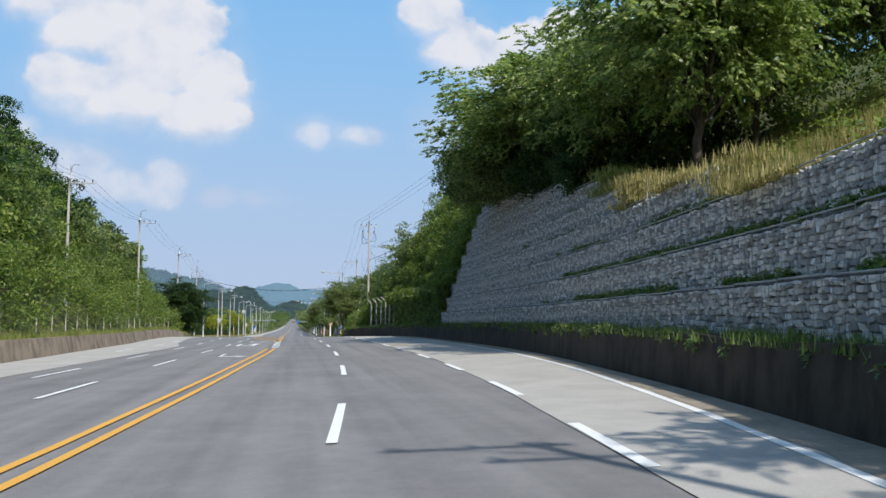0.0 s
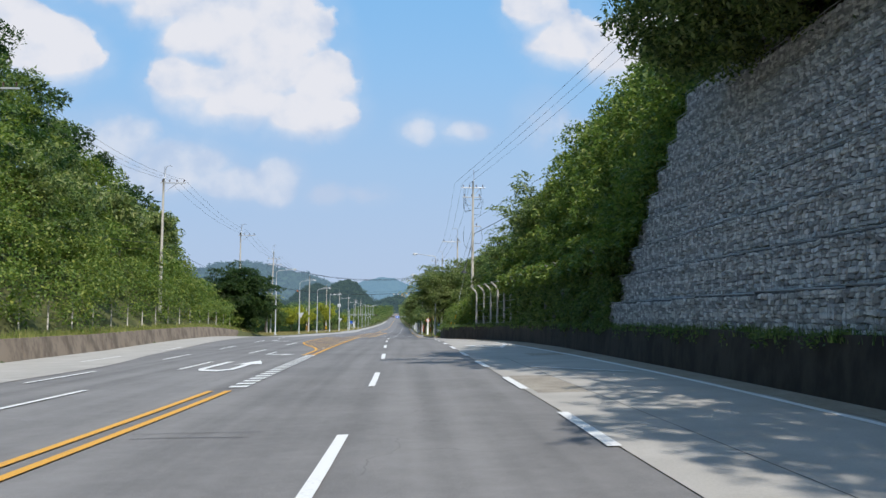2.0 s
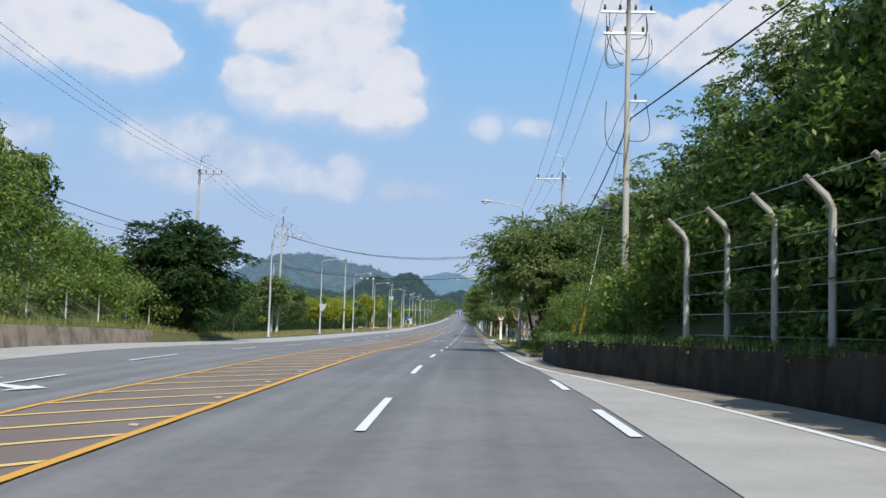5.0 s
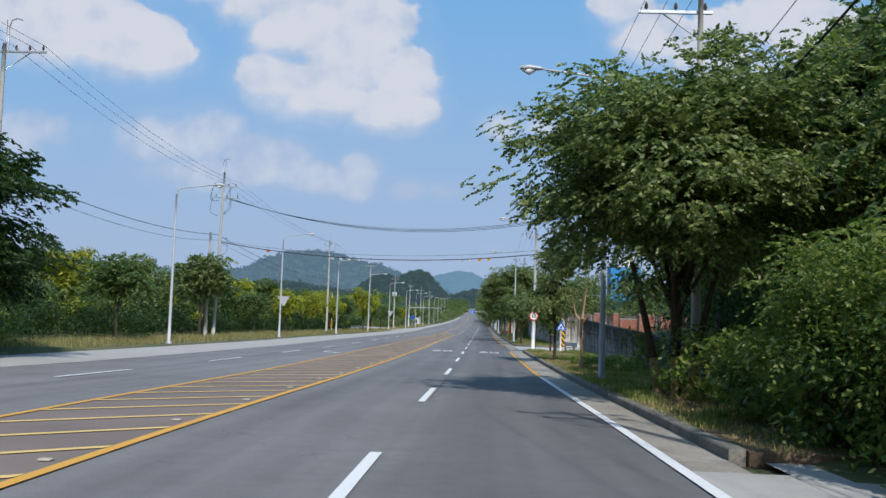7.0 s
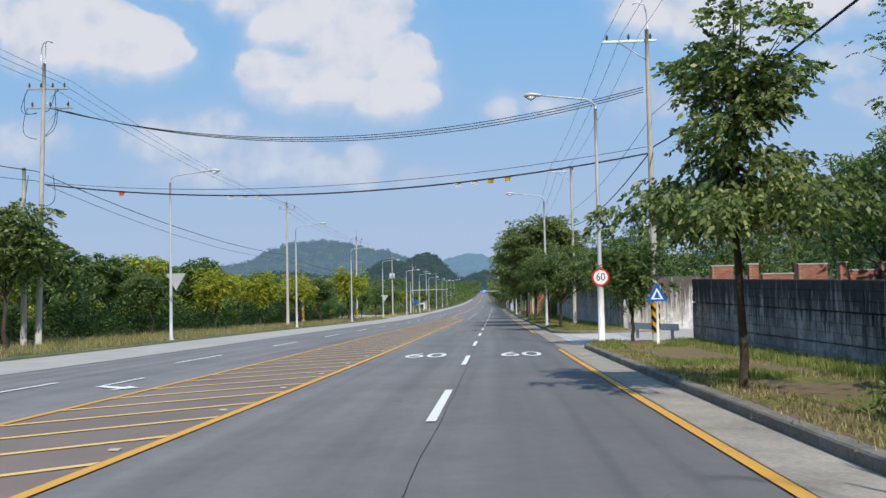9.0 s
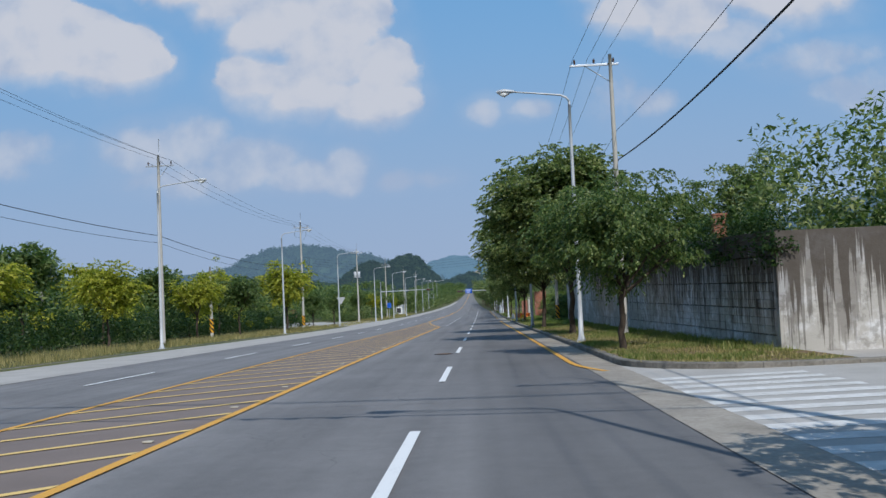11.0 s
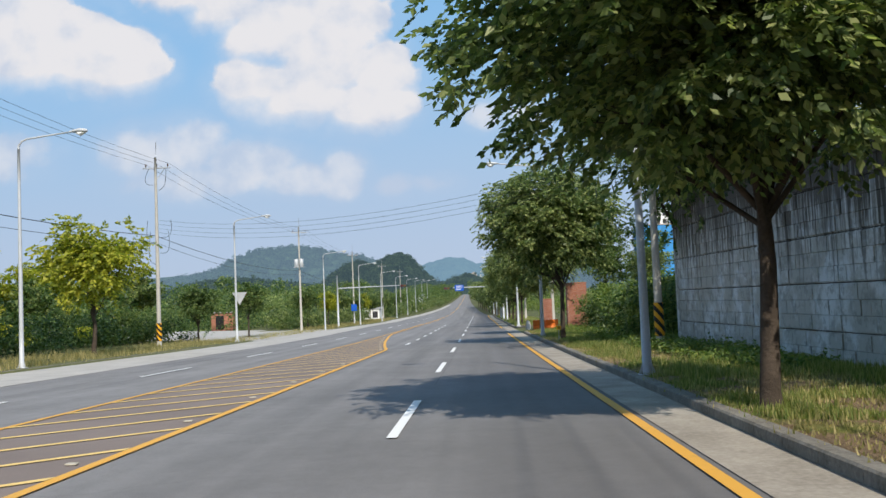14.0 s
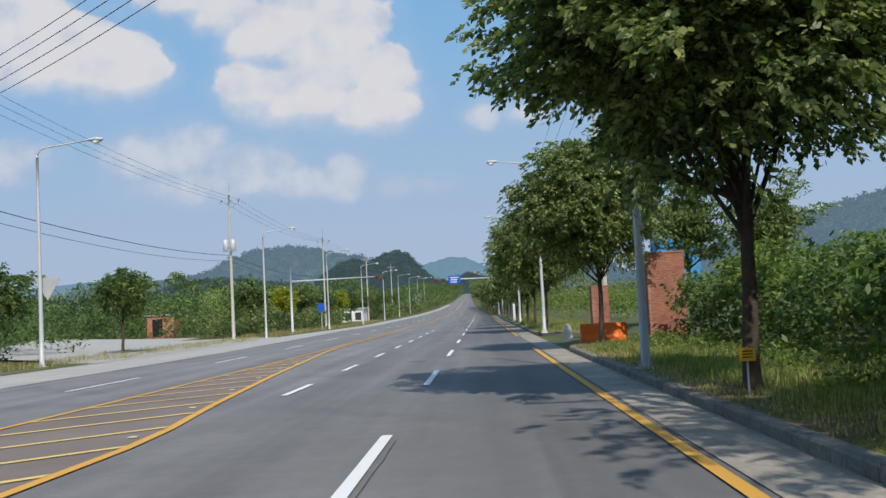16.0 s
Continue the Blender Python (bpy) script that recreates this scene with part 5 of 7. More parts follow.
thicket("wall_woods", scatter(305, 120, 12, 26, 199, 212, 0.8, 5.0, 0.9, 1.6), 0.26, 140, LEAF_ZELKOVA, "trees beyond the side road", 306, "woodland")
thicket("verge_shrubs", scatter(15, 160, 9.8, 20, 118, 170, 0.3, 2.5, 0.8, 1.5, lambda x, y: x - 1.06 > 0.42 * (y - 133) + 0.8), 0.22, 100, LEAF_DARK, "dark undergrowth behind the low wall", 16)
thicket("tree_shrubs", UNDER_TREE, 0.2, 150, LEAF_DARK, "dark shrubs below the broad tree at the end of the far wall", 402)
# thickets behind the far verge, clear of the side road
def left_ok(x, y):
    return not (-62 < x and abs((y - 314) - (-18 - x) * 1.35) < 15)


thicket("far_hedge", scatter(117, 430, -46, -27, 146, 330, 0.8, 3.7, 1.2, 2.2, left_ok), 0.36, 140, LEAF_MID, "young trees behind the far verge", 118, "woodland")
thicket("far_hedge", scatter(17, 600, -33, -24, 150, 296, 0.2, 2.0, 0.8, 1.5, left_ok), 0.22, 150, LEAF_DARK, "dense green shrubs behind the far verge", 18)
hr = np.random.default_rng(131)
for y in np.arange(150, 300, 5.5):
    x, yy, k = -27.5 - 7 * hr.random(), y + 3 * hr.random(), int(hr.integers(0, 3))
    if left_ok(x, yy):
        plant_tree(SMALL_FAR[k], x, yy, at_land(x, yy), 360 * hr.random(), ("green", "yellow-green", "dark green")[k] + " young tree in the scrub behind the far verge", hr.uniform(0.95, 1.5), group="trees behind the far verge")
thicket("far_hedge", scatter(119, 70, -36, -24.5, 165, 296, 1.0, 3.2, 0.5, 1.0, left_ok), 0.22, 130, LEAF_YELLOW, "light green young trees in the hedge behind the far verge", 120)
thicket("far_woods", scatter(19, 1000, -130, -38, 150, 560, 0.5, 5.6, 1.6, 3.4, left_ok), 0.6, 120, LEAF_MID, "young woodland behind the far verge", 20, "woodland")
thicket("far_woods", scatter(121, 300, -110, -46, 150, 420, 3.0, 7.0, 1.2, 2.6, left_ok), 0.5, 110, LEAF_DARK, "dark tree tops behind the far verge", 122, "woodland")
thicket("far_woods", scatter(21, 420, -70, -24, 335, 560, 0.3, 5.0, 1.2, 2.4, left_ok), 0.45, 95, LEAF_MID, "shrubs along the far verge in the distance", 22, "woodland")
thicket("far_hedge", [(narrowed(-20.8, q) - a, q, b, c) for q, a, b, c in draws(221, 560, (334, 700), (0, 6.5), (0.2, 2.8), (0.8, 1.5)) if not 404 < q < 432], 0.32, 120, LEAF_ZELKOVA, "dense shrubs close behind the far verge", 222)
thicket("far_hedge", scatter(223, 120, -41, -25.5, 336, 366, 0.4, 4.8, 1.0, 1.9, lambda x, y: x > -27 - 0.75 * (y - 336) and abs(x - 1.3 + (y - 251) * 0.373) > 5.5), 0.26, 190, LEAF_SLOPE, "tall bright green bushes beside the far side road", 224)
thicket("far_woods", scatter(225, 420, -125, -44, 400, 640, 2.0, 10.5, 2.0, 3.6, left_ok), 0.8, 110, LEAF_MID, "tall woodland behind the shrubs of the far verge", 226, "woodland")
thicket("far_woods", scatter(231, 190, -85, -44, 318, 372, 0.8, 6.0, 1.2, 2.4, lambda x, y: left_ok(x, y) and abs(x - 1.3 + (y - 251) * 0.373) > 5.5), 0.34, 150, LEAF_ZELKOVA, "young trees behind the far side road", 232, "woodland")
thicket("far_woods", scatter(233, 90, -34, -26, 288, 304, 0.3, 2.6, 0.7, 1.3, lambda x, y: y < 296 - (x + 26) * 0.4), 0.22, 140, LEAF_MID, "shrubs on the corner of the far side road", 234)
thicket("far_woods", [(narrowed(-21.5, q) - a, q, b, c) for q, a, b, c in draws(227, 420, (430, 740), (1, 26), (0.5, 6.0), (1.4, 2.8))], 0.5, 120, LEAF_MID, "trees beside the far rise of the road", 228, "woodland")
thicket("far_woods", [(narrowed(6.5, q) + a, q, b, c) for q, a, b, c in draws(229, 420, (430, 740), (0, 22), (0.5, 6.5), (1.2, 2.6))], 0.5, 120, LEAF_ZELKOVA, "trees beside the far rise on the near side", 230, "woodland")
thicket("near_woods", scatter(23, 480, 9.5, 60, 258, 520, 0.3, 2.6, 1.0, 2.2, lambda x, y: not (284 < y < 304 and x < 26)), 0.30, 110, LEAF_BRIGHT, "rank green vines and shrubs behind the near verge", 24)
thicket("near_woods", scatter(25, 200, 30, 120, 240, 560, 1.0, 4.5, 2.0, 3.5), 0.6, 90, LEAF_MID, "woodland behind the near verge", 26, "woodland")
thicket("wall_woods", scatter(27, 120, 14, 40, 196, 254, 0.5, 4.0, 1.2, 2.2), 0.34, 100, LEAF_DARK, "woodland behind the tall wall", 28, "woodland")
thicket("slope_shrubs", scatter(129, 130, 17, 34, 26, 46, 0.3, 3.5, 0.7, 1.5, lambda x, y: x > gab_x(y) + tiers(y) * 0.45 + 4.5), 0.2, 150, LEAF_BRIGHT, "bushes high on the slope above the stone wall", 130)
ledges = []
for q, k, a, c in draws(151, 230, (7, 44), (1, 8), (-0.08, 0.12), (0.12, 0.3)):
    if int(k) < tiers(q) and noise.noise(Vector((q * 0.25, int(k) * 3.7, 0))) > 0.0:
        x = gab_x(q) + 0.40 * int(k) + a
        ledges.append((x, q, surf(8.9, q) + 1.02 + 1.05 * int(k) - land(x, q), c))
thicket("ledge_weeds", ledges, 0.13, 70, LEAF_MID, "weeds that root between the courses of the stone wall", 152, "weeds")
thicket("step_shrubs", [(gab_x(q + a) + 0.42 * tiers(q + a) + b, q + a, 0.25 + c, e) for q in (18, 27, 32, 38, 47, 56) for a, b, c, e in draws(q, 12, (-2.4, 1.0), (-0.35, 0.7), (0.0, 0.75), (0.3, 0.6))], 0.2, 80, LEAF_MID, "weeds and vines over the steps in the top of the stone wall", 132)
thicket("slope_shrubs", scatter(29, 90, 9, 24, 6, 34, 0.2, 0.9, 0.4, 0.9, lambda x, y: x > gab_x(y) + tiers(y) * 0.45 + 0.5), 0.2, 70, LEAF_BRIGHT, "shrubs on the grassy slope above the stone wall", 30)


def tufts(name, spots, height, blades, mat, label, seed, spread=0.12):
    """Tufts of grass: narrow blades of three corners."""
    r = np.random.default_rng(seed)
    spots = np.asarray(spots, float)
    n = len(spots) * blades
    p = np.repeat(spots, blades, 0) + np.c_[r.normal(0, spread, (n, 2)), np.zeros(n)]
    yaw, out = r.uniform(0, 2 * np.pi, n), r.uniform(0.05, 0.7, n)
    h = height * r.uniform(0.4, 1.25, n) * np.repeat(r.uniform(0.5, 1.3, len(spots)), blades)
    d = np.c_[np.cos(yaw), np.sin(yaw), np.zeros(n)]
    sd = np.c_[-np.sin(yaw), np.cos(yaw), np.zeros(n)] * (0.012 + 0.008 * r.random((n, 1)))
    tip = p + d * (out * h * 0.8)[:, None] + np.c_[np.zeros((n, 2)), h]
    v = np.stack([p - sd, p + sd, tip], 1).reshape(-1, 3)
    f = np.arange(3 * n).reshape(n, 3)
    return tagged(new(name, fast_mesh(name, v, f, mat)), label, "grass", kind="stuff")


def spots_on(seed, n, x0, x1, y0, y1, z_of, patch=0.0, scale=0.5):
    r = np.random.default_rng(seed)
    out = []
    while len(out) < n:
        x, y = r.uniform(x0, x1), r.uniform(y0, y1)
        if patch and noise.noise(Vector((x * scale, y * scale, seed))) < patch:
            continue
        out.append((x, y, z_of(x, y)))
    return out


verge_z = lambda x, y: surf(x, y) + 0.15
tufts("verge_grass", [q for q in spots_on(1, 2800, 4.8, 9.3, 120, 178, verge_z, 0.2) if q[0] > verge_edge(q[1]) + 0.15 and (q[0] < 6.2 or q[0] > 7.9 or noise.noise(Vector((q[0] * 0.4, q[1] * 0.25, 5))) > 0.05)], 0.14, 20, GRASS, "green and dry grass on the near verge", 1)
tufts("verge_grass", [q for q in spots_on(2, 3400, 4.85, 9.1, 193, 283, verge_z, 0.22) if q[0] > verge_edge(q[1]) + 0.15], 0.12, 20, GRASS, "green and dry grass on the near verge beside the wall", 2)
tufts("verge_grass", [q for q in spots_on(61, 2800, 4.8, 9.2, 120, 178, verge_z, 0.0, 0.9) if q[0] > verge_edge(q[1]) + 0.05 and (q[0] < 5.7 or q[0] > 8.3 or noise.noise(Vector((q[0] * 0.4, q[1] * 0.25, 5))) > 0.12)], 0.085, 16, DRY_GRASS, "short half-dry grass on the trodden verge", 61, 0.16)
tufts("verge_grass", [q for q in spots_on(62, 4200, 4.8, 9.1, 193, 284, verge_z, 0.0, 0.9) if q[0] > verge_edge(q[1]) + 0.05], 0.09, 16, DRY_GRASS, "short half-dry grass on the verge beside the wall", 62, 0.16)
tufts("verge_grass", [q for q in spots_on(63, 2600, 8.0, 9.2, 140, 254, verge_z, -0.1, 0.6) if not 178 < q[1] < 197], 0.2, 18, GRASS, "rank green grass along the foot of the wall", 63, 0.14)
tufts("verge_grass", spots_on(3, 1500, 4.8, 9.5, 303, 400, verge_z, -0.1), 0.3, 14, GRASS, "grass on the near verge in the distance", 3)
tufts("verge_grass", spots_on(5, 2400, 5.4, 9.6, 236, 284, verge_z, -0.12, 0.35), 0.19, 20, GRASS, "rank sunlit weeds on the near verge", 5)
thicket("verge_weeds", scatter(94, 420, 6.6, 10.2, 238, 285, 0.12, 0.3, 0.2, 0.42, lambda x, y: abs(y - 271) > 4 or x > 7.5), 0.12, 60, LEAF_BRIGHT, "low broad-leaved weeds on the near verge", 95, "weeds")
thicket("wall_vines", [(x, q, 3.25 + 0.05 * (q - 197) + b, c) for x, q, b, c in draws(98, 420, (8.85, 9.75), (196.5, 222), (-0.75, 0.75), (0.18, 0.42))], 0.12, 55, LEAF_DARK, "dark vines that hang over the top of the tall wall", 99, "vines")
thicket("wall_vines", [(x, q, 4.2 + 0.045 * (q - 226) + b, c) for x, q, b, c in draws(198, 380, (8.75, 9.8), (226, 251), (-0.15, 1.1), (0.2, 0.45))], 0.12, 55, LEAF_DARK, "dark boughs and vines along the top of the tall wall", 199, "vines")
thicket("verge_weeds", [(x, q, b, c) for x, q, b, c in draws(298, 90, (5.7, 8.6), (145.5, 152.5), (0.2, 0.55), (0.14, 0.34))], 0.11, 60, LEAF_BRIGHT, "rank bright green weeds round the pruned tree", 299, "weeds")
step_spots = []
for y0, n in ((18.0, 3), (27.0, 4), (32.0, 5)):
    for a, b, c, d in draws(int(y0), 46, (-0.25, 1.0), (-1.3, 0.25), (0.0, 1.05), (0.14, 0.34)):
        x, q = gab_x(y0) + 0.45 * n + a, y0 + b
        step_spots.append((x, q, road_z(q) + 0.95 + 1.05 * n + c - land(x, q), d))
thicket("step_weeds", step_spots, 0.11, 55, LEAF_BRIGHT, "weeds that grow over the steps of the stone wall", 101, "weeds")
r4 = np.random.default_rng(44)
ledge = [(wall_r(q) + a, q, surf(wall_r(q), q) + 1.0) for q, a in zip(r4.uniform(2, 114, 1900), r4.uniform(0.1, 0.8, 1900))]
thicket("ledge_weeds", [(wall_r(q) + a, q, b, c) for q, a, b, c in draws(96, 420, (2, 116), (0.0, 0.7), (0.95, 1.2), (0.15, 0.34))], 0.11, 60, LEAF_MID, "weeds that hang over the low dark wall", 97, "weeds")
# Darker leaf green here stands in for the trees' shade on the ledge.
tufts("ledge_grass", ledge, 0.24, 18, LEAF_MID, "grass that hangs over the low dark wall", 45)
far_edge = [(wall_l(q) - a, q, land(wall_l(q) - a, q) - 0.02) for q, a in zip(r4.uniform(130, 420, 5200), r4.uniform(0.25, 5.5, 5200))]
tufts("far_grass", far_edge, 0.35, 13, DRY_GRASS, "tall half-dry grass on the far verge", 46, 0.2)
far_edge = [(wall_l(q) - a, q, land(wall_l(q) - a, q) - 0.02) for q, a in zip(r4.uniform(10, 134, 1300), r4.uniform(0.55, 1.6, 1300))]
tufts("bank_grass", far_edge, 0.4, 14, GRASS, "grass on top of the low far wall", 47, 0.2)
slope = [(gab_x(q) + 0.45 * tiers(q) + a, q, land(gab_x(q) + 0.45 * tiers(q) + a, q) - 0.05) for q, a in zip(r4.uniform(3, 34, 4200), r4.uniform(0.2, 14, 4200))]
tufts("slope_grass", slope, 0.6, 16, DRY_GRASS, "long dry grass on the slope above the stone wall", 48, 0.25)

tufts("slope_grass", [q for q in slope[::2] if noise.noise(Vector((q[0] * 0.5, q[1] * 0.5, 9))) > 0.0], 0.75, 16, GRASS, "long green grass between the dry blades of the slope", 49, 0.3)
thicket("slope_shrubs", [(x, q, b, c) for x, q, b, c in draws(611, 34, (10.4, 11.8), (12.4, 15.2), (0.1, 1.3), (0.3, 0.6))], 0.12, 120, LEAF_BRIGHT, "leafy green shrub on the brow of the stone wall", 612)
thicket("slope_shrubs", [(x, q, b, c) for x, q, b, c in draws(613, 16, (10.0, 10.9), (20.6, 22.4), (0.1, 0.8), (0.25, 0.45))], 0.12, 100, LEAF_YELLOW, "yellow-green shrub on the grassy brow", 614)

r5 = np.random.default_rng(55)
brow = []
for q, a, b in zip(r5.uniform(9, 33, 1500), r5.uniform(-0.25, 1.0, 1500), r5.uniform(0.0, 1.0, 1500)):
    n = tiers(q)
    if noise.noise(Vector((q * 0.3, 7.0, 0))) > 0.02:
        brow.append((gab_x(q) + 0.40 * (n - 1) + a, q, surf(8.9, q) + 0.98 + 1.05 * n - 0.12 * b))
tufts("brow_grass", brow, 0.30, 18, DRY_GRASS, "long grass that hangs over the brow of the stone wall", 56, 0.2)
for y0, n in ((18.0, 3), (27.0, 4), (32.0, 5)):
    mound = [(gab_x(y0) + 0.4 * (n - 1) + a, y0 + b, surf(8.9, y0) + 0.98 + 1.05 * n + c * 0.9) for a, b, c in draws(int(y0) + 400, 150, (-0.15, 1.2), (-1.6, 0.4), (0.0, 1.0))]
    tufts("mound_grass", mound, 0.32, 18, DRY_GRASS if n < 5 else GRASS, "tall grass mound over a step of the stone wall", int(y0) + 500, 0.2)
thicket("course_weeds", [(gab_x(q) + 0.40 * int(k) - 0.05 + a, q, surf(8.9, q) + 1.03 + 1.05 * int(k) - land(gab_x(q) + 0.40 * int(k) - 0.05 + a, q), c) for q, k, a, c in draws(511, 560, (6, 34), (1, 4), (-0.08, 0.2), (0.14, 0.32)) if noise.noise(Vector((q * 0.2, int(k) * 5.1, 3))) > -0.05 and int(k) < tiers(q)], 0.11, 70, LEAF_MID, "weeds along the lower ledges of the stone wall", 512, "weeds")

# ---- distant hills ----
def hill(name, cx, cy, peak, rx, ry, mat, label, seed, z0=-6.0, rough=0.12, n=48, trees=0.014, woods=0, tree_r=1.0):
    v, f = [], []
    for j in range(n + 1):
        for i in range(n + 1):
            a, b = (i / n - 0.5) * 2.4, (j / n - 0.5) * 2.4
            d = math.exp(-(a * a + b * b) * 1.6)
            k = noise.fractal(Vector((a * 2.2 + seed, b * 2.2, 0)), 0.8, 2.0, 5)
            fine = noise.noise(Vector((a * 40, b * 40, seed))) * trees
            z = (d * (1 + rough * k) + fine * d - 0.1 * math.hypot(a, b)) * (peak - z0) / 1.02 + z0
            v.append((cx + a * rx, cy + b * ry, z))
    for j in range(n):
        for i in range(n):
            q = j * (n + 1) + i
            f.append((q, q + 1, q + n + 2, q + n + 1))
    if woods:
        r = np.random.default_rng(seed + 500)
        vv = np.array(v)
        pick = vv[vv[:, 2] > z0 + 0.08 * (peak - z0)]
        pick = pick[pick[:, 1] < cy + 0.35 * ry]
        c = pick[r.integers(0, len(pick), woods)] + np.c_[r.normal(0, rx / n, woods), r.normal(0, ry / n, woods), r.uniform(-1.5, 2.0, woods)]
        rad = tree_r * r.uniform(1.6, 3.6, (woods, 1)) * np.array([1.0, 1.0, 0.9])
        lv, lf = leaf_verts(r, in_clumps(r, c, rad, 26), 1.7 * tree_r, slim=0.7, tri=True)
        tagged(new("backdrop_trees", fast_mesh("backdrop_trees", lv, lf, mat)), "far woodland that covers the hill", "woodland", kind="stuff")
    return tagged(mesh_ob(name, v, f, mat, smooth=True), label, "hill", kind="structure")


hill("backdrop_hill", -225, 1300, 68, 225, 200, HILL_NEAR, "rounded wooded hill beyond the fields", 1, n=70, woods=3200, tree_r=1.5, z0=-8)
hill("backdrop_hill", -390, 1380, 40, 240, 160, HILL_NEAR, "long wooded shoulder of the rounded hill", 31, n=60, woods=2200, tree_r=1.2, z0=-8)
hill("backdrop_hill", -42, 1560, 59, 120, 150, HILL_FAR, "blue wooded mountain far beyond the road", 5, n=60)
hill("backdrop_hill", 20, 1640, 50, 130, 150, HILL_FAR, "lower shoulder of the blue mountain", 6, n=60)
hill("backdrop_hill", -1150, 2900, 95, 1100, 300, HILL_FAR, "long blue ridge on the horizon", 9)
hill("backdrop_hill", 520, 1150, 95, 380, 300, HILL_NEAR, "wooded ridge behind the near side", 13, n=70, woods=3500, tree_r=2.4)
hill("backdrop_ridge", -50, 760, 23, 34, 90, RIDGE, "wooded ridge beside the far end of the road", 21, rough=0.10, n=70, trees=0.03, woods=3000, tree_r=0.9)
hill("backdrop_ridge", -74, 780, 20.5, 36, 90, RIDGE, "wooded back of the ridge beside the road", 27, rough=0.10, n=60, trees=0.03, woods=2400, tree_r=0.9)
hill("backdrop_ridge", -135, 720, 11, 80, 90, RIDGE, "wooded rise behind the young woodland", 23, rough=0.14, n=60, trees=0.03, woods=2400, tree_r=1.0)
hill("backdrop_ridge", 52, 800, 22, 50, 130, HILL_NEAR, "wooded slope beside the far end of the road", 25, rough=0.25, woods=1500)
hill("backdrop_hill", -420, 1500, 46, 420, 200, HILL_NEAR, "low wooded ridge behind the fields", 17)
SCAR = two_scale("bare_cut_earth", (0.22, 0.19, 0.155), (0.42, 0.36, 0.29), 0.2, 0.03, 1.0, relief=0.4, dist=0.5)
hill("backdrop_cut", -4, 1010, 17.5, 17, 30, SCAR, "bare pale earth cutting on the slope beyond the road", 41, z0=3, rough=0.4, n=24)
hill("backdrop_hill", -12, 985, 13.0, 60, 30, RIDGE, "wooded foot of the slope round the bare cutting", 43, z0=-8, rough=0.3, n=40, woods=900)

# ---- street furniture ----
def utility_pole(x, y, height, arms, label, transformer=0.0, stripes=False, lean=0.0, base=None, tip=True):
    """A tapered concrete pole with steel crossarms; arms: (height, from, to, number of insulators)."""
    p = empty("utility_pole", Matrix.Translation((x, y, (land(x, y) if base is None else base) - 0.05)) @ Matrix.Rotation(radians(lean), 4, "Y"), label, "utility pole", "utility poles")
    bm = bmesh.new()
    tube(bm, [(0, 0, height * k / 8) for k in range(9)], [0.165 - 0.085 * k / 8 for k in range(9)], 14)
    part("shaft", bm, POLE_CONC, p)
    if tip:
        bm = bmesh.new()
        tube(bm, [(0.06, 0, height - 0.5), (0.06, 0, height + 1.1)], 0.02, 6)
        part("earth_rod", bm, STEEL, p)
    for z, a, b, n in arms:
        bm = bmesh.new()
        box(bm, (a, 0.08, z - 0.045), (b, 0.17, z + 0.045), 0.008)
        arm = part("crossarm", bm, STEEL, p)
        bm = bmesh.new()
        far = a if abs(a) > abs(b) else b
        tube(bm, [(far * 0.62, 0.12, z - 0.03), (0.0, 0.13, z - 0.85)], 0.022, 6)
        part("brace", bm, STEEL, p)
        for k in range(n):
            q = a + (b - a) * ((k + 0.25) / (n - 0.5) if n > 1 else 0.5)
            bm = bmesh.new()
            for r0, z0, z1 in ((0.02, 0.04, 0.12), (0.06, 0.12, 0.17), (0.035, 0.17, 0.20), (0.055, 0.20, 0.25), (0.03, 0.25, 0.31)):
                tube(bm, [(q, 0.125, z + z0), (q, 0.125, z + z1)], r0, 8)
            part("insulator", bm, PORCELAIN, arm)
    if transformer:
        for dx in (-0.34, 0.34):
            bm = bmesh.new()
            tube(bm, [(dx, -0.35, transformer - 0.55), (dx, -0.35, transformer - 0.5), (dx, -0.35, transformer + 0.38), (dx, -0.35, transformer + 0.45)], [0.2, 0.25, 0.25, 0.12], 14)
            part("transformer", bm, PAINTED_STEEL, p)
        bm = bmesh.new()
        box(bm, (-0.7, -0.45, transformer - 0.66), (0.7, -0.25, transformer - 0.58), 0.01)
        part("bracket", bm, STEEL, p)
    if stripes:
        bm = bmesh.new()
        tube(bm, [(0, 0, 0.5), (0, 0, 1.75)], 0.185, 14, False)
        part("warning_sleeve", bm, STRIPE, p, "yellow and black striped sleeve")
    return p


def stripe_mat():
    m, t, p, co = surface("warning_stripes", 0.6, 0.0, 0.3)
    sx = t.nodes.new("ShaderNodeSeparateXYZ")
    t.links.new(co, sx.inputs[0])
    k = math_node(t, "FRACT", math_node(t, "ADD", math_node(t, "MULTIPLY", sx.outputs[2], 2.4), math_node(t, "MULTIPLY", sx.outputs[0], 3.0)))
    t.links.new(mix_col(t, math_node(t, "GREATER_THAN", k, 0.5), (0.02, 0.02, 0.02), (0.75, 0.38, 0.02)), p.inputs["Base Color"])
    return m


STRIPE = stripe_mat()
LEFT_POLES = [(-19.6, 33.0, 13.2), (-19.5, 72.0, 13.4), (-20.0, 106.0, 14.0), (-20.8, 146.0, 13.9), (-22.4, 183.7, 14.8), (-20.9, 230.8, 13.3), (-21.4, 280.0, 13.7), (-21.4, 329.0, 13.4), (-21.4, 376.0, 13.4), (-21.4, 424.0, 13.4), (-21.4, 472.0, 13.4)]
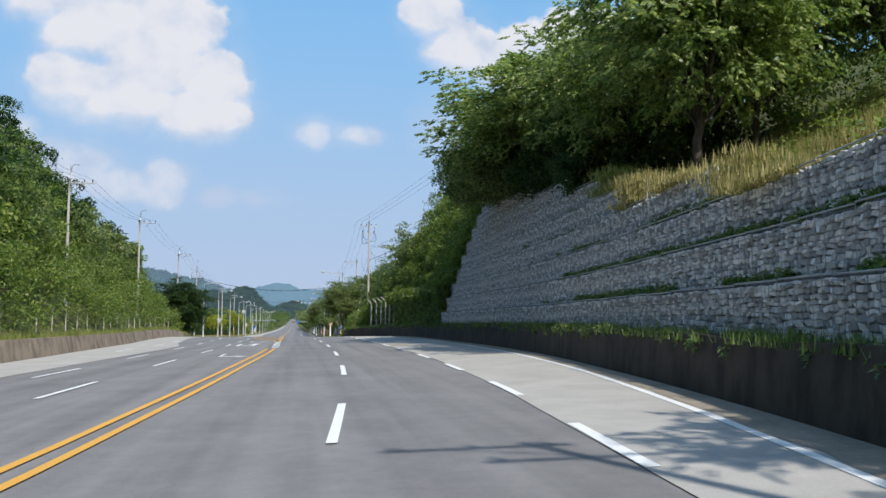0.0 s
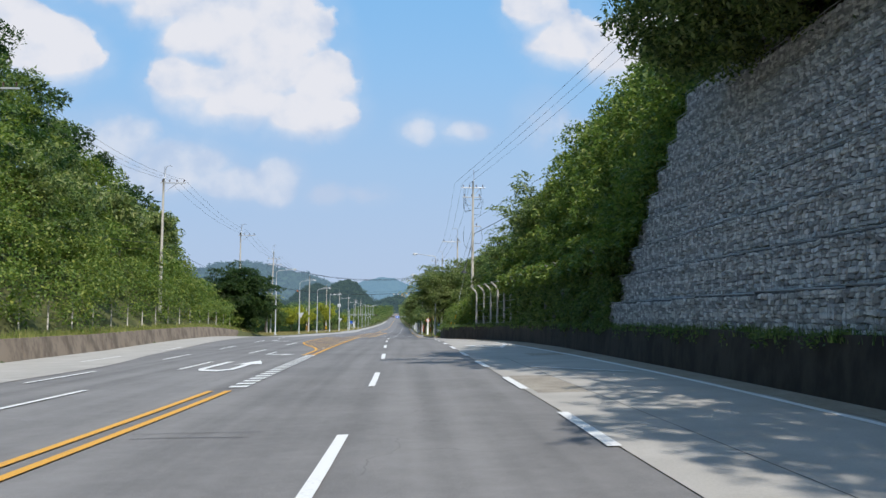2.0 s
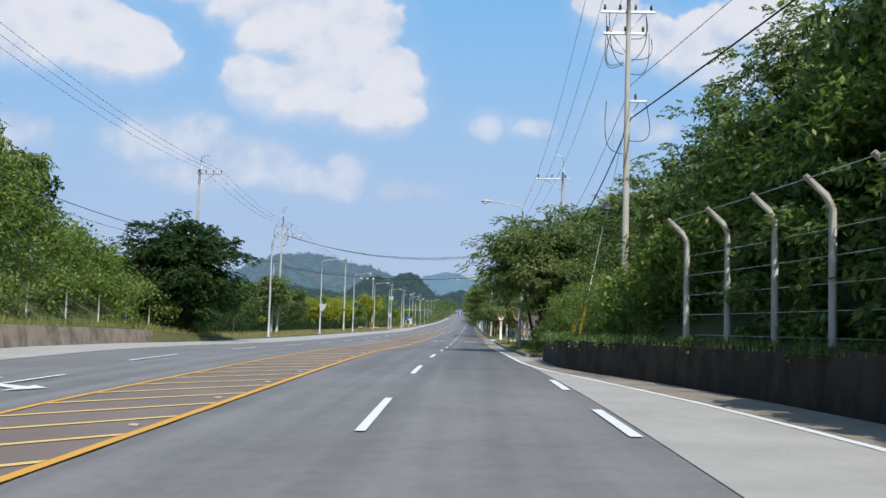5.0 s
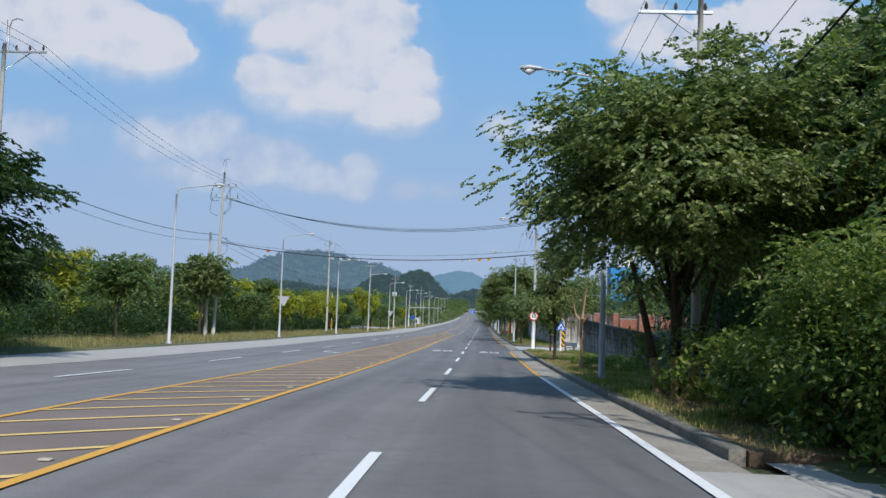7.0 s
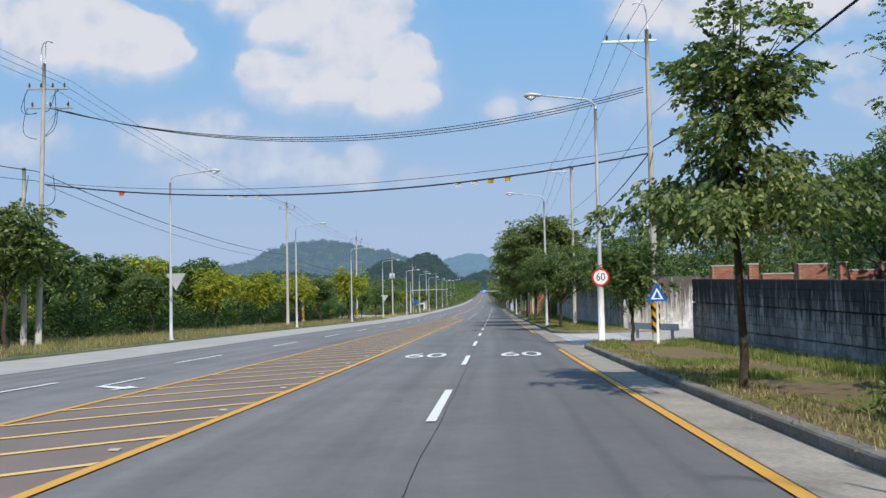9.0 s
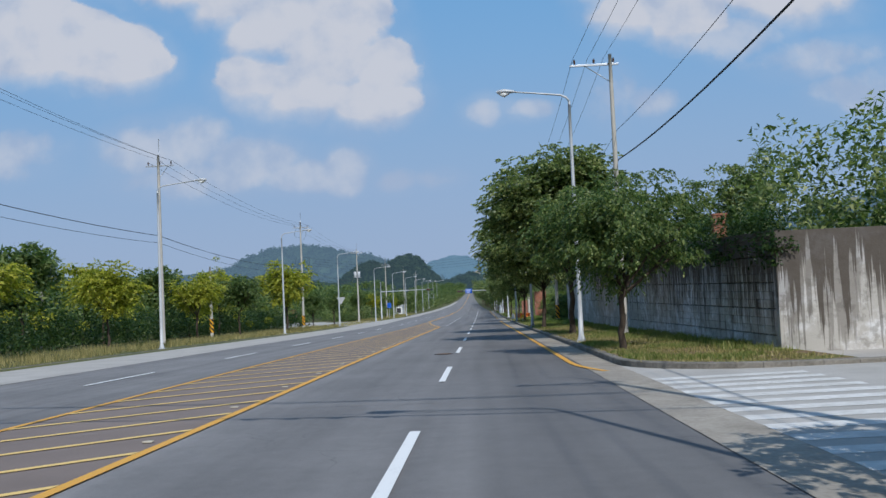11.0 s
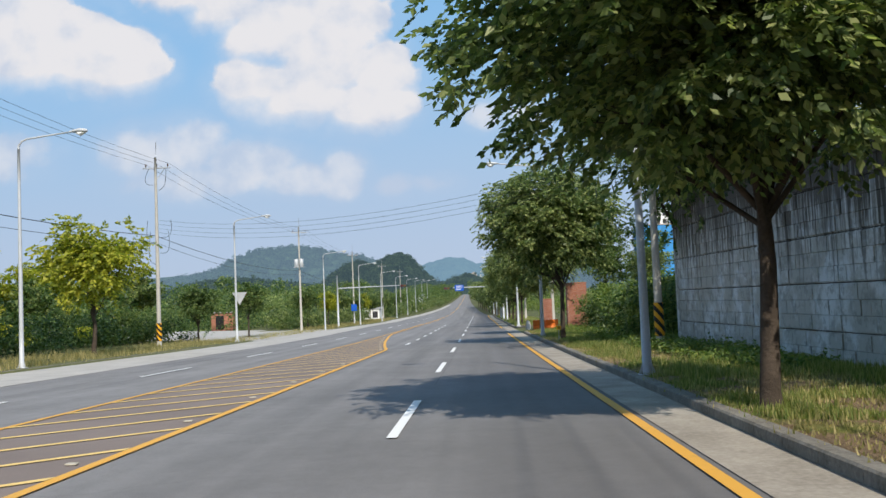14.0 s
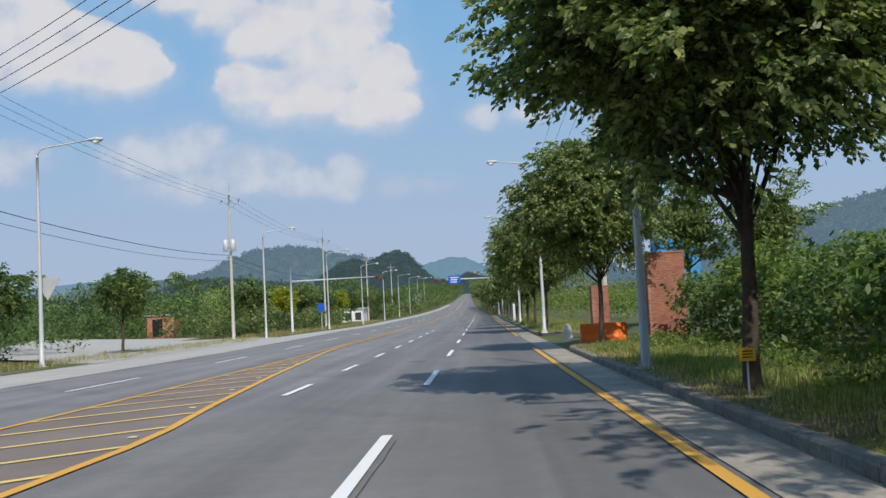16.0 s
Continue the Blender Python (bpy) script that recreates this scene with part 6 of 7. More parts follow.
RIGHT_POLES = [(19.0, 44.0, 18.9), (7.8, 111.2, 15.0), (7.8, 135.3, 12.3), (7.7, 177.5, 13.4), (7.6, 213.0, 13.4), (8.0, 252.5, 13.4), (7.8, 296.0, 13.0), (7.8, 340.0, 13.0)]
for k, (x, y, top) in enumerate(LEFT_POLES):
    hh = surf(wall_l(y), y) + top - land(x, y) + 0.05
    if y == 183.7:
        utility_pole(x, y, hh, [(hh - 1.3, -1.0, 1.2, 4), (hh - 2.3, -0.9, 1.5, 3)], "tall concrete utility pole with many crossarms and cable loops", lean=1.2, tip=True)
    elif k < 5:
        utility_pole(x, y, hh, [(hh - 0.35, -0.3, 1.9, 4)], "concrete utility pole with one crossarm towards the road on the bank")
    else:
        utility_pole(x, y, hh, [(hh - 0.75, -0.95, 1.05, 3)], "concrete utility pole on the far verge" + (" with two transformers" if y == 329.0 else ""), transformer=(hh - 4.6 if y == 329.0 else 0.0), stripes=(y in (280.0,)))
for k, (x, y, top) in enumerate(RIGHT_POLES):
    hh = road_z(y) + top - land(x, y) + 0.05
    if k == 1:
        utility_pole(x, y, hh, [(hh - 0.6, -1.1, 1.1, 4), (hh - 1.5, -1.0, 0.8, 3), (hh - 4.3, -0.1, 0.8, 1)], "tall concrete utility pole with cable loops beside the lay-by", transformer=0.0)
    else:
        utility_pole(x, y, hh, [(hh - 0.45, -1.9, 0.4, 3)], "concrete utility pole with one crossarm beside the near verge", stripes=(y in (252.5, 177.5)), tip=False)
for x, y, h in ((-23.0, 183.4, 9.2), (-24.5, 152.0, 5.0), (-31.0, 234.0, 5.5), (-23.6, 250.0, 6.5)):
    utility_pole(x, y, h, [], "short weathered service pole behind the far verge", tip=False, stripes=(h == 6.5))
prop = empty("leaning_pole", Matrix.Translation((-26.5, 150.5, land(-26.5, 150.5))) @ Matrix.Rotation(radians(24), 4, "Y"), "leaning wooden prop pole beside a service pole", "pole")
bm = bmesh.new()
tube(bm, [(0, 0, -0.1), (0, 0, 2.6), (0, 0, 5.4)], [0.1, 0.09, 0.07], 10)
part("shaft", bm, BARK_PALE, prop)


def sagging(a, b, sag, n=16):
    a, b = Vector(a), Vector(b)
    return [a.lerp(b, k / n) - Vector((0, 0, sag * 4 * (k / n) * (1 - k / n))) for k in range(n + 1)]


def cable(a, b, sag, r=0.0095, label="thin black overhead power cable between two poles", n=16):
    bm = bmesh.new()
    tube(bm, sagging(a, b, sag, n), r, 5, False)
    return tagged(part("overhead_cable", bm, RUBBER), label, "cable", "overhead cables")


def top_of(p, dx, drop):
    x, y, top = p
    z0 = surf(wall_l(y), y) if x < 0 else road_z(y)
    return (x + dx, y + 0.12, z0 + top - drop)


for p, q in zip(LEFT_POLES, LEFT_POLES[1:]):
    for dx in ((0.3, 1.1, 1.8) if p[1] < 186 else (-0.8, 0.1, 0.95)):
        da, db = (1.0 if e[1] == 183.7 else 0.05 if e[1] < 180 else 0.45 for e in (p, q))
        cable(top_of(p, dx, da), top_of(q, dx if q[1] < 186 else dx if dx < 1 else 0.95, db), 0.75)
    cable(top_of(p, -0.15, 5.6), top_of(q, -0.15, 5.6), 0.7, 0.022, "thick black telephone cable between two poles")
    cable(top_of(p, -0.15, 6.1), top_of(q, -0.15, 6.1), 0.8, 0.014)
for p, q in zip(RIGHT_POLES, RIGHT_POLES[1:]):
    for dx in (-1.75, -1.05, -0.3):
        cable(top_of(p, dx, 0.15), top_of(q, dx, 0.15), 0.55)
    cable(top_of(p, 0.18, 5.0), top_of(q, 0.18, 5.0), 0.6, 0.03, "thick black telephone cable bundle")
    cable(top_of(p, 0.18, 3.6), top_of(q, 0.18, 3.6), 0.5, 0.012)
# Out of view: placed so its arms throw their shadow on the near lanes.
utility_pole(6.3, -4.6, 11.0, [(10.6, -1.9, 0.4, 3), (9.6, -1.2, 1.2, 3)], "unseen concrete utility pole with two crossarms, added for their shadow", tip=False)
def pole_loops(p, y_off, drops, seed):
    """Slack black jumper loops that hang from the crossarms beside the shaft."""
    r = np.random.default_rng(seed)
    for d in drops:
        for sgn in (-1, 1):
            a = Vector(top_of(p, sgn * r.uniform(0.5, 1.0), d))
            b = Vector(top_of(p, sgn * 0.15, d + r.uniform(0.8, 2.4)))
            out = Vector((sgn * r.uniform(0.1, 0.5), r.uniform(-0.3, 0.1), -r.uniform(0.3, 0.7)))
            bm = bmesh.new()
            tube(bm, [a.lerp(b, k / 8) + out * math.sin(math.pi * k / 8) for k in range(9)], 0.016, 5, False)
            tagged(part("jumper_cable", bm, RUBBER), "slack black cable loop below the crossarm of a pole", "cable", "overhead cables")


pole_loops(RIGHT_POLES[1], 0, (0.55, 0.7, 1.5, 1.7, 4.3), 1)
pole_loops(LEFT_POLES[4], 0, (1.3, 1.5, 2.3, 5.8), 2)
pole_loops(LEFT_POLES[6], 0, (0.8, 4.5, 5.3), 3)
L5, R3, L8, R5 = LEFT_POLES[4], RIGHT_POLES[3], LEFT_POLES[6], RIGHT_POLES[5]
for d, dx in ((2.3, 0.4), (2.4, 0.9), (2.5, 1.4)):
    cable(top_of(L5, dx, d), top_of(R3, -0.2, d + 0.15), 1.85, 0.018, "black cable strung across the road", 24)
cable(top_of(L5, 0.3, 6.3), top_of(R3, -0.1, 5.3), 1.1, 0.035, "thick black cable bundle across the road", 24)
cable(top_of(L5, 0.3, 6.2), top_of(R3, -0.1, 5.0), 0.95, 0.012, "thin wire across the road hung with small warning flags", 24)
for k in range(4):
    cable(top_of(L8, 0.1, 4.5 + 0.3 * k), top_of(R5, -0.1 - 0.1 * k, 5.9 + 0.25 * k), 1.2, 0.007, "thin wire strung across the road", 24)
wire = sagging(top_of(L5, 0.3, 6.3), top_of(R3, -0.1, 5.3), 1.1, 40)
for k in (6, 14, 15, 16, 29, 30, 31, 32):
    bm = bmesh.new()
    v = [bm.verts.new(wire[k] + Vector(o)) for o in ((-0.16, 0, 0), (0.16, 0, 0), (0.11, 0.02, -0.2), (-0.11, 0.02, -0.2))]
    bm.faces.new(v)
    bmesh.ops.solidify(bm, geom=bm.faces[:], thickness=0.01)
    tagged(part("warning_flag", bm, ORANGE_PLASTIC if k == 6 else YELLOW_PLASTIC if k > 30 else SIGN_WHITE), ("orange" if k == 6 else "yellow" if k > 30 else "white") + " plastic flag hung on a wire over the road", "flag", "flags on the wire")
cable((-25.0, 152.0, land(-25, 152) + 4.8), top_of(LEFT_POLES[3], 0, 4.5), 0.4, 0.012)


def street_lamp(x, y, side, label, height=9.9, reach=2.4, base=None):
    """A tapered steel post with a bent arm and a cobra-head lantern; side: which way the arm reaches."""
    s = empty("street_lamp", Matrix.Translation((x, y, (land(x, y) if base is None else base) - 0.02)), label, "street lamp", "street lamps")
    bm = bmesh.new()
    tube(bm, [(0, 0, 0.02 + (height - 0.35) * k / 6) for k in range(7)], [0.105 - 0.048 * k / 6 for k in range(7)], 8)
    part("post", bm, PAINTED_STEEL, s)
    bm = bmesh.new()
    box(bm, (-0.2, -0.2, 0.0), (0.2, 0.2, 0.035), 0.006)
    for a in range(4):
        c, d = math.cos(a * math.pi / 2), math.sin(a * math.pi / 2)
        v = [bm.verts.new(q) for q in ((c * 0.095, d * 0.095, 0.3), (c * 0.19, d * 0.19, 0.035), (c * 0.095, d * 0.095, 0.035))]
        bm.faces.new(v)
    part("base_plate", bm, STEEL, s)
    bm = bmesh.new()
    pts = [(0, 0, height - 0.4), (0.0, 0, height - 0.2), (side * 0.12, 0, height - 0.02), (side * 0.35, 0, height + 0.08), (side * reach * 0.6, 0, height + 0.2), (side * reach, 0, height + 0.3)]
    tube(bm, pts, [0.055, 0.052, 0.048, 0.042, 0.036, 0.032], 8)
    part("arm", bm, PAINTED_STEEL, s)
    bm = bmesh.new()
    tube(bm, [(side * (reach - 0.05), 0, height + 0.30), (side * (reach + 0.12), 0, height + 0.33), (side * (reach + 0.42), 0, height + 0.36), (side * (reach + 0.68), 0, height + 0.33), (side * (reach + 0.74), 0, height + 0.32)], [0.05, 0.11, 0.165, 0.13, 0.03], 10)
    for v in bm.verts:
        v.co.z = height + 0.32 + (v.co.z - height - 0.32) * 0.62
    head = part("lantern", bm, PAINTED_STEEL, s, "rounded grey lantern")
    bm = bmesh.new()
    tube(bm, [(side * (reach + 0.22), 0, height + 0.27), (side * (reach + 0.42), 0, height + 0.225), (side * (reach + 0.64), 0, height + 0.27)], [0.05, 0.13, 0.05], 10)
    part("cover", bm, GLASS_LAMP, head, "pale glass cover")
    return s


for k, y in enumerate((161.7, 191.0, 223.5, 255.8, 288.5, 328.5, 361.0, 393.0, 425.0, 457.0, 489.0, 521.0, 553.0)):
    street_lamp(-18.25, y, 1, "grey steel street lamp with a curved arm on the far verge", 9.75, 2.3)
for y, x in ((137.0, 5.2), (176.4, 5.3), (207.5, 4.95), (238.8, 4.85), (270.5, 4.95), (302.0, 5.0), (333.0, 5.0), (364.0, 5.0), (396.0, 5.0), (428.0, 5.0), (460.0, 5.0), (492.0, 5.0)):
    street_lamp(x, y, -1, "grey steel street lamp with a curved arm on the near verge", 10.0, 2.2, base=road_z(y) + 0.16)
for k in (0, 1, 2, 3):
    x, y, top = LEFT_POLES[k + 1]
    s = empty("pole_lamp", Matrix.Translation(top_of(LEFT_POLES[k + 1], 0.1, 0.3)), "small curved lamp bracket on top of a utility pole", "lamp")
    bm = bmesh.new()
    tube(bm, [(0, 0, 0), (0, 0, 1.1), (0.1, 0, 1.4), (0.35, 0, 1.5), (0.6, 0, 1.42)], 0.03, 7)
    part("bracket", bm, STEEL, s)
for k in (2, 3):
    s = empty("pole_lamp", Matrix.Translation(top_of(RIGHT_POLES[k], 0.05, 0.5)), "small curved lamp bracket on top of a utility pole", "lamp")
    bm = bmesh.new()
    tube(bm, [(0, 0, 0), (0, 0, 1.2), (-0.1, 0, 1.6), (-0.35, 0, 1.75), (-0.6, 0, 1.65)], 0.03, 7)
    part("bracket", bm, STEEL, s)


def plate(bm, outline, y0, y1):
    """A flat plate with the given (x, z) outline between two depths."""
    a = [bm.verts.new((x, y0, z)) for x, z in outline]
    b = [bm.verts.new((x, y1, z)) for x, z in outline]
    bm.faces.new(a), bm.faces.new(b[::-1])
    for k in range(len(a)):
        j = (k + 1) % len(a)
        bm.faces.new((a[j], a[k], b[k], b[j]))


def ring(r, n=32):
    return [(r * math.cos(2 * math.pi * k / n), r * math.sin(2 * math.pi * k / n)) for k in range(n)]


def letters(name, text, size, m, mat, parent=None, stretch=(1, 1)):
    c = bpy.data.curves.new(name, "FONT")
    c.body, c.size, c.align_x, c.align_y, c.extrude = text, size, "CENTER", "CENTER", 0.002
    c.materials.append(mat)
    o = new(name, c)
    if parent:
        o.parent = parent
    o.matrix_local = m @ Matrix.Diagonal((stretch[0], stretch[1], 1, 1))
    return o


# speed limit sign on the lamp post
zs = road_z(176.4) + 2.85
sign = empty("speed_sign", Matrix.Translation((5.3, 176.25, zs)), "round speed limit sign with a red rim on a post", "road sign")
for nm, r, d, mat in (("rim", 0.36, 0.0, SIGN_RED), ("face", 0.285, -0.006, SIGN_WHITE)):
    bm = bmesh.new()
    plate(bm, ring(r), d - 0.02, d)
    part(nm, bm, mat, sign)
letters("number", "60", 0.40, pose(0, -0.032, 0, 90, 0, 0), SIGN_BLACK, sign, (0.95, 1.1))
bm = bmesh.new()
tube(bm, [(0, 0.15, -2.7), (0, 0.15, 0.42)], 0.135, 10)
part("white_sleeve", bm, SIGN_WHITE, sign, "white sleeve round the post")
# pedestrian crossing sign
zs = road_z(175.2) + 2.15
sign = empty("crossing_sign", Matrix.Translation((7.35, 175.2, zs)), "blue triangular crossing sign on a striped post", "road sign")
bm = bmesh.new()
plate(bm, [(-0.40, -0.33), (0.40, -0.33), (0, 0.40)], -0.02, 0)
part("plate", bm, SIGN_BLUE, sign)
bm = bmesh.new()
plate(bm, [(-0.25, -0.25), (0.25, -0.25), (0.0, 0.20)], -0.026, -0.0205)
part("pictogram", bm, SIGN_WHITE, sign, "white pictogram panel")
bm = bmesh.new()
plate(bm, [(-0.13, -0.2), (0.13, -0.2), (0.0, 0.08)], -0.03, -0.0265)
part("mark", bm, SIGN_BLUE, sign)
bm = bmesh.new()
tube(bm, [(0, 0.05, -2.05), (0, 0.05, 0.3)], 0.05, 10)
part("post", bm, SIGN_WHITE, sign)


def give_way(x, y, z, label):
    s = empty("give_way_sign", Matrix.Translation((x, y, z)) @ Matrix.Rotation(radians(180), 4, "Z"), label, "road sign")
    bm = bmesh.new()
    plate(bm, [(0, -0.55), (0.6, 0.48), (-0.6, 0.48)], -0.015, 0.0)
    part("plate", bm, SIGN_RED, s)
    bm = bmesh.new()
    plate(bm, [(0, -0.55), (-0.6, 0.48), (0.6, 0.48)], 0.004, 0.012)
    part("back", bm, SIGN_BACK, s, "bare grey metal back")


for y in (191.0, 288.5):
    give_way(-18.0, y + 0.16, surf(-18, y) + 3.6, "triangular sign seen from its bare grey back")
# warning plate
s = empty("marker_post", Matrix.Translation((5.3, 264.2, road_z(264.2) + 0.15)), "small orange marker plate on a thin post in the grass", "marker")
bm = bmesh.new()
tube(bm, [(0, 0, -0.1), (0, 0, 0.72)], 0.018, 6)
part("post", bm, STEEL, s)
bm = bmesh.new()
box(bm, (-0.12, -0.025, 0.5), (0.12, -0.01, 0.70), 0.004)
pl = part("plate", bm, YELLOW_PLASTIC, s, "orange plate with unreadable lines")
for k in range(3):
    bm = bmesh.new()
    box(bm, (-0.08, -0.029, 0.55 + k * 0.045), (0.08, -0.0255, 0.565 + k * 0.045))
    part("line", bm, SIGN_BLACK, pl)

# plastic barriers, stone and gate pillar at the side entrance
for k, x in enumerate((5.95, 6.95)):
    b = empty("water_barrier", pose(x, 287.6 + 0.15 * k, land(x, 287.6) + 0.02, 0, 0, 6 * k), "orange plastic water-filled barrier at the entrance", "barrier", "barriers at the entrance")
    bm = bmesh.new()
    prof = [(-0.24, 0.0), (0.24, 0.0), (0.24, 0.18), (0.13, 0.34), (0.10, 0.78), (-0.10, 0.78), (-0.13, 0.34), (-0.24, 0.18)]
    a = [bm.verts.new((-0.48, q, z)) for q, z in prof]
    c = [bm.verts.new((0.48, q, z)) for q, z in prof]
    bm.faces.new(a[::-1]), bm.faces.new(c)
    for i in range(8):
        bm.faces.new((a[i], a[(i + 1) % 8], c[(i + 1) % 8], c[i]))
    bmesh.ops.bevel(bm, geom=bm.edges[:], offset=0.02, segments=2, affect="EDGES")
    part("body", bm, ORANGE_PLASTIC, b)
    for dx in (-0.25, 0.25):
        bm = bmesh.new()
        tube(bm, [(dx, 0, 0.77), (dx, 0, 0.81)], 0.05, 10)
        part("filler_cap", bm, SIGN_WHITE, b)
bm = bmesh.new()
prof = [(-0.22, 0.0), (0.24, 0.0), (0.20, 0.45), (0.12, 0.72), (-0.10, 0.76), (-0.19, 0.5)]
plate(bm, prof, -0.1, 0.12)
bmesh.ops.bevel(bm, geom=bm.edges[:], offset=0.03, segments=2, affect="EDGES")
st = tagged(part("marker_stone", bm, WHITE_WALL), "pale upright marker stone beside the entrance", "stone")
st.location = (5.3, 291.4, land(5.3, 291.4))


def brick_block(name, m, w, d, h, label, category, ragged=False, kind=""):
    """A block of masonry, its bricks laid course by course round a mortar core."""
    b = empty(name, m, label, category, kind=kind)
    bm = bmesh.new()
    box(bm, (-w / 2 + 0.012, -d / 2 + 0.012, -0.1), (w / 2 - 0.012, d / 2 - 0.012, h - 0.01))
    part("core", bm, MORTAR, b)
    bm = bmesh.new()
    z, course = 0.0, 0
    while z < h - 0.03:
        for face in range(4):
            length = w if face % 2 == 0 else d
            off = (d if face % 2 == 0 else w) / 2
            x = -length / 2 + (0.1 if course % 2 else 0.0)
            while x < length / 2 - 0.05:
                x1 = min(x + 0.19, length / 2)
                r = bmesh.ops.create_cube(bm, size=1.0)
                for v in r["verts"]:
                    q = Vector(((x + x1) / 2 + v.co.x * (x1 - x), -off + 0.03 + v.co.y * 0.065, z + 0.0285 + v.co.z * 0.057))
                    v.co = Matrix.Rotation(face * math.pi / 2, 3, "Z") @ q
                x += 0.2
        z += 0.067
        course += 1
    part("brickwork", bm, BRICK, b)
    bm = bmesh.new()
    box(bm, (-w / 2 - 0.03, -d / 2 - 0.03, h), (w / 2 + 0.03, d / 2 + 0.03, h + 0.06), 0.01)
    part("coping", bm, BRICK if not ragged else MORTAR, b)
    return b


brick_block("gate_pillar", pose(8.75, 286.0, road_z(286) + 0.1), 1.5, 0.9, 3.5, "massive red brick gate pillar among bushes", "gate pillar")
brick_block("gate_pillar", pose(7.0, 292.5, road_z(292) + 0.1), 0.8, 0.8, 2.4, "red brick gate pillar beside the entrance", "gate pillar")
BRICK_FOOT, BRICK_TOP = -1.55, 0.14
for x0, x1, drop, lab in ((10.2, 11.1, 0.0, "pier"), (11.75, 12.15, -0.05, "pier"), (13.8, 15.0, 0.0, "pier"), (15.5, 15.8, -0.05, "pier"), (17.2, 18.3, 0.0, "pier"), (20.0, 21.0, 0.02, "pier"),
                          (12.3, 13.6, 0.38, "wall"), (15.9, 17.0, 0.3, "wall"), (18.5, 19.9, 0.36, "wall")):
    brick_block("brick_" + lab, pose((x0 + x1) / 2, 178.1, BRICK_FOOT), x1 - x0, 0.24, BRICK_TOP - drop - BRICK_FOOT, "sunlit red brick pier on the wall along the side road" if lab == "pier" else "low broken red brick wall between two piers", "brick " + lab, True)
for x in (11.35, 13.7, 17.1):
    bm = bmesh.new()
    box(bm, (x - 0.1, 177.95, BRICK_FOOT), (x + 0.1, 178.2, BRICK_TOP + 0.05), 0.015)
    tagged(part("concrete_post", bm, WALL_DARK), "dark weathered concrete post between brick piers", "post", "posts of the brick wall")
for y in (203.5, 216.5, 229.8, 242.0):
    z = road_z(y) + 3.55 + (y - 198) * 0.043
    brick_block("brick_pier", pose(9.55, y, z), 0.45, 0.45, 0.8, "small red brick pier on top of the tall wall", "brick pier")

# ---- long walls behind the near verge ----
def tall_wall(y0, y1, x, top0, top1, label, step=3.0, mat=None, courses=5):
    """Rows of precast panels with open joints; each panel has a rough face of small blocks."""
    w = empty("wall_right", pose(0, 0, 0), label, "wall", kind="structure")
    r = np.random.default_rng(int(y0))
    y = y0
    while y < y1 - 0.1:
        e = min(y + step, y1)
        for row in range(courses):
            def at(q, k):
                foot, top = road_z(q) - 0.2, top0 + (top1 - top0) * (q - y0) / (y1 - y0)
                return foot + (top - foot) * k
            ka, kb = row / courses, (row + 1) / courses
            a, b = y + 0.008, e - 0.008
            jog = float(r.uniform(0.0, 0.02))
            v, f = [], []
            for xx in (x + 0.02 + jog, x + 0.3):
                v += [(xx, a, at(a, ka) + 0.012), (xx, b, at(b, ka) + 0.012), (xx, b, at(b, kb) - 0.012), (xx, a, at(a, kb) - 0.012)]
            f += [(3, 2, 1, 0), (4, 5, 6, 7), (7, 6, 2, 3), (4, 7, 3, 0), (2, 6, 5, 1), (1, 5, 4, 0)]
            for c in range(3):
                edges = np.cumsum(np.r_[0.0, r.uniform(0.6, 1.5, int(r.integers(4, 9)))])
                edges = a + (b - a) * edges / edges[-1]
                for p, q in zip(edges, edges[1:]):
                    n = len(v)
                    out = x + jog - float(r.uniform(-0.006, 0.022))
                    lo, hi = ka + (kb - ka) * (0.03 + 0.94 * c / 3), ka + (kb - ka) * (0.03 + 0.94 * (c + 1) / 3)
                    for xx, g, h in ((x + 0.021 + jog, 0.001, 0.001), (out, 0.007, 0.007)):
                        v += [(xx, p + g, at(p, lo) + h), (xx, q - g, at(q, lo) + h), (xx, q - g, at(q, hi) - h), (xx, p + g, at(p, hi) - h)]
                    f += [(n + 7, n + 6, n + 5, n + 4)] + [(n + 4 + (k + 1) % 4, n + (k + 1) % 4, n + k, n + 4 + k)[::-1] for k in range(4)]
            mesh_ob("wall_panel", v, f, mat or WALL_GREY, w)
        # Dark sheet added behind the open joints to stop daylight leaking through.
        core = [(xx, q, at(q, k)) for xx in (x + 0.12, x + 0.27) for q, k in ((y, 0.01), (e, 0.01), (e, 0.99), (y, 0.99))]
        mesh_ob("joint_backing", core, [(3, 2, 1, 0), (4, 5, 6, 7), (7, 6, 2, 3)], WALL_DARK, w)
        y = e
    return w


tall_wall(122, 178, 9.35, -1.0, -0.35, "low streaked grey concrete wall behind the verge", mat=WALL_LOW, courses=3)
tall_wall(197, 254.5, 9.15, 0.0, 1.15, "tall stained concrete wall with dark water streaks")
for y, x0, x1, top in ((178.1, 9.4, 24, BRICK_FOOT), (196.9, 9.2, 24, -0.05), (254.6, 9.2, 16, 1.1)):
    bm = bmesh.new()
    box(bm, (x0, y - 0.15, road_z(y) - 0.2), (x1, y + 0.15, top), 0.01)
    tagged(part("wall_return", bm, WALL_GREY), "pale end of a concrete wall along the side road", "wall", kind="structure")
fan_l = spline([(290, 0.0), (293, 2.5), (298, 5.0), (305, 12.0), (318, 22.0), (335, 30.0), (360, 42.0), (400, 62.0)])
fan_r = spline([(290, 0.0), (330, 0.0), (334, 2.0), (342, 8.0), (360, 24.0), (400, 54.0)])
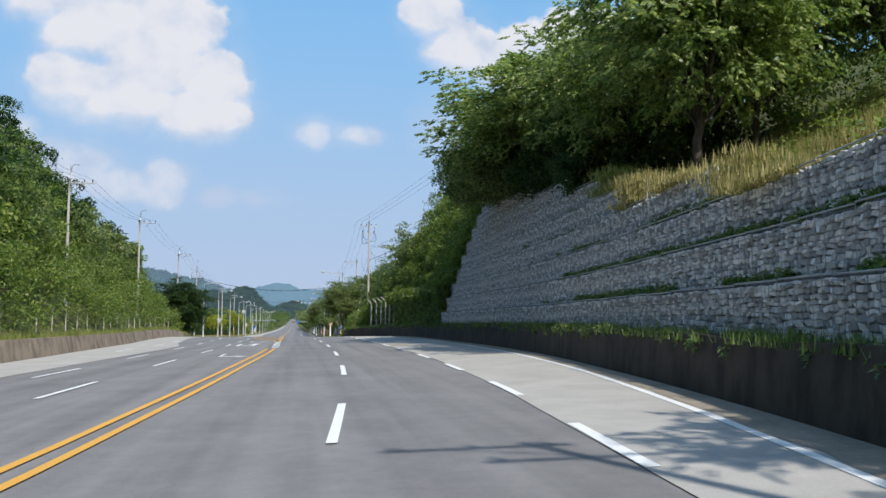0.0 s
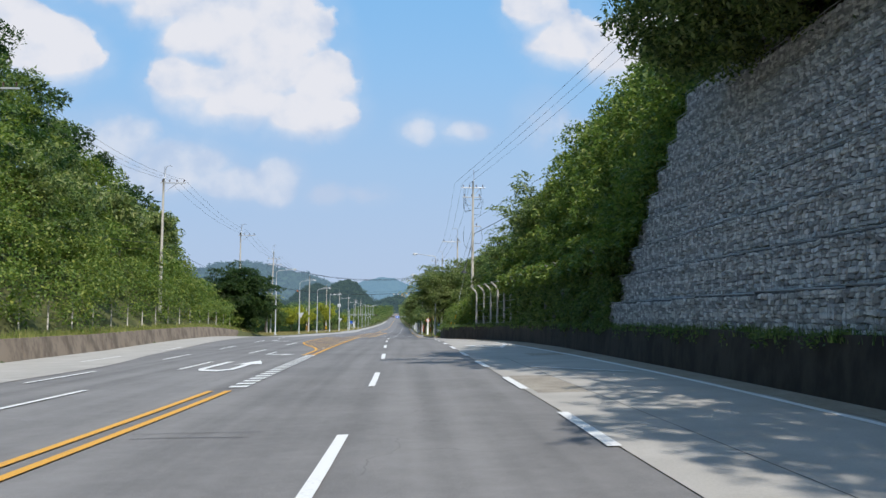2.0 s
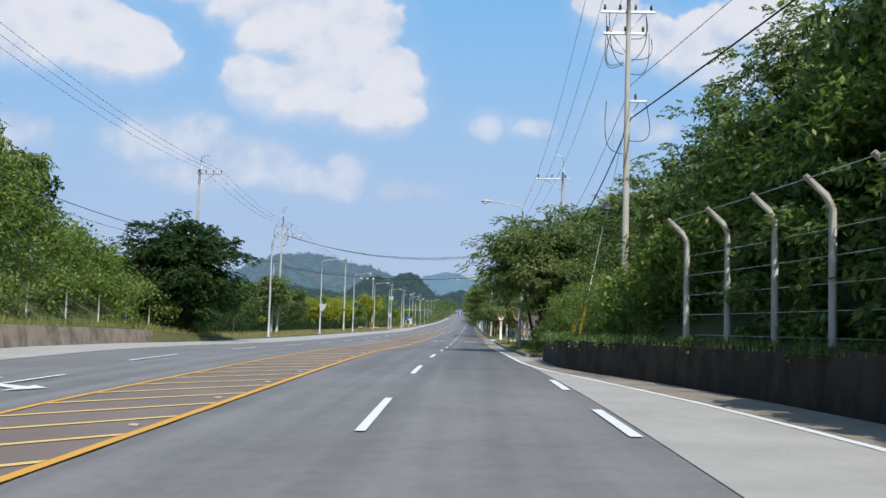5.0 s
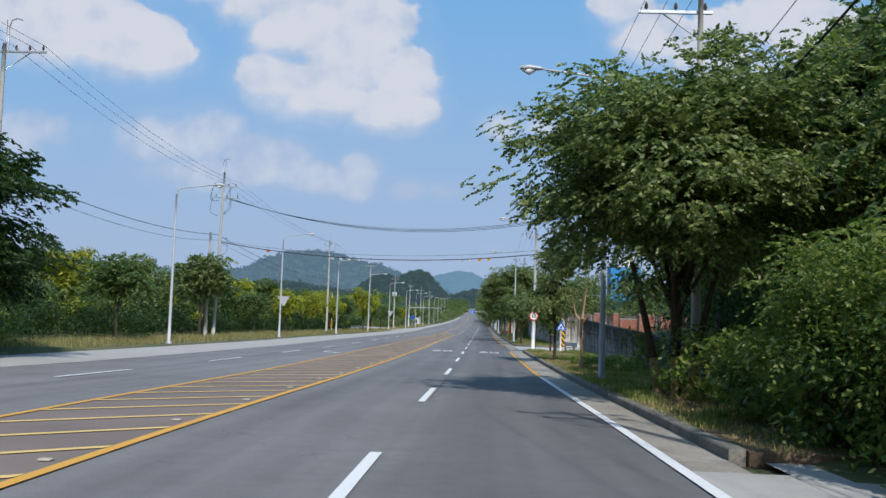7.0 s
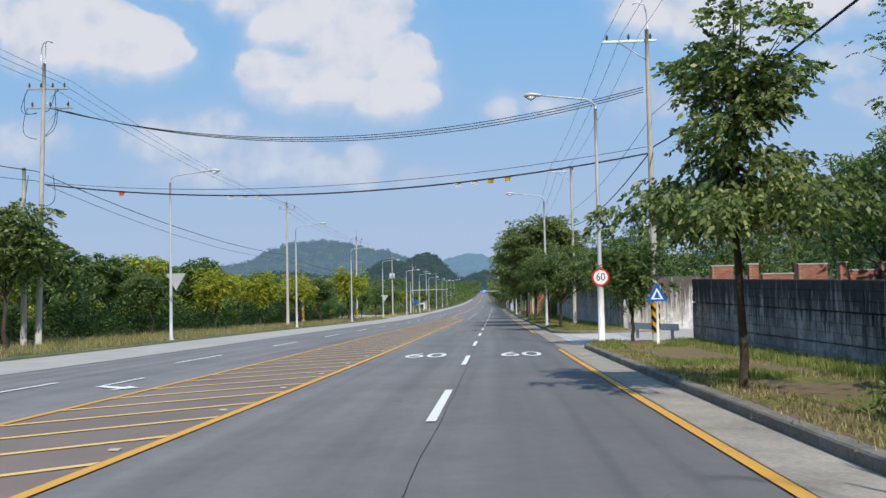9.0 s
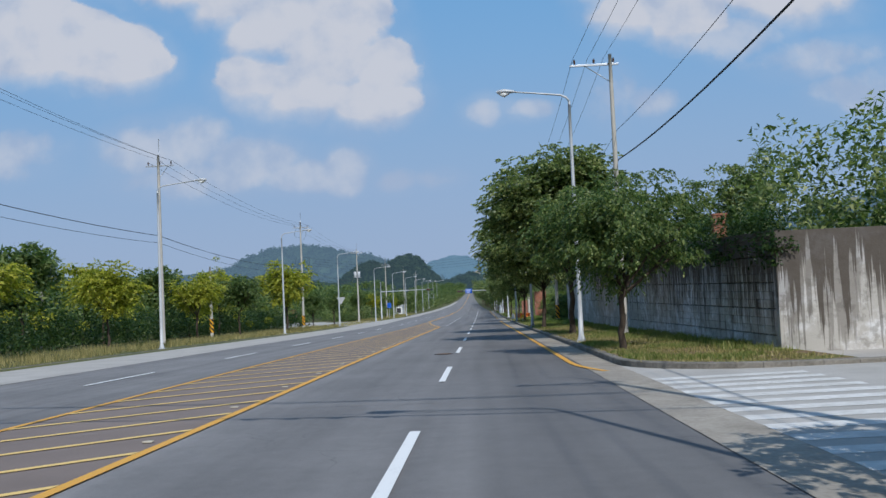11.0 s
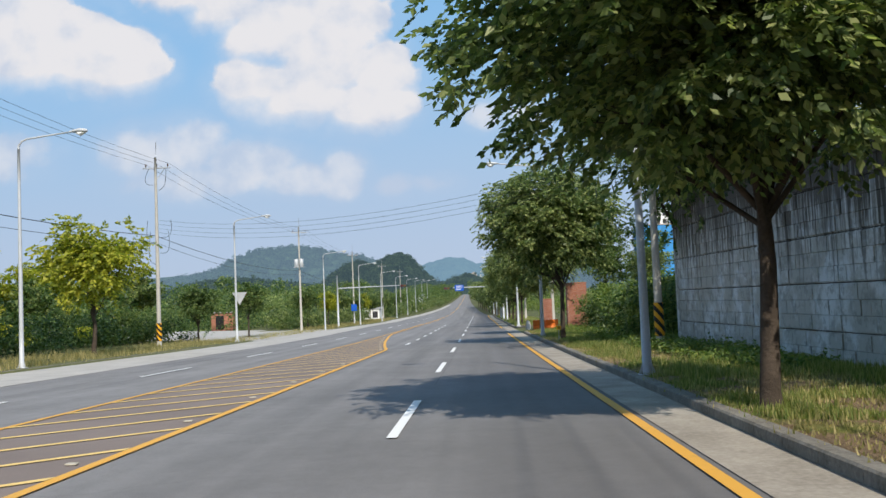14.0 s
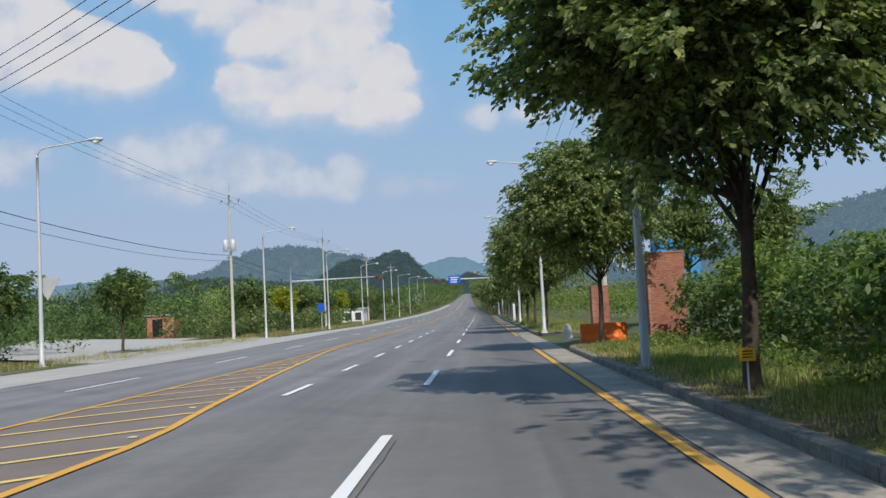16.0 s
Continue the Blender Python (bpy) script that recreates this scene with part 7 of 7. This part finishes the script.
fv = [(-17.6 - fan_r(q) - (fan_l(q) - fan_r(q)) * k / 4, q, surf(-18, q) + 0.03) for q in span(290, 400, 2.0) for k in range(5)]
ff = [(a * 5 + k, a * 5 + k + 1, a * 5 + k + 6, a * 5 + k + 5) for a in range(len(fv) // 5 - 1) for k in range(4)]
side_l = mesh_ob("side_road", fv, ff, CONCRETE)
tagged(side_l, "pale concrete side road that joins the far carriageway", "road", kind="structure")
# guard rail on the side road's corner
rail = empty("guard_rail", pose(8.2, 181.0, road_z(181) + 0.12, 0, 0, -60), "short weathered steel guard rail at the side road", "guard rail")
for dx in (-1.2, 0.0, 1.2):
    bm = bmesh.new()
    box(bm, (dx - 0.06, 0.03, 0), (dx + 0.06, 0.13, 0.72), 0.01)
    part("post", bm, STEEL, rail)
bm = bmesh.new()
plate(bm, [(-1.7, 0.42), (1.7, 0.42), (1.7, 0.50), (1.7, 0.64), (1.7, 0.72), (-1.7, 0.72)], -0.03, 0.03)
part("beam", bm, STEEL, rail)

# ---- fence on the near bank ----
fence = empty("bank_fence", pose(0, 0, 0), "old fence of concrete posts with bent tops, overgrown with vines", "fence")
y = 64.5
fence_pts = []
while y < 99.5:
    x = wall_r(y) + 0.45
    z = surf(wall_r(y), y) + 0.9
    bm = bmesh.new()
    tube(bm, [(x, y, z), (x, y, z + 2.75), (x - 0.12, y, z + 3.0), (x - 0.5, y, z + 3.35)], [0.085, 0.075, 0.072, 0.06], 4)
    part("post", bm, POLE_CONC if y > 85 else KERB, fence)
    fence_pts.append((x, y, z))
    y += 2.15
for k in range(6):
    bm = bmesh.new()
    tube(bm, [(a - (0.0 if k < 5 else 0.45), b, c + 0.4 + 0.5 * k + (0.4 if k == 5 else 0)) for a, b, c in fence_pts], 0.008, 4, False)
    part("wire", bm, STEEL, fence)
fl = empty("far_fence", pose(0, 0, 0), "low fence with pale posts among shrubs of the bank", "fence")
for y in span(52, 132, 4.0):
    x = wall_l(y) - 1.9
    bm = bmesh.new()
    tube(bm, [(x, y, land(x, y) - 0.2), (x, y, land(x, y) + 1.5)], 0.045, 8)
    part("post", bm, POLE_CONC, fl)

# guy wire with its yellow guard, and the pendant lamp
g = empty("guy_wire", pose(0, 0, 0), "steel guy wire with a yellow plastic guard beside the low wall", "guy wire")
foot, head = Vector((5.95, 111.2, land(7.0, 111.2) - 0.5)), Vector((7.75, 111.6, road_z(111) + 9.5))
bm = bmesh.new()
tube(bm, [foot, head], 0.012, 6)
part("wire", bm, STEEL, g)
bm = bmesh.new()
tube(bm, [foot.lerp(head, 0.02), foot.lerp(head, 0.2)], 0.05, 8)
part("guard", bm, YELLOW_PLASTIC, g, "yellow plastic sleeve")
bm = bmesh.new()
tube(bm, [foot + Vector((-0.15, 0, -0.2)), foot + Vector((-0.15, 0, 0.85))], 0.09, 10)
part("bollard", bm, YELLOW_PLASTIC, g, "short yellow bollard")
pl = empty("pendant_lamp", pose(7.0, 111.0, road_z(111) + 6.2), "black bowl-shaped pendant lamp hung below a cable", "lamp")
bm = bmesh.new()
tube(bm, [(0, 0, 0.0), (0, 0, 0.03), (0, 0, 0.12), (0, 0, 0.2), (0, 0, 0.3)], [0.30, 0.30, 0.24, 0.09, 0.05], 18)
part("bowl", bm, DARK_STEEL, pl)
bm = bmesh.new()
tube(bm, [(0, 0, 0.28), (0.25, 0.0, 3.2)], 0.006, 5)
part("wire", bm, STEEL, pl)

# pruned tree
pr = empty("pruned_tree", pose(5.5, 145.4, road_z(145.4) + 0.12), "pale pruned tree trunk with stubby bare limbs", "tree")
bm = bmesh.new()
tube(bm, [(0, 0, -0.05), (0.02, 0, 0.8), (-0.03, 0, 1.6), (0, 0, 2.2)], [0.095, 0.07, 0.065, 0.075], 10)
for a, w in (((0.26, 0, 4.15), 0.3), ((-0.42, 0.1, 3.15), 0.85), ((0.33, -0.15, 2.6), 0.9), ((0.1, 0.2, 3.2), 0.1)):
    tube(bm, [(0, 0, 2.05), (a[0] * w * 0.7, a[1] * 0.6, 2.1 + (a[2] - 2.1) * 0.25), (a[0] * (0.3 + 0.6 * w), a[1], 2.1 + (a[2] - 2.1) * 0.55), a], [0.055, 0.045, 0.034, 0.014], 8)
part("trunk", bm, BARK_PALE, pr)

# ---- far things ----
def signal_mast(x, y, side, reach, arm_z, top, heads, label, plate_at=None):
    s = empty("signal_mast", Matrix.Translation((x, y, road_z(y) + 0.1)), label, "traffic signal", "traffic signals")
    bm = bmesh.new()
    tube(bm, [(0, 0, 0), (0, 0, top)], [0.14, 0.1], 10)
    part("post", bm, PAINTED_STEEL, s)
    bm = bmesh.new()
    tube(bm, [(0, 0, arm_z), (side * reach, 0, arm_z + 0.08)], [0.08, 0.05], 8)
    part("arm", bm, PAINTED_STEEL, s)
    for d in heads:
        bm = bmesh.new()
        box(bm, (side * d - 0.65, -0.2, arm_z - 0.2), (side * d + 0.65, -0.02, arm_z + 0.18), 0.03)
        hd = part("signal_head", bm, DARK_STEEL, s, "black signal head")
        for k in range(3):
            bm = bmesh.new()
            tube(bm, [(side * d - 0.42 + 0.42 * k, -0.205, arm_z), (side * d - 0.42 + 0.42 * k, -0.23, arm_z)], 0.13, 12)
            part("lens", bm, LENS[k], hd)
    if plate_at is not None:
        bm = bmesh.new()
        box(bm, (side * plate_at - 0.65, -0.16, arm_z - 0.45), (side * plate_at + 0.65, -0.1, arm_z + 0.45), 0.02)
        pl = part("sign_plate", bm, SIGN_BLUE, s, "blue direction plate")
        for k in range(3):
            bm = bmesh.new()
            box(bm, (side * plate_at - 0.45, -0.168, arm_z - 0.28 + 0.24 * k), (side * plate_at + 0.25 + 0.1 * k, -0.1615, arm_z - 0.2 + 0.24 * k))
            part("line", bm, SIGN_WHITE, pl)


LENS = [two_scale("unlit_lens_" + n, c, tuple(v * 1.3 for v in c), 8, 1, 0.3, relief=0.0) for n, c in (("red", (0.10, 0.012, 0.01)), ("amber", (0.13, 0.07, 0.01)), ("green", (0.01, 0.06, 0.04)))]
signal_mast(4.9, 345.0, -1, 8.5, 4.95, 7.0, (7.9,), "grey traffic signal mast with an arm over the near lanes", 6.3)
signal_mast(-18.6, 341.0, 1, 9.9, 5.5, 7.4, (9.6,), "grey traffic signal mast with an arm over the far lanes")
for x, y, w, lab in ((-19.2, 361.0, 0.9, "small blue sign on a post on the far verge"), (-20.8, 300.0, 0.0, "")):
    if w:
        s = empty("notice_sign", pose(x, y, road_z(y) + 0.1), lab, "road sign")
        bm = bmesh.new()
        tube(bm, [(0, 0, 0), (0, 0, 3.4)], 0.045, 8)
        part("post", bm, STEEL, s)
        bm = bmesh.new()
        box(bm, (-0.45, -0.08, 2.3), (0.45, -0.05, 3.4), 0.02)
        part("plate", bm, SIGN_BLUE, s)


def building(name, x, y, z, w, d, h, mat, label, roof=0.3, windows=(0, 0), door=None):
    b = empty(name, pose(x, y, z), label, "building")
    bm = bmesh.new()
    box(bm, (-w / 2, -d / 2, -1.5), (w / 2, d / 2, h))
    part("wall", bm, mat, b)
    bm = bmesh.new()
    box(bm, (-w / 2 - 0.25, -d / 2 - 0.25, h), (w / 2 + 0.25, d / 2 + 0.25, h + roof), 0.04)
    part("roof", bm, MORTAR if mat is not WHITE_WALL else SIGN_BACK, b)
    nx, nz = windows
    for i in range(nx):
        for j in range(nz):
            bm = bmesh.new()
            cx, cz = -w / 2 + w * (i + 0.5) / nx, h * (j + 0.5) / nz
            box(bm, (cx - w / nx * 0.3, -d / 2 - 0.03, cz - h / nz * 0.28), (cx + w / nx * 0.3, -d / 2 + 0.05, cz + h / nz * 0.28), 0.02)
            part("window", bm, DARK_STEEL, b)
    if door:
        # Black panel on the front stands in for the unlit inside.
        bm = bmesh.new()
        box(bm, (door[0], -d / 2 - 0.03, 0), (door[1], -d / 2 + 0.05, door[2]), 0.02)
        part("doorway", bm, SIGN_BLACK, b, "black panel for the dark inside of an open doorway")
    return b


building("construction_block", 82, 607, -4, 17, 14, 29, BLUE_SHEET, "tall building under blue construction sheeting", 0.5, (0, 0))
building("stair_tower", 84, 606, 25, 6, 6, 7, WHITE_WALL, "white tower block on the sheeted building", 0.3, (2, 2))
building("brick_shed", -45.0, 375.0, road_z(375) + 0.1, 4.0, 3.0, 3.0, BRICK, "small red brick shed with a dark doorway", 0.12, door=(-1.2, 0.3, 2.5))
building("white_house", -26.5, 420.0, road_z(420), 10, 6, 2.6, WHITE_WALL, "low white building behind the far verge", 0.3, (5, 1))
building("white_house", -26.0, 580.0, road_z(580), 10, 8, 3.6, WHITE_WALL, "white building at the foot of the far rise", 0.4, (5, 2))
building("white_house", 16.0, 640.0, road_z(640), 9, 10, 6.5, WHITE_WALL, "pale building beside the far rise", 0.4, (4, 3))

# ---- paint on the road ----
def flat(name, outline, dz=0.021, mat=None, parent=None):
    return mesh_ob(name, [(x, y, surf(x, y) + dz) for x, y in outline], [tuple(range(len(outline)))], mat or WHITE_PAINT, parent or road)


for x in (-1.55, 1.85):
    t = letters("lane_number", "60", 1.0, pose(x, 171.8, surf(x, 171.8) + 0.022, math.degrees(math.atan((road_z(173) - road_z(171)) / 2))), WHITE_PAINT, road, (1.55, 3.9))


def turn_arrow(x, y, s=1.0, flip=1, name="turn_arrow"):
    """A bent arrow painted for traffic that comes towards the camera."""
    p = [(0.0, 0.0), (0.15, 0.0), (0.15, -3.0), (0.95, -3.5), (0.95, -3.15), (1.5, -3.75), (0.95, -4.5), (0.95, -4.0), (0.0, -3.3)]
    return flat(name, [(x + flip * a * s, y + b * s) for a, b in p])


turn_arrow(-4.85, 72.2, 0.95)
turn_arrow(-4.6, 42.0, 0.9)
turn_arrow(-8.5, 98.0, 1.0)
turn_arrow(-8.3, 163.0, 0.8)
flat("u_turn_arrow", [(-5.2, 62.6), (-4.95, 62.6), (-4.95, 57.0), (-4.3, 56.4), (-3.9, 57.2), (-3.9, 60.4), (-3.55, 60.4), (-4.05, 63.2), (-4.5, 60.4), (-4.15, 60.4), (-4.15, 57.6), (-4.45, 57.2), (-4.7, 57.4), (-5.2, 58.0)][::-1])
tri = [(4.65, 76.2), (7.15, 77.3), (6.25, 71.8)]
mid = [(5.15, 75.9), (6.77, 76.5), (6.2, 73.0)]
for k in range(3):
    j = (k + 1) % 3
    flat("yield_triangle", [tri[k], tri[j], mid[j], mid[k]], 0.034)
flat("bay_stroke", [(5.2, 55.6), (5.3, 55.75), (7.6, 52.6), (7.45, 52.45)], 0.034)
seam = lambda q, a, b: a + 0.05 * noise.noise(Vector((q * 0.23, b, 0))) + 0.02 * noise.noise(Vector((q * 1.1, b, 4)))
for x0, y0, y1, w, k in ((0.13, 128, 170, 0.014, 1), (0.16, 240, 262, 0.012, 6)):
    strip("asphalt_seam", span(y0, y1, 0.5), lambda q: seam(q, x0, k) - w / 2 * (0.6 + 0.8 * abs(noise.noise(Vector((q * 0.9, k, 9))))), lambda q: seam(q, x0, k) + w / 2, 0.008, TAR, road)
for y0, xa, xb, w, k in ((41.5, -2.2, -0.6, 0.025, 12), (42.0, -2.3, -0.5, 0.02, 13), (134.0, -2.9, 0.0, 0.014, 14), (188.0, -2.4, 0.2, 0.014, 15), (256.0, -1.2, 0.4, 0.014, 16)):
    xs = span(xa, xb, 0.25)
    top = [(x, y0 + 0.12 * noise.noise(Vector((x * 0.8, k, 0)))) for x in xs]
    v = [(x, q, surf(x, q) + 0.008) for x, q in top] + [(x, q + w, surf(x, q + w) + 0.008) for x, q in top]
    mesh_ob("asphalt_seam", v, [(i, i + 1, len(xs) + i + 1, len(xs) + i) for i in range(len(xs) - 1)], TAR, road)
# cover plate and seals in the asphalt
bm = bmesh.new()
tube(bm, [(0, 0, -0.03), (0, 0, 0.012)], 0.36, 28)
mh = part("manhole_frame", bm, DARK_STEEL, road)
mh.matrix_local = pose(-0.52, 205.05, road_z(205.05) + 0.002, -1.2)
bm = bmesh.new()
tube(bm, [(0, 0, 0.0), (0, 0, 0.018)], 0.30, 28)
RUST = two_scale("rusty_iron", (0.10, 0.055, 0.03), (0.24, 0.14, 0.08), 20, 3, 0.8, 0.3)
mh = part("manhole_cover", bm, RUST, road, "rusty round iron cover")
mh.matrix_local = pose(-0.52, 205.05, road_z(205.05) + 0.004, -1.2)
# raised studs along the painted island
bm = bmesh.new()
box(bm, (-0.07, -0.05, 0.0), (0.07, 0.05, 0.022), 0.01)
stud = bpy.data.meshes.new("road_stud")
bm.to_mesh(stud), bm.free()
stud.materials.append(STUD)
y = 72.0
while y < 290:
    o = new("road_stud", stud)
    o.parent = road
    x = yel_r(y) - 0.3
    o.location = (x, y, surf(x, y) + 0.015)
    if yel_r(y) - yel_l(y) < 0.6:
        o.location.z -= 0.5
    y += 4.16
